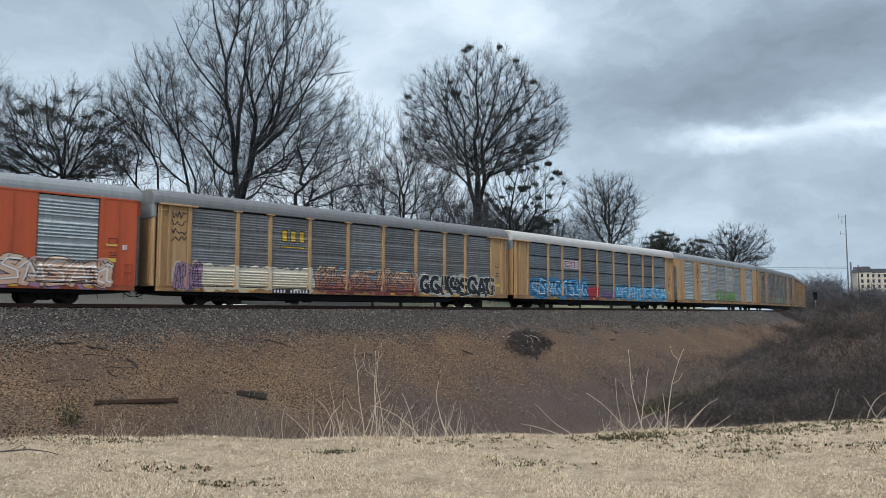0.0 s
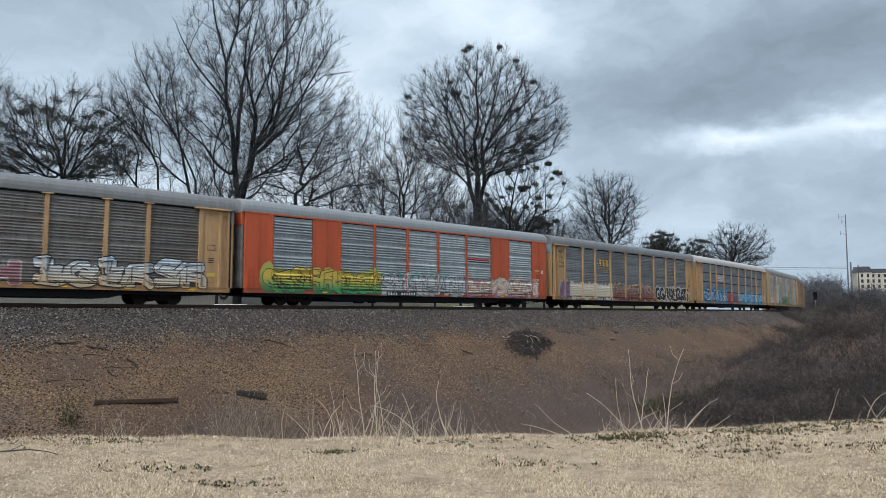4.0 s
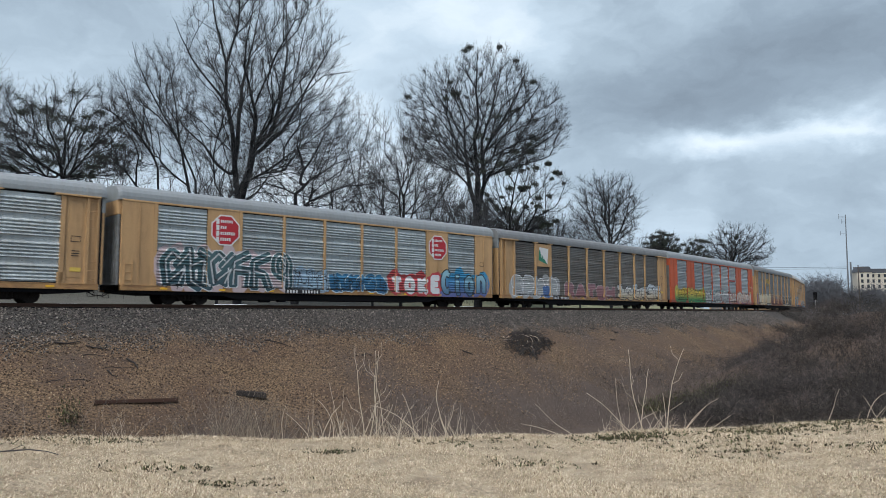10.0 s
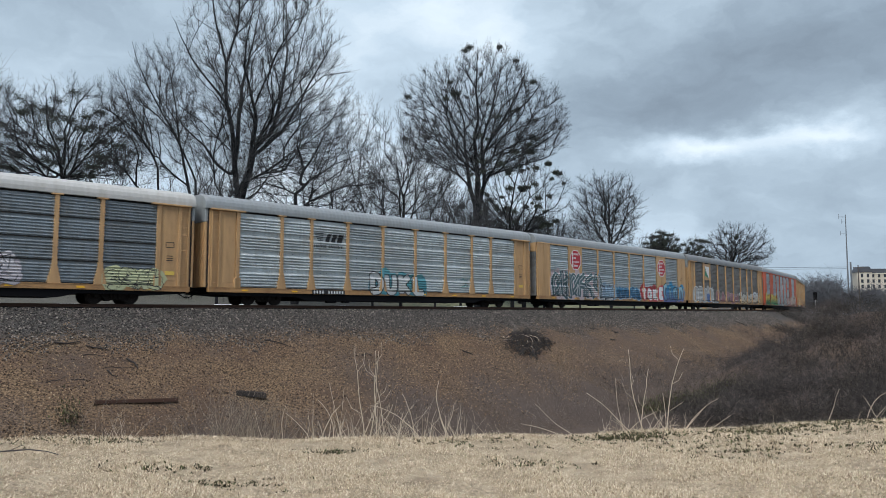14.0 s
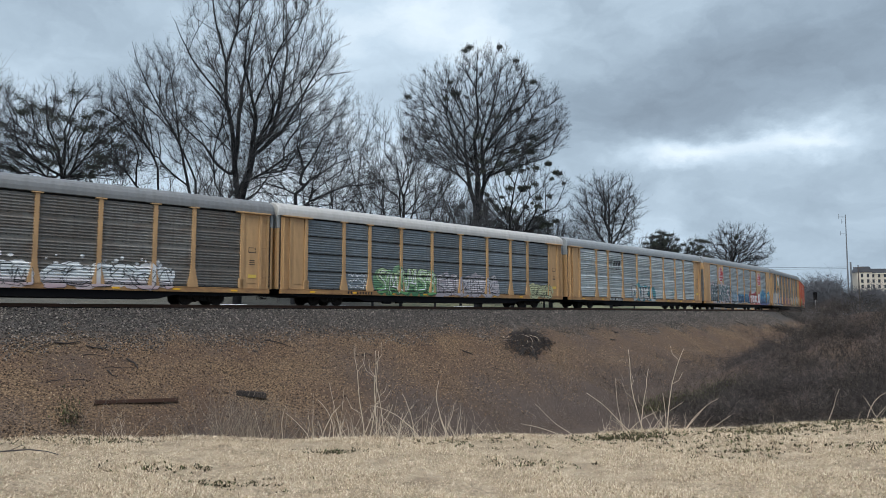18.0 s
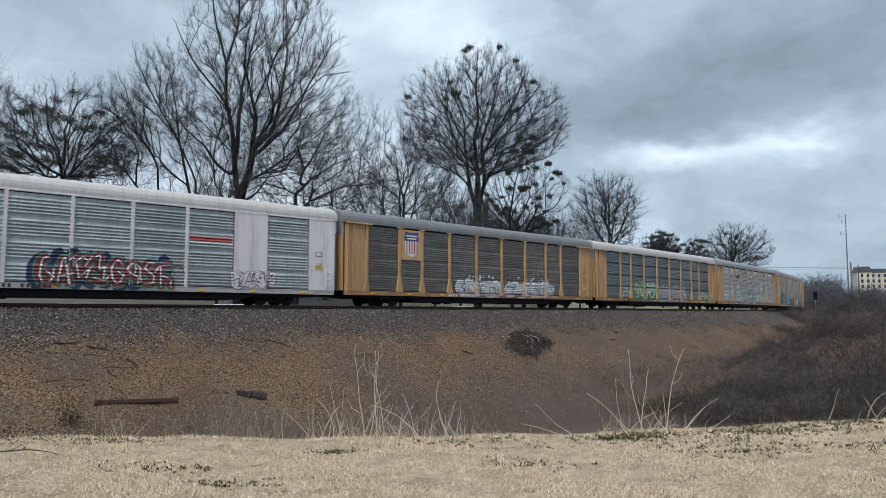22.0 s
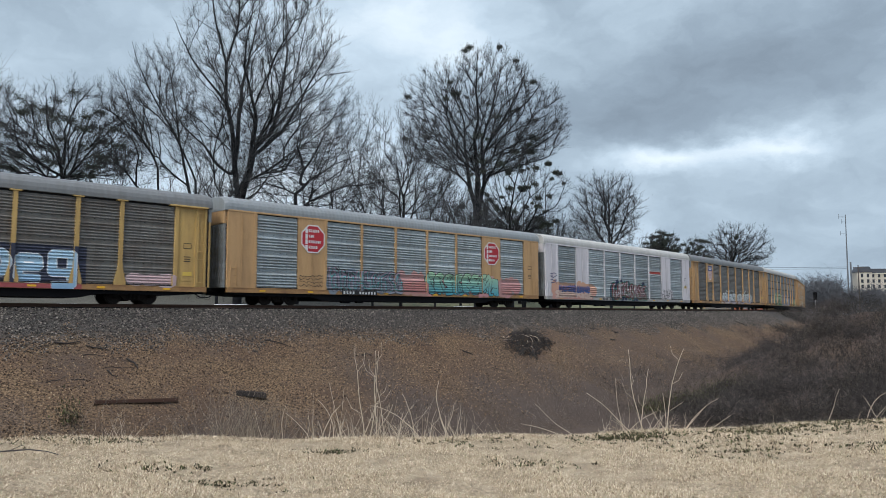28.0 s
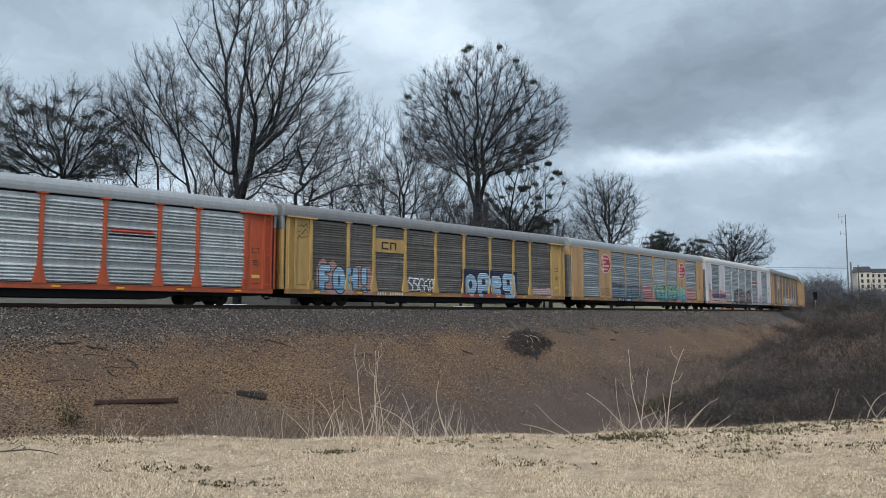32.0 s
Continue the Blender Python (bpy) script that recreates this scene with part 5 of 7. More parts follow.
    mural(*c, -11.5, -7.3, 0.72, 2.6, "FOH!", spray((0.20, 0.36, 0.50), (0.30, 0.46, 0.60)), P_BLACK, spray((0.40, 0.24, 0.22)), 0.17, 0.05, 46, label="pale blue letters with black rim")
    shapes(*c, "graffiti_background", [rect(1.2, 7.6, 0.95, 2.78)], spray((0.02, 0.025, 0.05)), 0.003)
    shapes(*c, "graffiti_background", [rect(1.3, 7.4, 0.70, 0.92)], spray((0.32, 0.07, 0.07)), 0.003)
    mural(*c, 1.5, 7.3, 0.85, 2.7, "opeg", spray((0.24, 0.40, 0.56), (0.34, 0.50, 0.62)), P_WHITE, None, 0.155, 0.025, 47, label="pale blue block letters on black")
    mural(*c, -4.1, -1.6, 0.95, 2.0, 4, P_WHITE, None, None, 0.045, 0.0, 48, label="thin white graffiti")
    mural(*c, 9.6, 12.0, 0.95, 1.6, 2, spray((0.50, 0.36, 0.36)), None, spray((0.50, 0.38, 0.38)), seed=49, label="pale pink patch")
    shapes(*c, "emblem_panel", [rect(-7.0, -4.45, 3.55, 4.45)], M_YELLOW2, 0.01, "yellow emblem panel", True)
    shapes(*c, "emblem_mark", [rect(-6.4, -5.85, 3.75, 3.85), rect(-6.4, -5.85, 4.15, 4.25), rect(-6.46, -6.34, 3.75, 4.25), rect(-5.72, -5.6, 3.75, 4.25), rect(-5.66, -5.3, 4.15, 4.25, 0.0), rect(-5.3, -5.18, 3.75, 4.25)], M_INK, 0.015, "black emblem", True)
    bars(*c, -6.9, -4.6, 0.72, 0.90, mark, M_CHALK)
    scribble(*c, -13.0, -12.3, 3.9, 5.0, 3, M_INK, 50, 0.02, "black pen scrawl")
    c = go(14)
    shapes(*c, "stripe", [rect(4.7, 6.9, 3.62, 3.82, -0.2)], spray((0.45, 0.06, 0.04)), 0.004, "red stripe emblem")
    shapes(*c, "stripe", [rect(4.55, 6.9, 3.45, 3.55)], M_INK, 0.004)
    # small notices and stencils on the end panels
    for k, q in SPECS.items():
        if k > 2:
            shapes(by[k], q, "stencil", [rect(12.45, 12.9, 3.0, 3.03), rect(12.45, 12.9, 3.27, 3.3), rect(12.45, 12.48, 3.0, 3.3), rect(12.87, 12.9, 3.0, 3.3)] + [rect(12.5, 12.85, 2.3 + 0.12 * i, 2.34 + 0.12 * i) for i in range(3)], M_INK, 0.004)
            if q["style"] == "post":
                shapes(by[k], q, "notice", [rect(12.45, 12.95, 1.55, 1.75)], spray((0.62, 0.44, 0.08)), 0.003, "small yellow notice")


decorate()


# ---------------------------------------------------------------- bare trees
def frustums(segs, sides):
    """Vertices and faces of open tapered tubes for an array of segments (p0, p1, r0, r1)."""
    a = np.asarray(segs, float)
    p0, p1, r0, r1 = a[:, 0:3], a[:, 3:6], a[:, 6], a[:, 7]
    d = p1 - p0
    d /= np.maximum(np.linalg.norm(d, axis=1, keepdims=True), 1e-6)
    ref = np.where(np.abs(d[:, 2:3]) < 0.9, np.array([[0, 0, 1.0]]), np.array([[1.0, 0, 0]]))
    u = np.cross(d, ref)
    u /= np.maximum(np.linalg.norm(u, axis=1, keepdims=True), 1e-6)
    w = np.cross(d, u)
    ang = np.arange(sides) * math.tau / sides
    ring = u[:, None, :] * np.cos(ang)[None, :, None] + w[:, None, :] * np.sin(ang)[None, :, None]
    v = np.concatenate([p0[:, None, :] + ring * r0[:, None, None], p1[:, None, :] + ring * r1[:, None, None]], 1)
    n = len(a)
    k = np.arange(sides)
    f = np.stack([k, (k + 1) % sides, sides + (k + 1) % sides, sides + k], 1)
    f = (f[None] + (np.arange(n) * 2 * sides)[:, None, None]).reshape(-1, 4)
    return v.reshape(-1, 3), f


def tubes_mesh(name, segs, mats, sides=4):
    v, f = frustums(segs, sides)
    return array_mesh(name, v, f, mats, True)


def bark_material():
    m = Nodes("dark_wet_bark")
    col = m.mix(m.noise(3.0, 5, 0.6, m.coords((1, 1, 0.3))), (0.0075, 0.008, 0.0095), (0.019, 0.020, 0.0225))
    m.bump(m.noise(22, 4, 0.6, m.coords((1, 1, 0.2))), 0.6, 0.03)
    return m.done(col, 0.9, 0, 0.2)


M_BARK = bark_material()
# slightly blue: haze over the crowns is put into the colour
M_TWIG = plain("hazed_grey_twigs", (0.034, 0.035, 0.038), 0.9)
M_MISTLE = plain("dark_green_mistletoe", (0.030, 0.036, 0.026), 0.85)


class Crown:
    """Grows a tree towards many aims that fill its crown: each aim is joined to the wood that reaches it on the shortest way from the foot, and the wood thickens with what it bears."""

    def __init__(self, seed, tip=0.0045, power=2.6):
        self.rs = np.random.RandomState(seed)
        self.tip, self.power = tip, power
        self.pos, self.dirs, self.up = np.zeros((160000, 3)), np.zeros((160000, 3)), np.full(160000, -1)
        self.n, self.ends, self.least, self.way = 0, [], np.zeros(160000), np.zeros(160000)

    def node(self, p, d, parent):
        i = self.n
        ln = max(np.linalg.norm(d), 1e-6)
        self.pos[i], self.dirs[i], self.up[i] = p, d / ln, parent
        if parent >= 0:
            self.way[i] = self.way[parent] + ln
        self.n += 1
        return i

    def reach(self, i, aim, step, wob):
        """A gently bent branch from node i to an aim; returns its last node."""
        p0, d0 = self.pos[i].copy(), self.dirs[i].copy()
        gap = aim - p0
        ln = np.linalg.norm(gap)
        k = max(2, int(ln / step))
        c = p0 + gap * 0.42 + d0 * ln * 0.10 - np.array([0, 0, 0.05 * ln])
        j = i
        for q in range(1, k + 1):
            t = q / k
            p = (1 - t) ** 2 * p0 + 2 * t * (1 - t) * c + t * t * aim
            if q < k:
                p = p + self.rs.normal(size=3) * wob * min(ln, 2.0)
            j = self.node(p, p - self.pos[j], j)
        return j

    def grow(self, aims, step=0.8, wob=0.03, lean=1.5, even=0.42):
        for aim in aims:
            d = aim[None] - self.pos[:self.n]
            r = np.linalg.norm(d, axis=1)
            cosang = (d * self.dirs[:self.n]).sum(1) / np.maximum(r, 1e-6)
            i = int(np.argmin(r * (1.0 + lean * (1 - cosang)) + even * self.way[:self.n] + 0.5 * np.maximum(self.pos[:self.n, 2] - aim[2], 0)))
            if r[i] > 0.15:
                self.ends.append(self.reach(i, aim, step, wob))

    def spray(self, centre, count, length):
        """Fine twigs at every branch end, turned outwards and up."""
        for e in self.ends:
            out = self.pos[e] - centre
            out = out / max(np.linalg.norm(out), 1e-6)
            for _ in range(count):
                j = e
                for _k in range(self.rs.randint(0, 4)):
                    j = max(self.up[j], 0)
                d = self.dirs[e] * 0.6 + out * 0.62 + np.array([0, 0, 0.36]) + self.rs.normal(size=3) * 0.46
                d /= np.linalg.norm(d)
                ln = length * self.rs.uniform(0.35, 1.25)
                for q in range(2):
                    d = d + self.rs.normal(size=3) * 0.26 + np.array([0, 0, 0.08])
                    d /= np.linalg.norm(d)
                    j = self.node(self.pos[j] + d * ln / 2, d * ln / 2, j)
                    if q == 0 and self.rs.rand() < 0.5:
                        side = d + self.rs.normal(size=3) * 0.55
                        side *= ln * 0.4 / np.linalg.norm(side)
                        self.node(self.pos[j] + side, side, j)

    def segments(self):
        n = self.n
        load = np.zeros(n)
        kids = np.bincount(self.up[1:n], minlength=n)
        load[kids == 0] = self.tip ** self.power
        for i in range(n - 1, 0, -1):
            load[self.up[i]] += load[i]
        rad = np.maximum(load ** (1 / self.power), self.least[:n])
        for i in range(n - 1, 0, -1):
            rad[self.up[i]] = max(rad[self.up[i]], rad[i])
        par = self.up[1:n]
        seg = np.concatenate([self.pos[par], self.pos[1:n], np.minimum(rad[par], rad[1:n] * 1.35)[:, None], rad[1:n, None]], 1)
        thick = seg[:, 7] > 0.024
        return seg[thick], seg[~thick]


def bare_tree(x, y, z, box, stems, aims, seed, label, shape=(1.0, 0.55), spray=(3, 1.1), mistletoe=0, clump=0.45, tip=0.0058, girth=0.2, fork=0.3, rim=0.40, name="bare_tree"):
    """box: crown from x0 to x1 and z0 to z1, in the world. stems: chains of points (x, z) for the main stems, relative to the foot."""
    g = Crown(seed, tip)
    rs = g.rs
    base = g.node(np.array([0, 0, -1.2]), np.array([0, 0, 1.0]), -1)
    foot_node = g.reach(base, np.array([0, 0, fork]), 0.9, 0.004)
    g.least[:g.n] = girth
    limb = girth * (0.70 if len(stems) > 2 else 0.85)
    for stem in stems:
        gap = np.hypot(g.pos[:g.n, 0] - stem[0][0], g.pos[:g.n, 2] - stem[0][1])
        near = int(np.argmin(gap))
        j = near if gap[near] < 0.7 and near > foot_node else foot_node
        depth = g.pos[j, 1]
        drift = rs.normal(0, 0.22)
        high = stem[-1][1]
        for sx, sz in stem:
            first = g.n
            depth += drift * (sz - g.pos[j, 2]) * 0.8
            j = g.reach(j, np.array([sx, depth, sz]), 0.9, 0.014)
            g.least[first:g.n] = limb * np.clip(1.25 - 1.15 * g.pos[first:g.n, 2] / high, 0.10, 1.0)
        g.ends.append(j)
    x0, x1, z0, z1 = box[0] - x, box[1] - x, box[2] - z, box[3] - z
    c = np.array([(x0 + x1) / 2, 0.0, z0 + (z1 - z0) * shape[1]])
    rx, rt, rb = (x1 - x0) / 2, z1 - c[2], c[2] - z0
    u = rs.normal(size=(aims, 3))
    u /= np.linalg.norm(u, axis=1, keepdims=True)
    k = rs.uniform(0.0, 1.0, aims) ** rim
    lump = 0.92 + 0.10 * np.sin(u[:, 0] * 6 + seed) * np.sin(u[:, 2] * 5 + seed * 1.7)
    p = u * (k * lump)[:, None]
    p = c + p * np.stack([np.full(aims, rx), np.full(aims, rx * 0.8), np.where(p[:, 2] > 0, rt, rb)], 1)
    rs.shuffle(p)
    for lo, hi, even in ((0, aims // 14, 0.38), (aims // 14, aims // 4, 0.26), (aims // 4, aims, 0.16)):
        q = p[lo:hi]
        q = q[np.argsort(np.linalg.norm(q - np.array([0, 0, min(z0, 5)]), axis=1))]
        g.grow(q, 0.8, 0.014, 1.5, even)
    g.spray(c, *spray)
    wood, twigs = g.segments()
    ob = new(name)
    ob.location = (x, y, z)
    tagged(ob, label, "tree", "bare trees behind the railway")
    part("trunk", tubes_mesh("trunk", wood, [M_BARK], 6), None, ob, "dark trunk and limbs")
    part("crown", tubes_mesh("crown", twigs, [M_TWIG], 3), None, ob, "fine leafless twigs")
    if mistletoe:
        pick = [g.pos[g.ends[i]] for i in rs.choice(len(g.ends), mistletoe)]
        leaf_clumps(ob, pick, seed, clump)
    return ob


def leaf_clumps(parent, centres, seed, size):
    """Loose balls of small dark leaves."""
    rs = np.random.RandomState(seed)
    n = 420
    c = np.repeat(np.array([q[:] for q in centres]), n, 0)
    rad = np.repeat(rs.uniform(0.35, 1.3, len(centres)) * size, n)
    d = rs.normal(size=(len(c), 3)) * np.array([1.35, 1.35, 0.6])
    d /= np.maximum(np.linalg.norm(d, axis=1, keepdims=True), 1.0)
    p = c + d * (rad * rs.uniform(0.1, 1.15, len(c)))[:, None]
    u, w = rs.normal(size=(len(c), 3)), rs.normal(size=(len(c), 3))
    u /= np.linalg.norm(u, axis=1, keepdims=True)
    w /= np.linalg.norm(w, axis=1, keepdims=True)
    a = 0.075
    v = np.stack([p - u * a, p + w * a * 0.6, p + u * a, p - w * a * 0.6], 1).reshape(-1, 3)
    f = np.arange(len(v)).reshape(-1, 4)
    part("leaf_clump", array_mesh("leaf_clump", v, f, [M_MISTLE]), None, parent, "dark green mistletoe clumps")


BACK_Z = 3.9
TALL = "tall leafless tree with dark bark and fine twigs"
bare_tree(-17.01, 62, BACK_Z, (-23.6, -6.7, 10.5, 34.5), [[(-0.4, 10.2), (-0.6, 13.1), (-1.2, 16.0), (-1.2, 19.0), (-2.1, 22.4), (-2.6, 26.4)], [(-0.4, 10.2), (-0.6, 13.8), (-0.8, 18.0), (-0.5, 21.9), (-0.2, 26.9)], [(0.5, 10.2), (0.7, 12.3), (1.9, 13.8), (2.5, 17.5), (2.7, 21.4), (2.3, 26.4)], [(0.7, 11.9), (2.1, 13.3), (4.4, 14.8), (7.3, 15.5)],
          [(0.7, 11.9), (3.0, 13.8), (5.1, 17.5), (7.2, 21.2)], [(-0.7, 9.7), (-3.2, 12.3), (-4.9, 13.8), (-6.1, 15.5)], [(0.5, 10.7), (1.3, 14.3), (0.5, 18.5), (1.5, 22.9)], [(1.9, 13.8), (4.4, 17.5), (6.3, 19.5), (8.6, 19.9)], [(-0.8, 15.0), (-2.6, 17.5), (-4.1, 19.5), (-5.4, 22.4)]],
          3000, 11, TALL, (1, 0.40), (9, 0.95), tip=0.0042, girth=0.38, fork=6.5, rim=0.42)
bare_tree(3.72, 80, BACK_Z, (-6.4, 15.0, 16.6, 32.0), [[(-0.8, 12.0), (-1.0, 14.3), (-1.3, 16.9), (-1.3, 19.5), (-1.9, 21.6), (-2.9, 24.2)], [(0.0, 12.6), (-0.1, 13.9), (-0.4, 16.5), (0.0, 18.6), (-0.3, 21.6), (-0.1, 25.1)], [(0.75, 12.2), (0.6, 14.3), (0.5, 16.9), (1.4, 19.5), (2.0, 22.1), (2.7, 25.1)],
          [(0.5, 15.2), (1.6, 17.3), (3.5, 19.7), (5.7, 21.6), (7.0, 23.4)], [(0.5, 15.4), (2.7, 17.5), (4.8, 18.6), (7.4, 19.9)], [(-1.0, 15.2), (-2.5, 17.8), (-4.0, 19.9), (-5.5, 21.0), (-7.2, 21.2)], [(-1.3, 17.6), (-2.9, 20.8), (-4.7, 23.4)], [(1.7, 17.6), (3.0, 19.6), (4.4, 22.1), (5.3, 24.7)]],
          3900, 23, "broad round-crowned leafless tree with mistletoe clumps", (1, 0.36), (10, 0.7), 34, 0.45, tip=0.0041, girth=0.52, fork=9.0, rim=0.30)
bare_tree(-34.77, 68, BACK_Z, (-45.0, -26.6, 13.2, 24.0), [[(-0.2, 10.7), (-0.7, 13.3), (-1.6, 15.1), (-1.9, 17.4), (-2.0, 19.0)], [(0.3, 10.7), (0.8, 13.3), (1.1, 15.6), (1.4, 17.4)], [(0.5, 10.9), (2.6, 13.3), (4.3, 15.1), (6.3, 15.9)], [(-0.5, 10.9), (-3.9, 13.3), (-4.2, 15.6), (-4.8, 17.8)], [(0.3, 10.4), (4.0, 11.8), (6.7, 11.4)], [(-0.1, 11.9), (-0.4, 15.1), (0.5, 17.8), (1.5, 19.1)], [(-0.8, 10.6), (-4.5, 12.2), (-7.2, 14.0)]],
          1700, 31, "wide leafless tree thick with dark mistletoe", (1, 0.4), (8, 0.8), 64, 1.25, tip=0.0046, girth=0.34, fork=7.5, rim=0.36)
bare_tree(-21.83, 66, BACK_Z, (-29.0, -22.0, 14.0, 27.6), [[(-1.7, 13.3), (-3.8, 16.9), (-5.5, 20.3), (-6.2, 22.6)], [(-1.7, 13.3), (-2.2, 16.2), (-2.9, 19.3), (-3.5, 22.0)], [(-0.3, 10.0), (-2.5, 14.6), (-4.8, 16.7), (-6.4, 17.3)]], 560, 43, "slender leafless tree leaning over the line", (1, 0.45), (8, 1.1), tip=0.0046, girth=0.24, fork=5)
bare_tree(-25.42, 67, BACK_Z, (-32.6, -26.6, 14.0, 24.6), [[(-0.8, 11.5), (-1.6, 13.1), (-3.3, 15.0), (-5.4, 16.8)], [(-1.6, 13.1), (-2.6, 15.4), (-4.1, 17.5), (-4.8, 19.6)], [(-1.2, 12.7), (-1.8, 15.4), (-2.4, 17.0)]], 440, 47, "slender leafless tree leaning over the line", (1, 0.45), (8, 1.1), tip=0.0046, girth=0.22, fork=5)
bare_tree(-11.45, 58, BACK_Z, (-16.6, -3.0, 9.5, 18.6), [[(-0.1, 7.4), (-1.6, 8.0), (-3.6, 8.8)], [(0.3, 7.8), (0.9, 8.6), (2.8, 10.0), (5.0, 11.0)], [(0.2, 8.3), (0.4, 9.4), (-0.2, 11.4), (0.1, 13.2)], [(1.0, 6.8), (3.7, 8.0), (6.8, 8.4), (9.0, 8.8)], [(0.4, 9.4), (1.5, 11.6), (2.1, 13.5)]], 480, 59, "low spreading leafless tree with crooked limbs", (1, 0.35), (6, 0.9), tip=0.005, girth=0.34, fork=5.5)
bare_tree(-4.06, 72, BACK_Z, (-9.0, 2.4, 10.5, 22.6), [[(0.2, 9), (-0.6, 13), (-2.6, 15.5)], [(0.1, 9), (1.6, 13.5), (2.6, 16.5)], [(0.3, 8), (1.8, 10.2), (4.2, 11.0)]], 640, 61, TALL, (1, 0.4), (6, 1.1))
bare_tree(6.82, 74, BACK_Z, (0.6, 13.6, 8.5, 19.6), [[(0.6, 7), (2.0, 10), (5.0, 12.5)], [(-0.2, 8), (0.6, 12), (1.8, 15)]], 620, 67, "leafless tree thick with dark mistletoe", (1, 0.45), (6, 0.8), 70, 0.36)
bare_tree(23.5, 105, BACK_Z, (17.5, 28.9, 10.5, 22.9), [[(0.1, 10), (0.3, 18)], [(-0.3, 8), (-3.0, 14)], [(0.4, 8), (3.0, 14)]], 900, 71, TALL, (1, 0.5), (7, 1.1), tip=0.0068)
bare_tree(52.0, 135, BACK_Z, (46.4, 60.0, 10.0, 19.3), [[(0.2, 8), (0.5, 14)], [(-0.5, 7), (-3.4, 12)], [(0.6, 7), (4.6, 11)]], 760, 73, TALL, (1, 0.4), (6, 1.2), 7, 0.35, tip=0.0085)
bare_tree(37.45, 128, BACK_Z, (33.9, 41.6, 11.5, 16.9), [[(0, 8), (0.3, 11)]], 320, 79, "dark dense round-topped tree", (1, 0.4), (4, 0.8), 85, 0.6, tip=0.012)
bare_tree(43.4, 130, BACK_Z, (41.0, 47.2, 10.5, 16.1), [[(0, 7), (0.4, 10)]], 260, 83, "dark dense round-topped tree", (1, 0.4), (4, 0.8), 45, 0.55, tip=0.012)
bare_tree(-39.5, 60, BACK_Z, (-45.5, -33.8, 12.0, 24.2), [[(0.5, 8), (2.0, 13)]], 420, 89, TALL, (1, 0.4), (5, 1.5))
SAPLING = "thin leafless young tree in the undergrowth"
for x, y, box, seed, aims in ((-11.2, 76, (-14.8, -5.2, 11.0, 26.0), 101, 420), (-0.75, 70, (-2.8, 3.0, 8.5, 18.9), 103, 260), (-6.2, 66, (-9.5, -3.0, 8.0, 17.6), 107, 260),
                              (-22.2, 72, (-27.6, -16.6, 9.0, 20.6), 109, 380), (12.1, 90, (7.8, 18.0, 8.0, 14.4), 113, 320), (-28.5, 64, (-33.0, -23.6, 8.0, 17.2), 127, 320),
                              (-17.5, 58, (-21.0, -13.0, 7.5, 13.2), 131, 260), (17.5, 96, (13.5, 23.0, 8.0, 15.0), 137, 300), (28.5, 112, (24.5, 34.0, 8.0, 14.0), 139, 280), (1.5, 64, (-2.0, 6.0, 7.5, 12.8), 149, 240)):
    bare_tree(x, y, BACK_Z, box, [[(0.2, (box[2] - BACK_Z) * 0.9)]], aims, seed, SAPLING, (1, 0.45), (4, 1.4), girth=0.12)


WOOD = "dark leafless tree in the wood behind the line"
for x, y, top, wide, seed in ((-8.6, 84, 17.5, 4.5, 201), (-2.9, 88, 18.0, 4.5, 203), (0.6, 92, 17.0, 4.0, 205), (5.8, 92, 16.5, 4.5, 207), (9.6, 94, 16.0, 4.5, 209), (12.6, 88, 14.0, 4.0, 211), (-15.5, 82, 17.0, 4.5, 213),
                              (3.2, 72, 13.0, 3.5, 221), (8.4, 78, 13.5, 3.5, 223)):
    h = top - BACK_Z
    bare_tree(x, y, BACK_Z, (x - wide, x + wide, 8.0, top), [[(0.5, h * 0.5), (-0.4, h * 0.75)], [(-0.6, h * 0.45), (-2.2, h * 0.7)], [(0.9, h * 0.4), (2.6, h * 0.66)]], 300, seed, WOOD, (1, 0.5), (6, 0.9), girth=0.26, fork=h * 0.25, rim=0.4, tip=0.0062)


# ---------------------------------------------------------------- foreground: turf, weeds, brush
def tinted(name, stops, rough=0.9, kind="Random Per Island"):
    """A material whose tone differs from piece to piece."""
    m = Nodes(name)
    g = m.node("NewGeometry").outputs["Random Per Island"]
    col = m.ramp(g, stops)
    col = m.mix(m.math("MULTIPLY", m.noise(0.9, 4, 0.6, m.coords()), 0.5), col, m.mix(1.0, col, (0.72, 0.66, 0.58), "MULTIPLY"))
    return m.done(col, rough, 0.0, 0.25)


M_STRAW = tinted("dormant_straw_grass", [(0.0, (0.15, 0.11, 0.07)), (0.2, (0.38, 0.295, 0.20)), (0.5, (0.66, 0.555, 0.405)), (0.88, (0.84, 0.745, 0.58)), (1.0, (0.34, 0.32, 0.17))])
M_STALK = tinted("bleached_dead_stalk", [(0.0, (0.36, 0.29, 0.21)), (0.5, (0.52, 0.44, 0.34)), (1.0, (0.62, 0.55, 0.45))])
M_BRUSH = tinted("grey_brown_brush", [(0.0, (0.024, 0.022, 0.022)), (0.45, (0.055, 0.049, 0.048)), (0.9, (0.11, 0.098, 0.094)), (1.0, (0.20, 0.175, 0.16))])
M_DRY = tinted("lit_dry_stems", [(0.0, (0.036, 0.032, 0.031)), (0.5, (0.082, 0.073, 0.070)), (0.88, (0.145, 0.128, 0.12)), (1.0, (0.30, 0.26, 0.22))])
M_TUFT = tinted("grey_dead_grass", [(0.0, (0.10, 0.08, 0.065)), (0.6, (0.24, 0.20, 0.16)), (1.0, (0.42, 0.36, 0.28))])
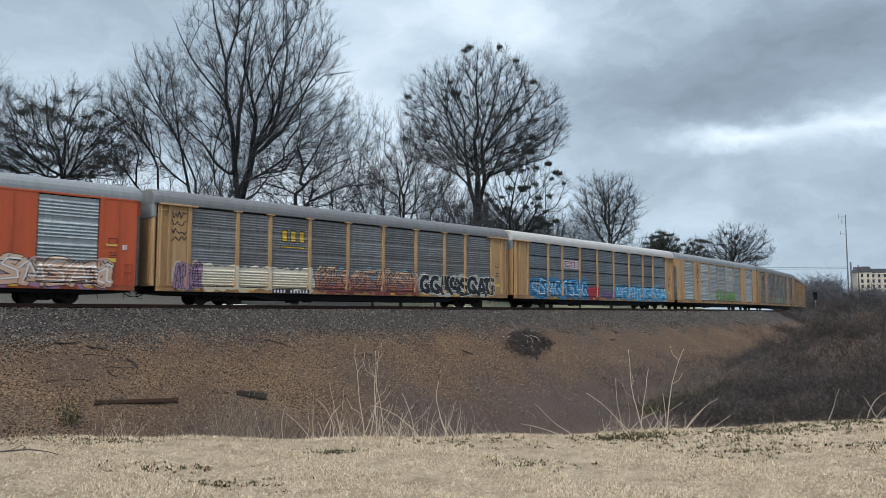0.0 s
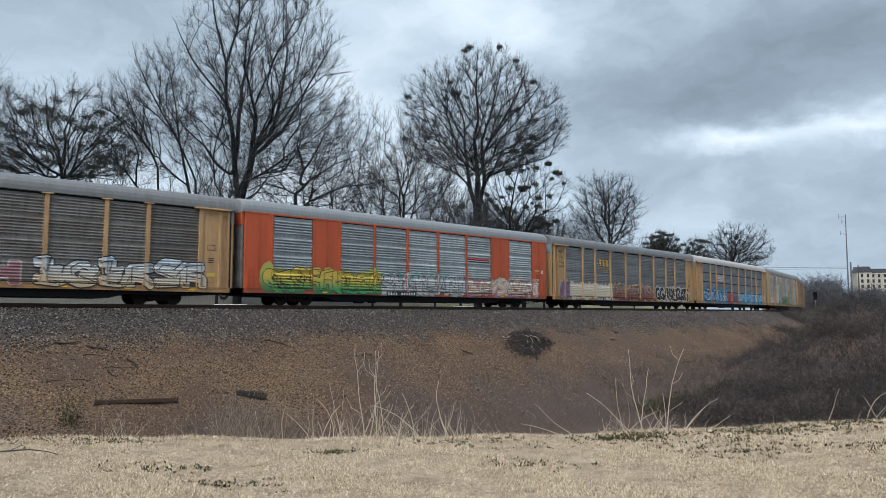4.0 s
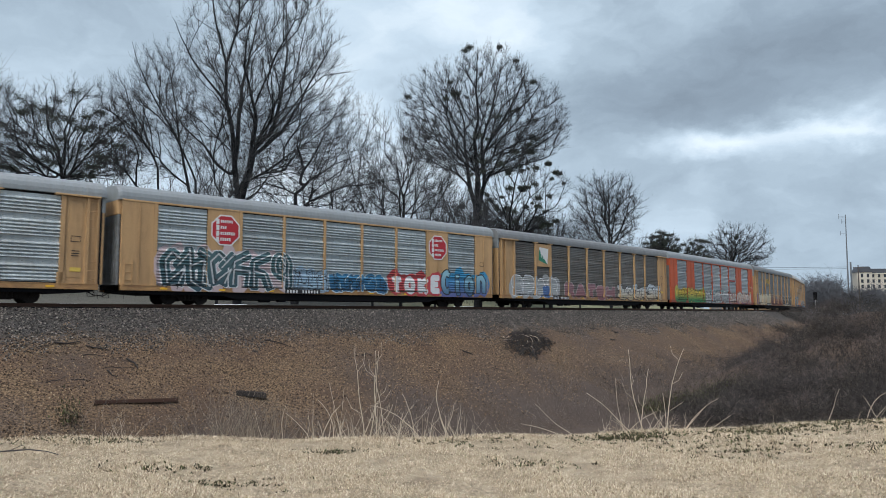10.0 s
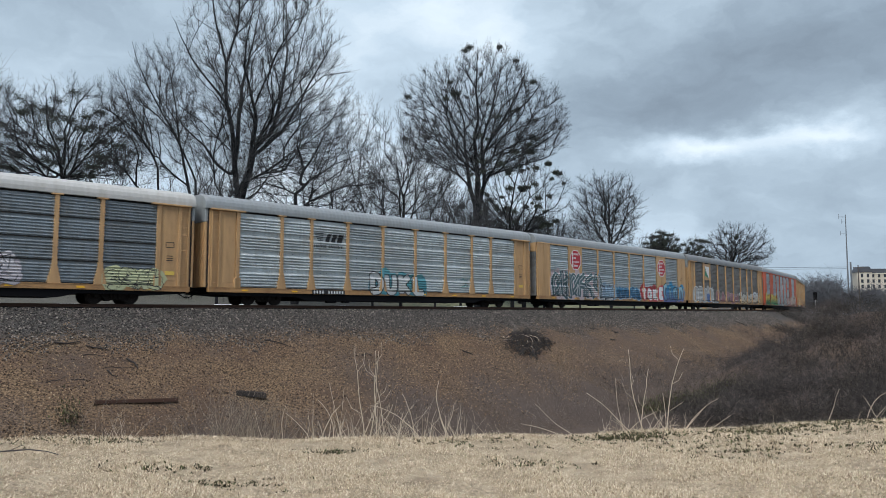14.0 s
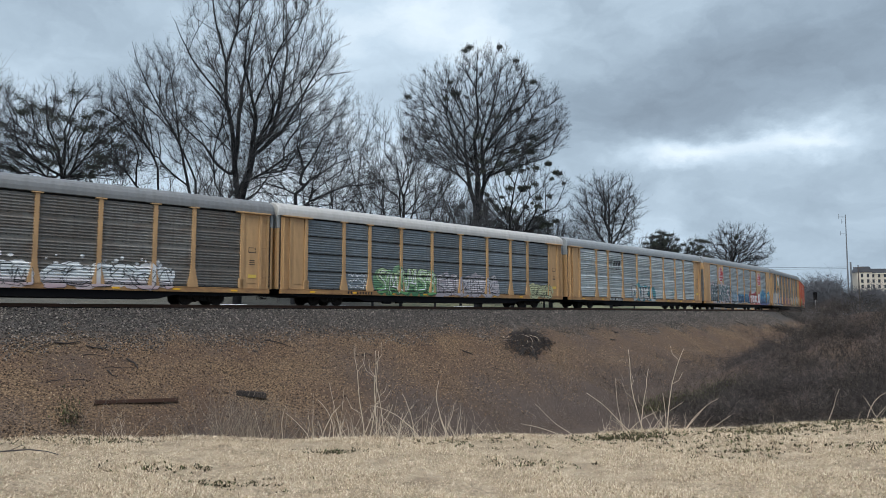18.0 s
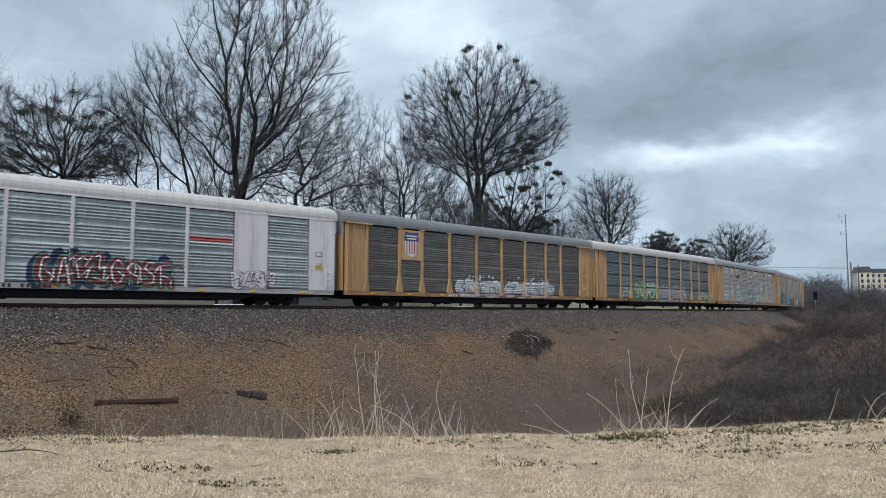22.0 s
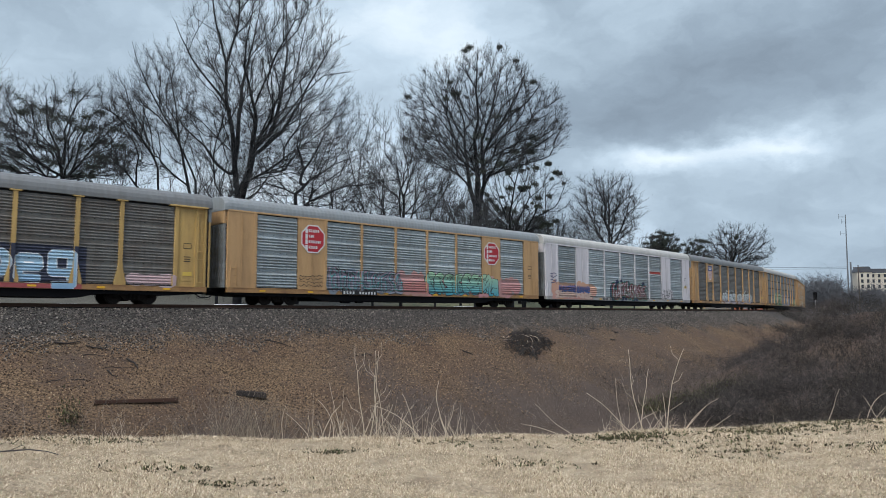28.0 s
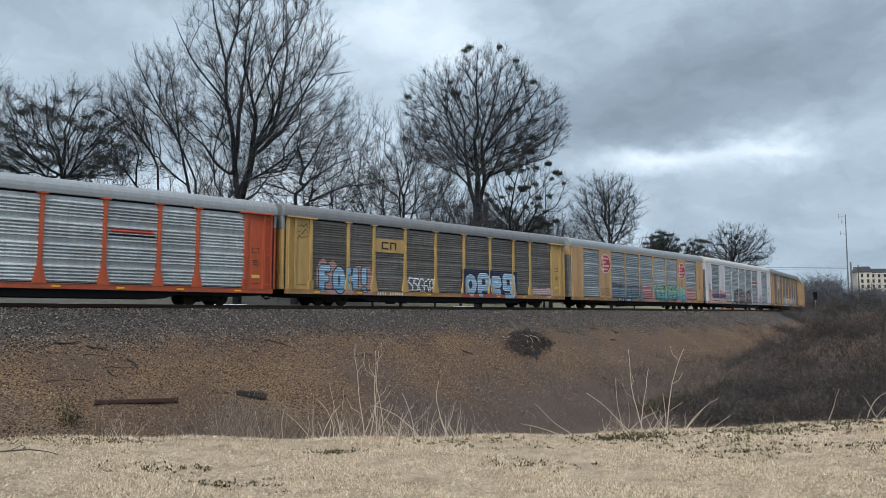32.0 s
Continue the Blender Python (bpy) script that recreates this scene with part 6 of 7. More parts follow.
M_SLOPE = tinted("dry_slope_stems", [(0.0, (0.05, 0.042, 0.038)), (0.5, (0.13, 0.108, 0.095)), (0.88, (0.24, 0.20, 0.17)), (1.0, (0.42, 0.36, 0.29))])
M_SHADE_BRUSH = tinted("shaded_brown_brush", [(0.0, (0.012, 0.011, 0.010)), (0.6, (0.032, 0.028, 0.024)), (0.9, (0.06, 0.055, 0.042)), (1.0, (0.14, 0.12, 0.10))])
M_STONE = tinted("ballast_stone", [(0.0, (0.020, 0.019, 0.018)), (0.5, (0.068, 0.062, 0.057)), (0.85, (0.15, 0.136, 0.122)), (1.0, (0.32, 0.285, 0.25))])
M_GRAVEL = tinted("brown_gravel", [(0.0, (0.015, 0.011, 0.008)), (0.35, (0.07, 0.046, 0.028)), (0.7, (0.27, 0.185, 0.11)), (0.95, (0.31, 0.225, 0.14)), (1.0, (0.40, 0.32, 0.22))])
M_WEED = tinted("dark_low_weed", [(0.0, (0.035, 0.026, 0.016)), (0.5, (0.06, 0.05, 0.026)), (0.8, (0.075, 0.085, 0.035)), (1.0, (0.12, 0.14, 0.06))])
M_DEADWOOD = plain("dark_dead_wood", (0.026, 0.021, 0.018), 0.9)


def blades(xy, length, width, lean, rs, lift=0.0):
    """Bent strips of two quads, one for each place."""
    n = len(xy)
    z = height(xy[:, 0], xy[:, 1]) + lift
    base = np.stack([xy[:, 0], xy[:, 1], z], 1)
    az = rs.uniform(0, math.tau, n)
    d = np.stack([np.cos(az), np.sin(az), np.zeros(n)], 1)
    side = np.stack([-np.sin(az + rs.normal(0, 0.8, n)), np.cos(az), np.zeros(n)], 1) * (width * rs.uniform(0.6, 1.3, n))[:, None]
    ln = length * rs.uniform(0.45, 1.25, n)
    th = np.clip(rs.normal(lean, 0.35, n), 0.05, 1.5)
    up = np.array([[0, 0, 1.0]])
    mid = base + (d * np.sin(th * 0.6)[:, None] + up * np.cos(th * 0.6)[:, None]) * (ln * 0.55)[:, None]
    tip = mid + (d * np.sin(th * 1.25)[:, None] + up * np.cos(th * 1.25)[:, None]) * (ln * 0.45)[:, None]
    v = np.stack([base - side, base + side, mid - side * 0.8, mid + side * 0.8, tip - side * 0.1, tip + side * 0.1], 1).reshape(-1, 3)
    k = np.arange(n)[:, None] * 6
    f = np.concatenate([k + np.array([[0, 1, 3, 2]]), k + np.array([[2, 3, 5, 4]])], 0)
    return v, f


def turf():
    rs = np.random.RandomState(5)
    n = 400000
    y = 5.6 + (11.9 - 5.6) * rs.uniform(0, 1, n)
    x = rs.uniform(-1, 1, n) * (y * 0.62 + 0.5)
    patch = np.sin(x * 2.3 + 1.7 * np.sin(y * 1.9)) * np.sin(y * 3.1 + x * 0.8) + 0.6 * np.sin(x * 7.1 + y * 2.2) * np.sin(y * 6.3 - x)
    keep = rs.uniform(-1.6, 1.0, n) < patch * 0.45 + 0.35
    xy = np.stack([x, y], 1)[keep]
    tall = 0.026 + 0.014 * (patch[keep] > 0.2) + 0.026 * (xy[:, 1] > 10.1)
    v, f = blades(xy, tall, 0.0027, 1.05, rs)
    ob = new("grass", array_mesh("grass", v, f, [M_STRAW]))
    tagged(ob, "dry straw-coloured dormant lawn grass on the bank", "grass", kind="stuff")


turf()


def low_weeds():
    """Dark creeping weeds among the dry grass, thickest along the crest."""
    rs = np.random.RandomState(8)
    spots = []
    for cx, cy, r, k in ((-1.33, 9.3, 0.16, 60), (2.58, 10.0, 0.35, 170), (2.1, 9.9, 0.25, 60), (5.4, 10.3, 0.9, 520), (4.2, 10.1, 0.5, 170), (6.2, 9.6, 0.5, 120), (-4.3, 9.8, 0.3, 60), (-3.0, 8.2, 0.3, 40),
                         (1.0, 8.4, 0.3, 40), (3.4, 8.6, 0.4, 60), (5.0, 8.5, 0.5, 70), (-2.0, 7.4, 0.3, 40), (0.3, 10.0, 0.6, 70), (-5.2, 10.1, 0.5, 60), (3.2, 9.3, 0.5, 80)):
        p = rs.normal(size=(k, 2)) * r
        p[:, 1] *= 0.5
        spots.append(p + np.array([[cx, cy]]))
    spots = np.concatenate(spots)
    spots = np.repeat(spots, 5, 0) + rs.normal(size=(len(spots) * 5, 2)) * 0.02
    v, f = blades(spots, 0.04, 0.0065, 1.0, rs, 0.012)
    tagged(new("low_weeds", array_mesh("low_weeds", v, f, [M_WEED])), "patches of dark low creeping weeds in the grass", "weeds", kind="stuff")


low_weeds()


def stalk(x, y, tall, lean, bend, seed, r=0.006, twigs=1):
    """A dead weed stem: a leaning, bent stem with a few side twigs."""
    q = random.Random(seed)
    z = float(height(x, y))
    ob = new("dead_weed")
    ob.location = (x, y, z)
    tagged(ob, "tall bleached dead weed stalk on the bank edge", "weed", "dead weed stalks along the bank")
    pts, p, a = [], Vector((0, 0, -0.05)), lean
    n = 7
    for i in range(n + 1):
        pts.append(p.copy())
        p = p + Vector((math.sin(a), q.uniform(-0.12, 0.12), math.cos(a))) * (tall / n)
        a += bend / n + q.gauss(0, 0.09)
    part("stem", Soup().tube(pts, [r * (1 - 0.6 * i / n) for i in range(n + 1)], 5), M_STALK, ob, "", True)
    for i in range(twigs):
        k = q.randrange(2, n)
        sgn = q.choice((-1, 1))
        a2 = lean + sgn * q.uniform(0.5, 1.1)
        ln = tall * q.uniform(0.12, 0.25)
        b = pts[k]
        part("side_twig", Soup().tube([b, b + Vector((math.sin(a2), 0.1, math.cos(a2))) * ln * 0.5, b + Vector((math.sin(a2 - sgn * 0.3), 0.1, math.cos(a2 - sgn * 0.3))) * ln], [r * 0.5, r * 0.4, r * 0.25], 4), M_STALK, ob, "", True)


# place along the crest, height, lean and bend of each dead weed
WEEDS = [(-1.38, 0.78, -0.24, 0.12), (-1.03, 1.22, 0.15, 0.06), (-1.08, 1.28, -0.04, 0.0), (-0.89, 1.20, -0.14, 0.06), (-0.81, 0.86, -0.02, 0.0), (-0.27, 0.84, -0.55, -0.45), (0.13, 0.82, -0.5, 0.75), (-1.78, 0.64, -0.12, -0.1), (-1.77, 0.5, -0.6, -0.3),
         (-0.35, 0.66, -0.27, 0.0), (-0.5, 0.45, -0.8, 0.1), (0.10, 0.55, -0.45, 0.1), (2.78, 1.12, -0.25, 0.12), (2.76, 0.86, 0.03, -0.02), (3.06, 1.12, 0.1, 0.08), (2.52, 0.72, -0.25, 0.1), (2.66, 0.82, -0.75, -0.1)]
WEEDS2 = [(3.28, 0.62, 0.55, 0.9), (3.30, 0.42, 0.6, 0.2), (5.32, 0.52, 0.35, 0.1), (5.80, 0.75, 0.2, 1.6), (6.1, 0.4, -0.7, -0.2), (5.95, 0.3, 0.6, 0.2), (3.55, 0.4, 1.0, 0.4), (1.7, 0.6, -0.9, -0.2), (1.95, 0.75, -1.05, -0.15),
          (-2.4, 0.42, -0.6, 0.3), (-2.2, 0.5, -0.2, 0.3), (-1.95, 0.45, 0.4, -0.2)]
for i, (wx, tall, lean, bend) in enumerate(WEEDS + WEEDS2):
    stalk(wx, 10.55 + 0.1 * math.sin(i * 2.1), tall + 0.08, lean, bend, 300 + i, 0.0075 if tall > 0.8 else 0.0055, 2 if tall > 0.85 else 0)


_w = random.Random(77)
for i in range(30):
    stalk(_w.uniform(-1.7, 0.45) if i < 24 else _w.uniform(2.3, 3.4), 10.5 + _w.uniform(-0.05, 0.3), _w.uniform(0.28, 0.72), _w.gauss(0.0, 0.42), _w.gauss(0, 0.4), 400 + i, _w.uniform(0.004, 0.0075), i % 2)


def stubble():
    """Short broken stems and dry grass tufts behind the crest."""
    rs = np.random.RandomState(12)
    segs = []
    for x0, x1, k, ln in ((-1.9, 0.6, 70, 0.45), (2.0, 3.7, 34, 0.34), (-6.6, 6.6, 120, 0.25), (-0.9, 0.5, 35, 0.55), (-1.5, 0.4, 40, 0.6), (2.4, 3.2, 12, 0.5), (-4.8, -4.4, 30, 0.5)):
        for _ in range(k):
            x, y = rs.uniform(x0, x1), rs.uniform(10.3, 11.1)
            p = np.array([x, y, float(height(x, y)) - 0.03])
            a, az = rs.normal(0, 0.55), rs.uniform(-0.4, 0.4)
            r, l = rs.uniform(0.0016, 0.0042), ln * rs.uniform(0.3, 1.25)
            for q in range(3):
                d = np.array([math.sin(a), az, math.cos(a)]) * l / 3
                segs.append((*p, *(p + d), r * (1 - q * 0.25), r * (0.75 - q * 0.22)))
                p, a = p + d, a + rs.normal(0, 0.2)
    tuft = []
    for _ in range(330):
        x, y = rs.normal(-2.75, 0.33), rs.uniform(10.3, 11.0)
        p = np.array([x, y, float(height(x, y)) - 0.03])
        a, r, l = rs.normal(0.05, 0.3) + (x + 2.75) * 0.4, rs.uniform(0.0012, 0.003), rs.uniform(0.25, 0.85)
        for q in range(3):
            d = np.array([math.sin(a), rs.normal(0, 0.1), math.cos(a)]) * l / 3
            tuft.append((*p, *(p + d), r * (1 - q * 0.25), r * (0.75 - q * 0.22)))
            p, a = p + d, a + rs.normal(0, 0.25)
    tagged(new("dry_grass_tuft", tubes_mesh("dry_grass_tuft", tuft, [M_TUFT], 4)), "tuft of tall grey dead grass on the bank edge", "grass", kind="stuff")
    tagged(new("dry_stubble", tubes_mesh("dry_stubble", segs, [M_STALK], 4)), "short broken pale stems along the bank edge", "weeds", kind="stuff")


stubble()


def canes(name, starts, length, radius, rs, material, label, arch=1.1, steps=6, kids=2):
    """Thin arching stems with side shoots, grown all at once."""
    n = len(starts)
    p = np.stack([starts[:, 0], starts[:, 1], height(starts[:, 0], starts[:, 1]) - 0.05], 1)
    az = rs.uniform(0, math.tau, n)
    th = np.abs(rs.normal(0.25, 0.35, n))
    ln, rad = length * rs.uniform(0.4, 1.3, n), radius * rs.uniform(0.6, 1.3, n)
    out = []
    for level in range(kids + 1):
        m = len(p)
        gather = []
        for q in range(steps):
            d = np.stack([np.cos(az) * np.sin(th), np.sin(az) * np.sin(th), np.cos(th)], 1)
            e = p + d * (ln / steps)[:, None]
            out.append(np.concatenate([p, e, (rad * (1 - 0.7 * q / steps))[:, None], (rad * (1 - 0.7 * (q + 1) / steps))[:, None]], 1))
            p, th, az = e, th + arch / steps + rs.normal(0, 0.16, m), az + rs.normal(0, 0.22, m)
            if q in (1, 3):
                gather.append((e, az + rs.uniform(-1.6, 1.6, m), th + rs.normal(-0.1, 0.5, m), ln * rs.uniform(0.3, 0.6, m), rad * 0.6))
        p, az, th, ln, rad = [np.concatenate([g[i] for g in gather]) for i in range(5)]
        steps = 4
    segs = np.concatenate(out)
    return tagged(new(name, tubes_mesh(name, segs, [material], 3)), label, "brush", kind="stuff")


def heaps(name, clumps, stems, material, label, seed, radius=0.008):
    """Domed heaps of tangled thin shoots: long arching canes that carry many short twigs."""
    rs = np.random.RandomState(seed)
    segs = []
    for cx, cy, r, h in clumps:
        n = int(stems * r * r)
        a, q = rs.uniform(0, math.tau, n), np.sqrt(rs.uniform(0, 1, n))
        x, y = cx + np.cos(a) * q * r, cy + np.sin(a) * q * r
        dome = h * np.sqrt(np.maximum(1 - q * q, 0.0)) * rs.uniform(0.35, 1.06, n)
        p = np.stack([x, y, height(x, y) + dome], 1)
        az, th = a + rs.normal(0, 0.9, n), np.clip(0.35 + 1.2 * q + rs.normal(0, 0.5, n), -0.3, 2.4)
        for k in range(3):
            d = np.stack([np.cos(az) * np.sin(th), np.sin(az) * np.sin(th), np.cos(th)], 1)
            ln = rs.uniform(0.12, 0.34, n)
            e = p + d * ln[:, None]
            w = radius * rs.uniform(0.5, 1.3, n) * (1 - 0.25 * k)
            segs.append(np.concatenate([p, e, w[:, None], w[:, None] * 0.75], 1))
            p, az, th = e, az + rs.normal(0, 0.7, n), th + rs.normal(0.25, 0.45, n)
    return tagged(new(name, tubes_mesh(name, np.concatenate(segs), [material], 3)), label, "brush", kind="stuff")


def brush():
    rs = np.random.RandomState(21)
    pts = []
    # bramble mass on the mound and along the bottom of the embankment
    for cx, cy, sx, sy, k in ((34, 49, 9, 9, 1500), (25, 43, 6, 8, 900), (19, 27, 4.5, 4.0, 450), (30, 57, 8, 7, 600), (44, 62, 9, 9, 500), (16.5, 44, 3.5, 7, 350), (52, 80, 10, 8, 300)):
        pts.append(rs.normal(size=(k, 2)) * np.array([[sx, sy]]) * 0.62 + np.array([[cx, cy]]))
    pts = np.concatenate(pts)
    lump = np.sin(pts[:, 0] * 1.15 + 1.4 * np.sin(pts[:, 1] * 0.6)) * np.sin(pts[:, 1] * 0.8 + 0.7)
    far = (off_track(pts[:, 0], pts[:, 1]) > 5.5) & (pts[:, 1] > 16)
    canes("bramble_thicket", pts[far & (rs.uniform(-1.1, 0.5, len(pts)) < lump)], 1.7, 0.007, rs, M_BRUSH, "tangled grey-brown leafless bramble thicket beside the embankment", 1.25)
    clumps = []
    for _ in range(185):
        u, v = rs.uniform(0, 1, 2)
        x = (11.5 * (1 - u) + 20.5 * u) * (1 - v) + (27.5 * (1 - u) + 34.0 * u) * v
        y = (40.5 * (1 - u) + 33.5 * u) * (1 - v) + (56.5 * (1 - u) + 46.5 * u) * v
        clumps.append((x, y, rs.uniform(0.6, 1.7), rs.uniform(0.5, 1.5) + 0.5 * (v > 0.85)))
    for _ in range(70):
        a, b = rs.uniform(38, 100), rs.uniform(7.5, 19)
        if a > 41 + (15 - b) * 4.3 + rs.uniform(-7, 3):
            clumps.append((*beside(a, b), rs.uniform(0.8, 1.8), rs.uniform(0.5, 1.3)))
    for _ in range(46):
        a = rs.uniform(96, 150)
        clumps.append((*beside(a, rs.uniform(3.2, 8.5)), rs.uniform(0.9, 2.0), 0.5 + (a - 96) * 0.045 + rs.uniform(0, 0.9)))
    rs.shuffle(clumps)
    n = len(clumps)
    clumps = [tuple(q) for q in clumps]
    # dark, middle and pale copies put shaded gaps and lit heaps into colour
    heaps("dark_bramble_heaps", clumps[:n // 3], 130, M_SHADE_BRUSH, "heaps of tangled bramble shoots in a dark brown shaded copy of the brush colour", 24)
    heaps("bramble_heaps", clumps[n // 3:n * 2 // 3], 130, M_BRUSH, "domed grey-brown heaps of tangled bramble shoots", 22)
    heaps("pale_bramble_heaps", clumps[n * 2 // 3:] + [(18.5, 43.0, 1.9, 1.3), (20.3, 42.3, 1.8, 1.4), (17.2, 43.6, 1.4, 1.0), (21.8, 42.8, 1.6, 1.2)], 130, M_DRY, "heaps of dry bramble shoots in a paler lilac-grey lit copy of the brush colour", 23)
    loose = [(*beside(rs.uniform(26, 56), rs.uniform(10.5, 17)), rs.uniform(0.5, 1.3), rs.uniform(0.25, 0.75)) for _ in range(60)]
    heaps("loose_brush", loose, 60, M_BRUSH, "thin low grey-brown brush beside the bramble", 25)
    # thin dry brush low on the slope
    s_, d_ = rs.uniform(-26, 40, 2600), 8.2 + 7.3 * rs.uniform(0, 1, 2600) ** 0.55
    low = np.array([beside(a, b) for a, b in zip(s_, d_)])
    lump = np.sin(s_ * 0.55 + 0.8) + np.sin(s_ * 0.21 + 2.0) + (d_ - 11.5) * 0.6
    low = low[lump > -0.2]
    canes("dry_slope_brush", low, 1.15, 0.0075, rs, M_SLOPE, "thin dry grey brush at the foot of the embankment", 1.0, 5, 2)


brush()


def evergreen_leaves():
    """Dark green honeysuckle on the lower slope."""
    rs = np.random.RandomState(33)
    for cx, cy, r in ((14.2, 45.5, 1.4), (16.0, 45.2, 1.4), (12.4, 44.6, 1.0), (-13.6, 27.6, 0.35), (17.5, 47.0, 1.3)):
        n = int(900 * r)
        p = rs.normal(size=(n, 2)) * r * 0.6 + np.array([[cx, cy]])
        v, f = blades(p, 0.16, 0.018, 0.9, rs, 0.15)
        v[:, 2] += np.repeat(np.abs(rs.normal(0, 0.35, n)), 6)
        tagged(new("honeysuckle", array_mesh("honeysuckle", v, f, [M_WEED])), "dark green leafy creeper on the ditch slope", "creeper", "creepers on the slope", kind="stuff")


evergreen_leaves()


def stones(name, count, s0, s1, d0, d1, size, material, label, seed, power=1.0):
    rs = np.random.RandomState(seed)
    s_, d_ = rs.uniform(s0, s1, count), d0 + (d1 - d0) * rs.uniform(0, 1, count) ** power
    h = np.interp(s_, TRACK_S, TRACK_H)
    px = np.interp(s_, TRACK_S, TRACK_X) + d_ * np.sin(h)
    py = np.interp(s_, TRACK_S, TRACK_Y) - d_ * np.cos(h)
    edge = 0.9 * np.sin(s_ * 0.9 + 2.0 * np.sin(s_ * 0.23)) + 0.5 * np.sin(s_ * 2.7 + 1.0) + rs.normal(0, 0.5, count)
    tidy = ((d_ > d0 + 1.2 + edge * 0.6) & (d_ < d1 - 1.5 + edge)) if d0 > 3 else (d_ < d1 - 1.0 + edge * 0.7)
    if d0 > 3:
        tidy &= rs.uniform(0, 1, count) > 0.85 * smoothstep(14, 46, s_)
    px, py, count = px[tidy], py[tidy], int(tidy.sum())
    c = np.stack([px, py, height(px, py)], 1)
    ax = rs.normal(size=(count, 3, 3))
    q, _ = np.linalg.qr(ax)
    sc = size * rs.uniform(0.5, 1.5, (count, 3))
    dirs = np.concatenate([q * sc[:, :, None], -q * sc[:, :, None]], 1) * rs.uniform(0.75, 1.2, (count, 6, 1))
    v = (c[:, None, :] + dirs + np.array([0, 0, size * 0.25])).reshape(-1, 3)
    k = np.arange(count)[:, None, None] * 6
    f = (np.array([[0, 1, 2], [1, 3, 2], [3, 4, 2], [4, 0, 2], [1, 0, 5], [3, 1, 5], [4, 3, 5], [0, 4, 5]])[None] + k).reshape(-1, 3)
    tagged(new(name, array_mesh(name, v, f, [material])), label, "stones", kind="stuff")


stones("ballast", 62000, -28, 88, 1.7, 6.6, 0.046, M_STONE, "grey crushed stone ballast of the railway", 51)
stones("gravel", 54000, -24, 62, 3.6, 14.0, 0.036, M_GRAVEL, "loose brown gravel on the embankment slope", 52, 1.3)

# ---------------------------------------------------------------- things on the slope
def stick(x, y, length, turn, seed, r=0.02, curl=0.3):
    q = random.Random(seed)
    pts, a = [], turn
    px, py = x, y
    for i in range(6):
        pts.append((px - x, py - y, float(height(px, py)) - float(height(x, y)) + r * 1.5 + q.uniform(0, 0.04)))
        px, py = px + math.cos(a) * length / 5, py + math.sin(a) * length / 5
        a += q.gauss(0, curl)
    ob = part("fallen_stick", Soup().tube(pts, [r * (1 - 0.12 * i) for i in range(6)], 6), M_DEADWOOD, None, "", True)
    ob.location = (x, y, float(height(x, y)))
    tagged(ob, "dark fallen stick lying on the gravel slope", "stick", "sticks on the embankment")


for i in range(34):
    _q = random.Random(700 + i)
    _s, _d = _q.uniform(-18, 40), _q.choice((4.2, 4.8, 5.3, 6.4, 7.5, 8.6, 9.8))
    _x, _y = beside(_s, _d + _q.uniform(-0.5, 0.5))
    stick(_x, _y, _q.uniform(0.4, 1.7), H0 + _q.gauss(0, 0.5), 800 + i, _q.uniform(0.012, 0.032))


for i, (_x, _y, _l, _t, _r) in enumerate(((-16.7, 32.4, 1.9, 0.10, 0.045), (-15.6, 33.0, 1.3, -0.20, 0.040), (-13.8, 33.0, 1.5, -0.50, 0.050), (-9.2, 38.9, 2.4, 0.15, 0.040), (22.1, 71.9, 1.6, -0.50, 0.050), (13.9, 61.1, 1.2, 0.40, 0.050), (13.1, 59.0, 1.0, -0.30, 0.050), (1.2, 46.2, 1.0, -0.60, 0.050), (-4.4, 41.0, 1.0, 0.50, 0.045), (32.7, 84.4, 2.2, -0.35, 0.050), (-14.1, 31.8, 0.9, -0.60, 0.040), (11.7, 59.8, 1.4, 0.10, 0.050))):
    stick(_x, _y, _l * 0.65, _t + 0.3, 900 + i, _r, 0.35)


def rail_offcut():
    """A short length of rusty rail lying on its side."""
    x0, y0, x1, y1 = -13.35, 29.1, -10.95, 31.3
    prof = [(-0.07, 0), (0.07, 0), (0.07, 0.015), (0.014, 0.035), (0.014, 0.12), (0.036, 0.135), (0.036, 0.17), (-0.036, 0.17), (-0.036, 0.135), (-0.014, 0.12), (-0.014, 0.035), (-0.07, 0.015)]
    ln = math.hypot(x1 - x0, y1 - y0)
    so = Soup().prism(prof, lambda q, e: ((e - 0.5) * ln, q[1] - 0.08, q[0] + 0.07))
    ob = part("rail_offcut", so, M_RUST)
    za, zb = float(height(x0, y0)), float(height(x1, y1))
    ob.matrix_world = Matrix.Translation(((x0 + x1) / 2, (y0 + y1) / 2, (za + zb) / 2 + 0.05)) @ Matrix.Rotation(math.atan2(y1 - y0, x1 - x0), 4, "Z") @ Matrix.Rotation(-math.atan2(zb - za, ln), 4, "Y")
    tagged(ob, "short length of rusty discarded rail on the slope", "rail")


rail_offcut()


def old_tie():
    """A rotten sleeper stub, split along its top."""
    so = Soup().box(-0.65, 0.65, -0.13, 0.13, -0.05, 0.17, 0.02).box(-0.6, 0.2, -0.08, -0.05, 0.15, 0.2, 0.01).box(-0.2, 0.55, 0.03, 0.07, 0.15, 0.195, 0.01)
    ob = part("old_sleeper", so, M_DEADWOOD)
    ob.matrix_world = Matrix.Translation((-8.5, 33.6, float(height(-8.5, 33.6)) + 0.08)) @ Matrix.Rotation(0.35, 4, "Z") @ Matrix.Rotation(0.12, 4, "Y")
    tagged(ob, "rotten dark timber sleeper stub lying on the slope", "sleeper")


old_tie()


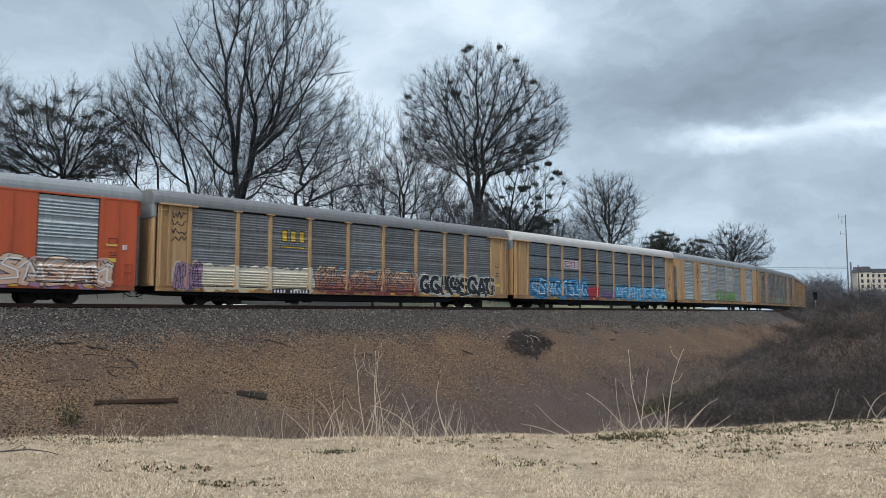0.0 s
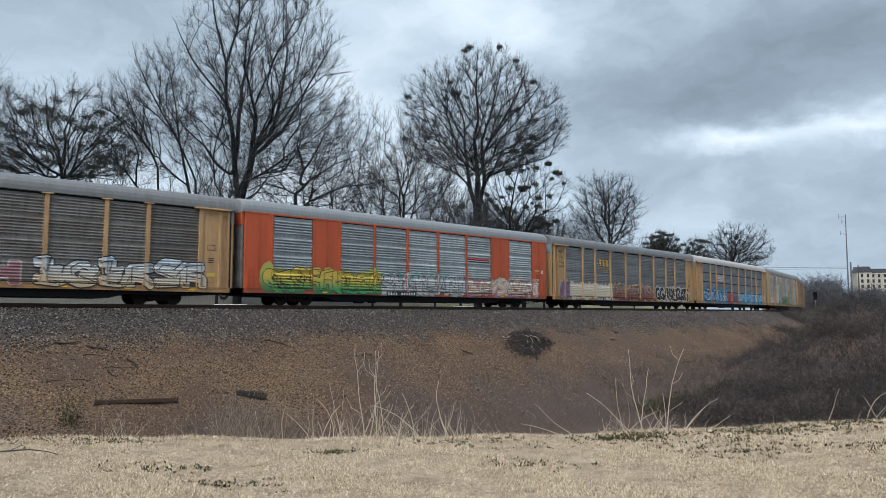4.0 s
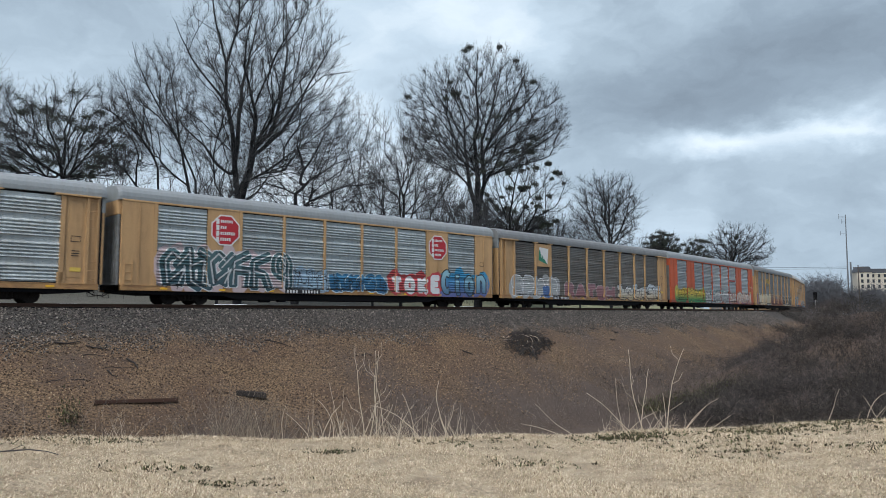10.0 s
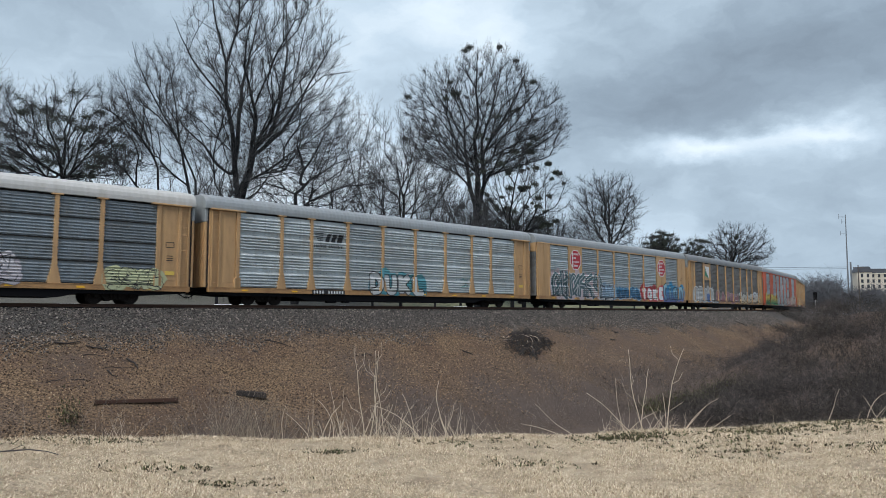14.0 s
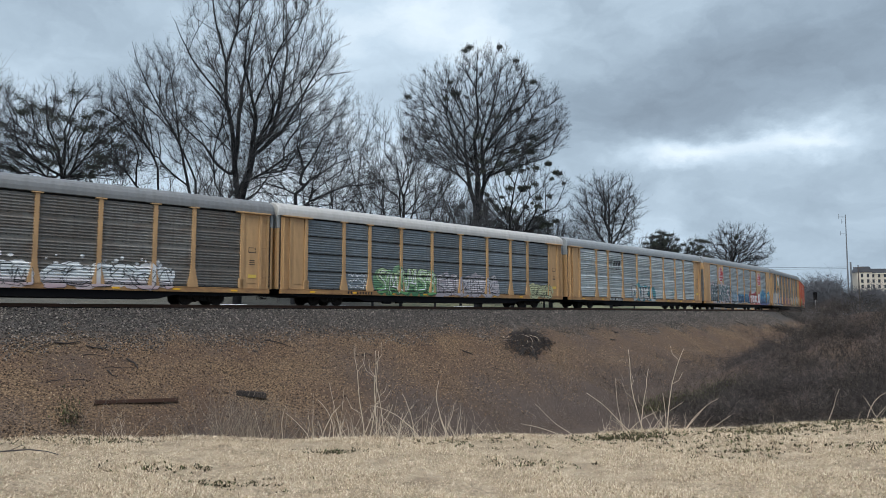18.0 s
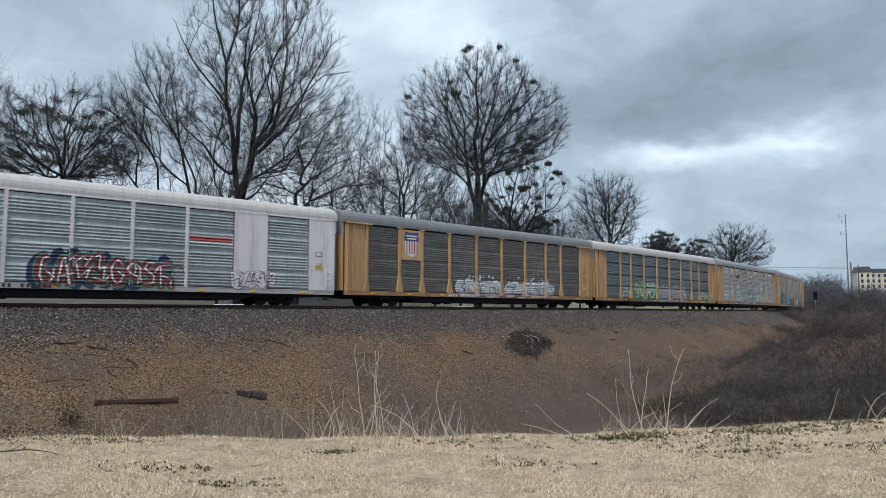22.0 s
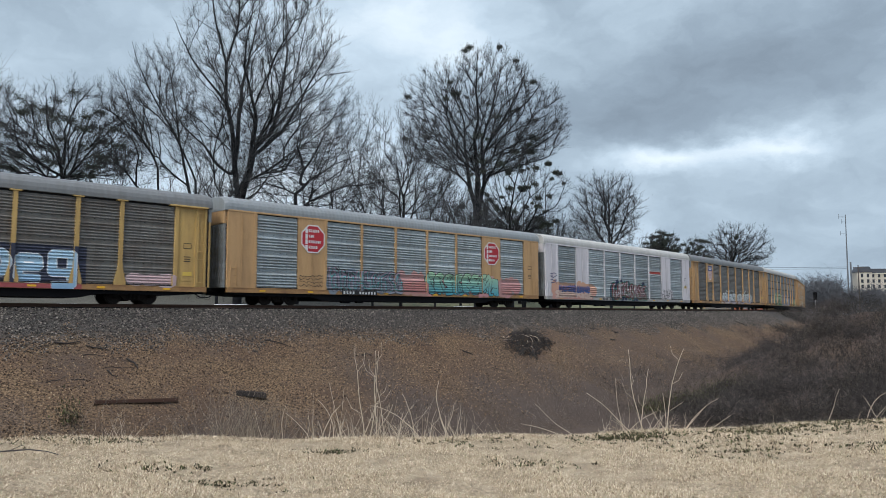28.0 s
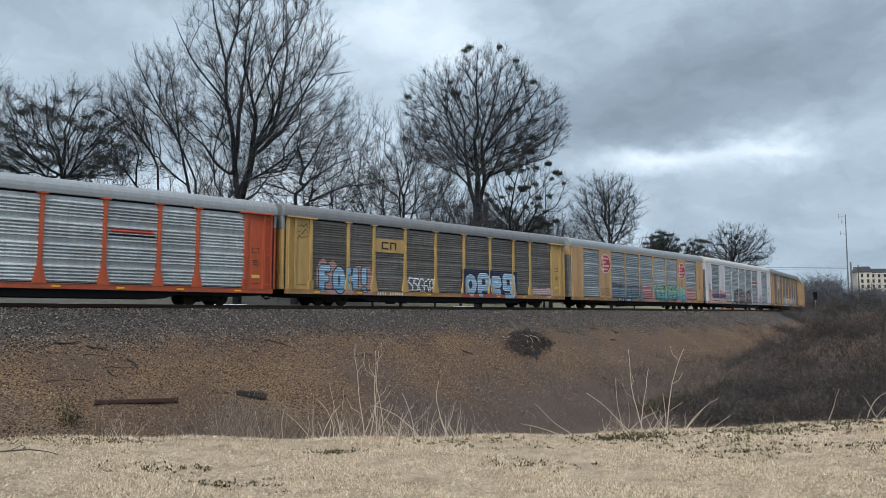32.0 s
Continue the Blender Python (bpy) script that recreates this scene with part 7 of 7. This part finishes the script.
def brush_pile():
    """A round heap of cut branches at the edge of the ballast."""
    q = random.Random(77)
    cx, cy = 5.85, 51.3
    z = float(height(cx, cy))
    ob = new("brush_pile")
    ob.location = (cx, cy, z)
    tagged(ob, "tangled heap of cut dark branches on the ballast edge", "brush pile")
    for i in range(260):
        a, ln = q.uniform(0, math.tau), q.uniform(0.8, 2.4)
        r, b = 2.0 * math.sqrt(q.random()), q.uniform(0, math.tau)
        mx, my = r * math.cos(b) * 1.15, r * math.sin(b) * 0.85
        bend, up = q.gauss(0, 0.5), q.uniform(0.0, 1.25) * (1.15 - 0.42 * r)
        pts = []
        for k in range(6):
            e = (k / 5 - 0.5) * ln
            x, y = mx + math.cos(a) * e - math.sin(a) * bend * e * e, my + math.sin(a) * e * 0.7 + math.cos(a) * bend * e * e * 0.5
            x, y = 0.745 * x, 0.667 * x + y
            gz = float(height(cx + x, cy + y)) - z
            pts.append((x, y, gz + 0.04 + up * (1 - abs(k - 2.5) / 3.4) + q.uniform(-0.03, 0.07)))
        thick = q.uniform(0.008, 0.03)
        part("branch", Soup().tube(pts, [thick * (1 - 0.12 * k) for k in range(6)], 5), M_DEADWOOD if i % 3 else M_BRUSH, ob, "", True)
    for i in range(9):
        r, a0, cxx = q.uniform(0.25, 0.8), q.uniform(0, 6), q.uniform(-1.2, 1.1)
        pts = [(cxx + r * math.cos(a0 + k * 0.3), -0.5 + 0.12 * k - 0.2, 0.15 + r * 0.8 * math.sin(a0 + k * 0.3) + q.uniform(-0.05, 0.05)) for k in range(7)]
        pts = [(x, y, max(h, float(height(cx + x, cy + y)) - z + 0.05)) for x, y, h in pts]
        part("branch", Soup().tube(pts, [0.021 * (1 - 0.1 * k) for k in range(7)], 5), M_STALK, ob, "bleached bent branch", True)


brush_pile()


def lying_stick():
    pts = [(-5.6, 8.75, 0.03), (-5.2, 8.85, 0.07), (-4.85, 8.95, 0.075), (-4.62, 8.92, 0.05), (-4.45, 8.85, 0.02)]
    ob = new("dead_twig")
    tagged(ob, "bent dead twig lying across the dry grass", "twig")
    part("stem", Soup().tube([(x, y, z + float(height(x, y))) for x, y, z in pts], [0.011, 0.010, 0.009, 0.007, 0.004], 6), M_BRUSH, ob, "", True)
    part("side_twig", Soup().tube([(x, y, z + float(height(x, y))) for x, y, z in ((-5.05, 8.9, 0.07), (-4.95, 8.95, 0.12), (-4.9, 8.95, 0.13))], [0.006, 0.004, 0.003], 5), M_BRUSH, ob)


lying_stick()


def undergrowth():
    """Tangled leafless scrub under the trees behind the line."""
    rs = np.random.RandomState(61)
    n = 1500
    s_, d_ = rs.uniform(-60, 130, n), -rs.uniform(17, 42, n)
    pts = np.array([beside(a, b) for a, b in zip(s_, d_)])
    canes("scrub", pts, 2.7, 0.016, rs, M_BRUSH, "grey leafless scrub under the trees behind the railway", 0.7, 5, 2)


undergrowth()

# ---------------------------------------------------------------- the distance
M_CONCRETE = plain("pale_render_wall", (0.50, 0.46, 0.38), 0.85)
M_SLATE = plain("dark_slate_roof", (0.06, 0.065, 0.075), 0.8)
M_GLASS = plain("dark_window_glass", (0.03, 0.035, 0.045), 0.15)
M_POLE = plain("grey_weathered_pole", (0.075, 0.065, 0.058), 0.9)
M_MAST = plain("grey_galvanised_mast", (0.16, 0.17, 0.18), 0.6, 0.4)


def hotel():
    """Large pale block with rows of windows and a dark mansard roof."""
    ob = new("hotel_building")
    ob.location, ob.rotation_euler = (233.0, 420, 0), (0, 0, -0.12)
    tagged(ob, "large distant cream hotel with dark roof and window rows", "building")
    w, d, h, top = 62.0, 9.0, 27.0, 29.5
    part("wall", Soup().box(0, w, 0, d, 2.0, h, 0.05), M_CONCRETE, ob)
    part("cornice", Soup().box(-0.5, w + 0.5, -0.5, d + 0.5, h - 0.6, h, 0.1), M_CONCRETE, ob)
    roof = [(-0.3, h), (w + 0.3, h), (w - 2.2, top), (2.2, top)]
    part("roof", Soup().prism(roof, lambda q, e: (q[0], -0.3 + (d + 0.6) * e, q[1])), M_SLATE, ob)
    part("corner_tower", Soup().box(-0.8, 7.0, -0.8, 7.0, 2.0, h + 0.6, 0.05), M_CONCRETE, ob)
    tower = [(-1.2, h + 0.6), (7.4, h + 0.6), (5.5, top + 1.2), (0.7, top + 1.2)]
    part("tower_roof", Soup().prism(tower, lambda q, e: (q[0], -1.2 + 8.6 * e, q[1])), M_SLATE, ob)
    glass = Soup().box(-0.62, 0.62, -0.07, 0.05, -0.95, 0.95).mesh("window_pane", [M_GLASS])
    sill = Soup().box(-0.8, 0.8, -0.25, 0.0, -1.15, -1.0).mesh("window_sill", [M_CONCRETE])
    for row in range(8):
        for col in range(20):
            x, z = 1.6 + col * 3.1, 4.6 + row * 3.0
            wnd = part("window", glass, None, ob)
            wnd.location = (x, -0.85 if x < 7 else -0.02, z)
            part("sill", sill, None, wnd)


hotel()


def mast():
    ob = new("radio_mast")
    ob.location = (135.2, 250, 3.5)
    tagged(ob, "tall thin radio mast with small side aerials", "radio mast")
    part("pole", Soup().tube([(0, 0, -1), (0, 0, 14), (0.15, 0, 33)], [0.30, 0.24, 0.12], 8), M_MAST, ob)
    part("second_pole", Soup().tube([(1.1, 0, -1), (1.1, 0, 17)], [0.3, 0.26], 8), M_MAST, ob)
    for z, ln in ((32.2, -2.2), (26.5, -1.8), (30.5, -1.2)):
        part("aerial", Soup().tube([(0, 0, z), (ln, 0, z)], 0.07, 5).tube([(ln, 0, z - 0.6), (ln, 0, z + 0.9)], 0.06, 5), M_MAST, ob)


mast()


def utility_pole():
    ob = new("utility_pole")
    ob.location = (111.0, 200, 3.0)
    tagged(ob, "wooden utility pole with two crossarms", "utility pole")
    part("pole", Soup().tube([(0, 0, -1), (0, 0, 12.9)], [0.2, 0.14], 8), M_POLE, ob)
    for z in (12.2, 10.8):
        arm = part("crossarm", Soup().box(-1.4, 1.4, -0.07, 0.07, z - 0.08, z + 0.08, 0.01), M_POLE, ob)
        for x in (-1.25, -0.6, 0.6, 1.25):
            part("insulator", Soup().disc((x, 0, z + 0.16), "z", 0.06, 0.16, 8), M_MAST, arm)


utility_pole()


def wires():
    for k, (dz, dx) in enumerate(((0.0, 0.0), (0.55, 0.3))):
        a, b = Vector((40.0, 262, 21.6 + dz)), Vector((135.2, 250, 18.3 + dz))
        pts = [a.lerp(b, t / 16) - Vector((0, 0, 1.2 * math.sin(math.pi * t / 16))) for t in range(17)]
        ob = part("overhead_wire", Soup().tube(pts, 0.05, 4), M_BLACK)
        tagged(ob, "black overhead wire strung to the mast", "wire", "overhead wires")


wires()


def signal():
    ob = new("railway_signal")
    x, y = 84.3, 170.0
    ob.location = (x, y, float(height(x, y)))
    tagged(ob, "small dark trackside signal with a white base", "signal")
    z = 7.4 - ob.location.z
    part("post", Soup().disc((0, 0, z / 2 - 0.5), "z", 0.1, z, 8), M_CHALK, ob)
    part("head", Soup().box(-0.35, 0.35, -0.3, 0.2, z - 1.6, z + 0.2, 0.05).disc((0, -0.31, z - 0.2), "y", 0.18, 0.1, 12), M_BLACK, ob)


signal()


# blue-grey of the distance haze is put into this twig colour
M_FARWOOD = plain("hazed_far_twigs", (0.092, 0.097, 0.107), 0.9)


def far_wood():
    """Distant leafless woods along the horizon."""
    rs = np.random.RandomState(90)
    segs = []
    for _ in range(300):
        y = rs.uniform(230, 330)
        slant = rs.uniform(0.44, 0.62)
        x = y * slant
        z0, h = 2.0, rs.uniform(10, 14) + (5.5 if 0.482 < slant < 0.528 else 0.0)
        p = np.array([x, y, z0])
        segs.append((*p, x, y, z0 + h * 0.55, 0.18, 0.10))
        for k in range(26):
            q = np.array([x, y, z0 + h * rs.uniform(0.2, 0.62)])
            for j in range(3):
                d = np.array([rs.normal(0, 0.8), rs.normal(0, 0.8), rs.uniform(0.1, 1.0)])
                d *= h * 0.14 / np.linalg.norm(d)
                segs.append((*q, *(q + d), 0.07 - j * 0.018, 0.05 - j * 0.018))
                q = q + d
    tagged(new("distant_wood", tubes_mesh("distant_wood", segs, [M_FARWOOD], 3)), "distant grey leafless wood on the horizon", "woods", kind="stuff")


far_wood()


def lineside_boxes():
    """Low white blocks added for unidentified pale objects below the train, beyond the line."""
    for i, (s_, d_, w) in enumerate(((-4.0, -9.0, 1.6), (2.5, -9.5, 1.2), (14.0, -10, 2.2), (24.0, -9.5, 1.4), (-16.0, -9.2, 1.4), (39.0, -10.0, 2.0))):
        x, y = beside(s_, d_)
        ob = part("concrete_block", Soup().box(-w / 2, w / 2, -0.4, 0.4, -0.2, 0.75, 0.03), M_CHALK)
        ob.location, ob.rotation_euler = (x, y, float(height(x, y))), (0, 0, H0)
        tagged(ob, "low white block standing in for an unidentified pale object beyond the railway", "concrete block", "blocks beyond the line")


lineside_boxes()

# ---------------------------------------------------------------- what moves
def motions():
    for car, k in CARS:
        rows, s0 = [], 117.03 - (k - 0.5) * CAR_PITCH + SHIFT.get(k, 0.0)
        for i in range(33):
            t = float(i)
            s = s0 + 8.4408 * t - 0.005457 * t * t
            a, b = track(s - TRUCK_AT)[0], track(s + TRUCK_AT)[0]
            climb = math.degrees(math.atan2(rise(s + TRUCK_AT) - rise(s - TRUCK_AT), 2 * TRUCK_AT))
            rows.append((t, pose((a.x + b.x) / 2, (a.y + b.y) / 2, RAIL_Z + float(rise(s)), 0, -climb, math.degrees(math.atan2(b.y - a.y, b.x - a.x)))))
        walk(car, rows)
    for wheel, dx in WHEELS:
        rows = []
        for i in range(481):
            t = i / 15
            rows.append((t, Matrix.Translation((dx, 0, WHEEL_R)) @ Matrix.Rotation((8.4408 * t - 0.005457 * t * t) / WHEEL_R, 4, "Y")))
        walk(wheel, rows)
    walk(clouds, [(0.0, pose(0, 0, 0)), (6.0, pose(0, 0, -10, 0, 0, 0.5)), (13.0, pose(0, 0, -35, 0, 0, 2.2)), (19.0, pose(0, 0, -62, 0, 0, 3.9)), (25.0, pose(0, 0, -75, 0, 0, 5.0)), (32.0, pose(0, 0, -90, 0, 0, 6.0))])


motions()
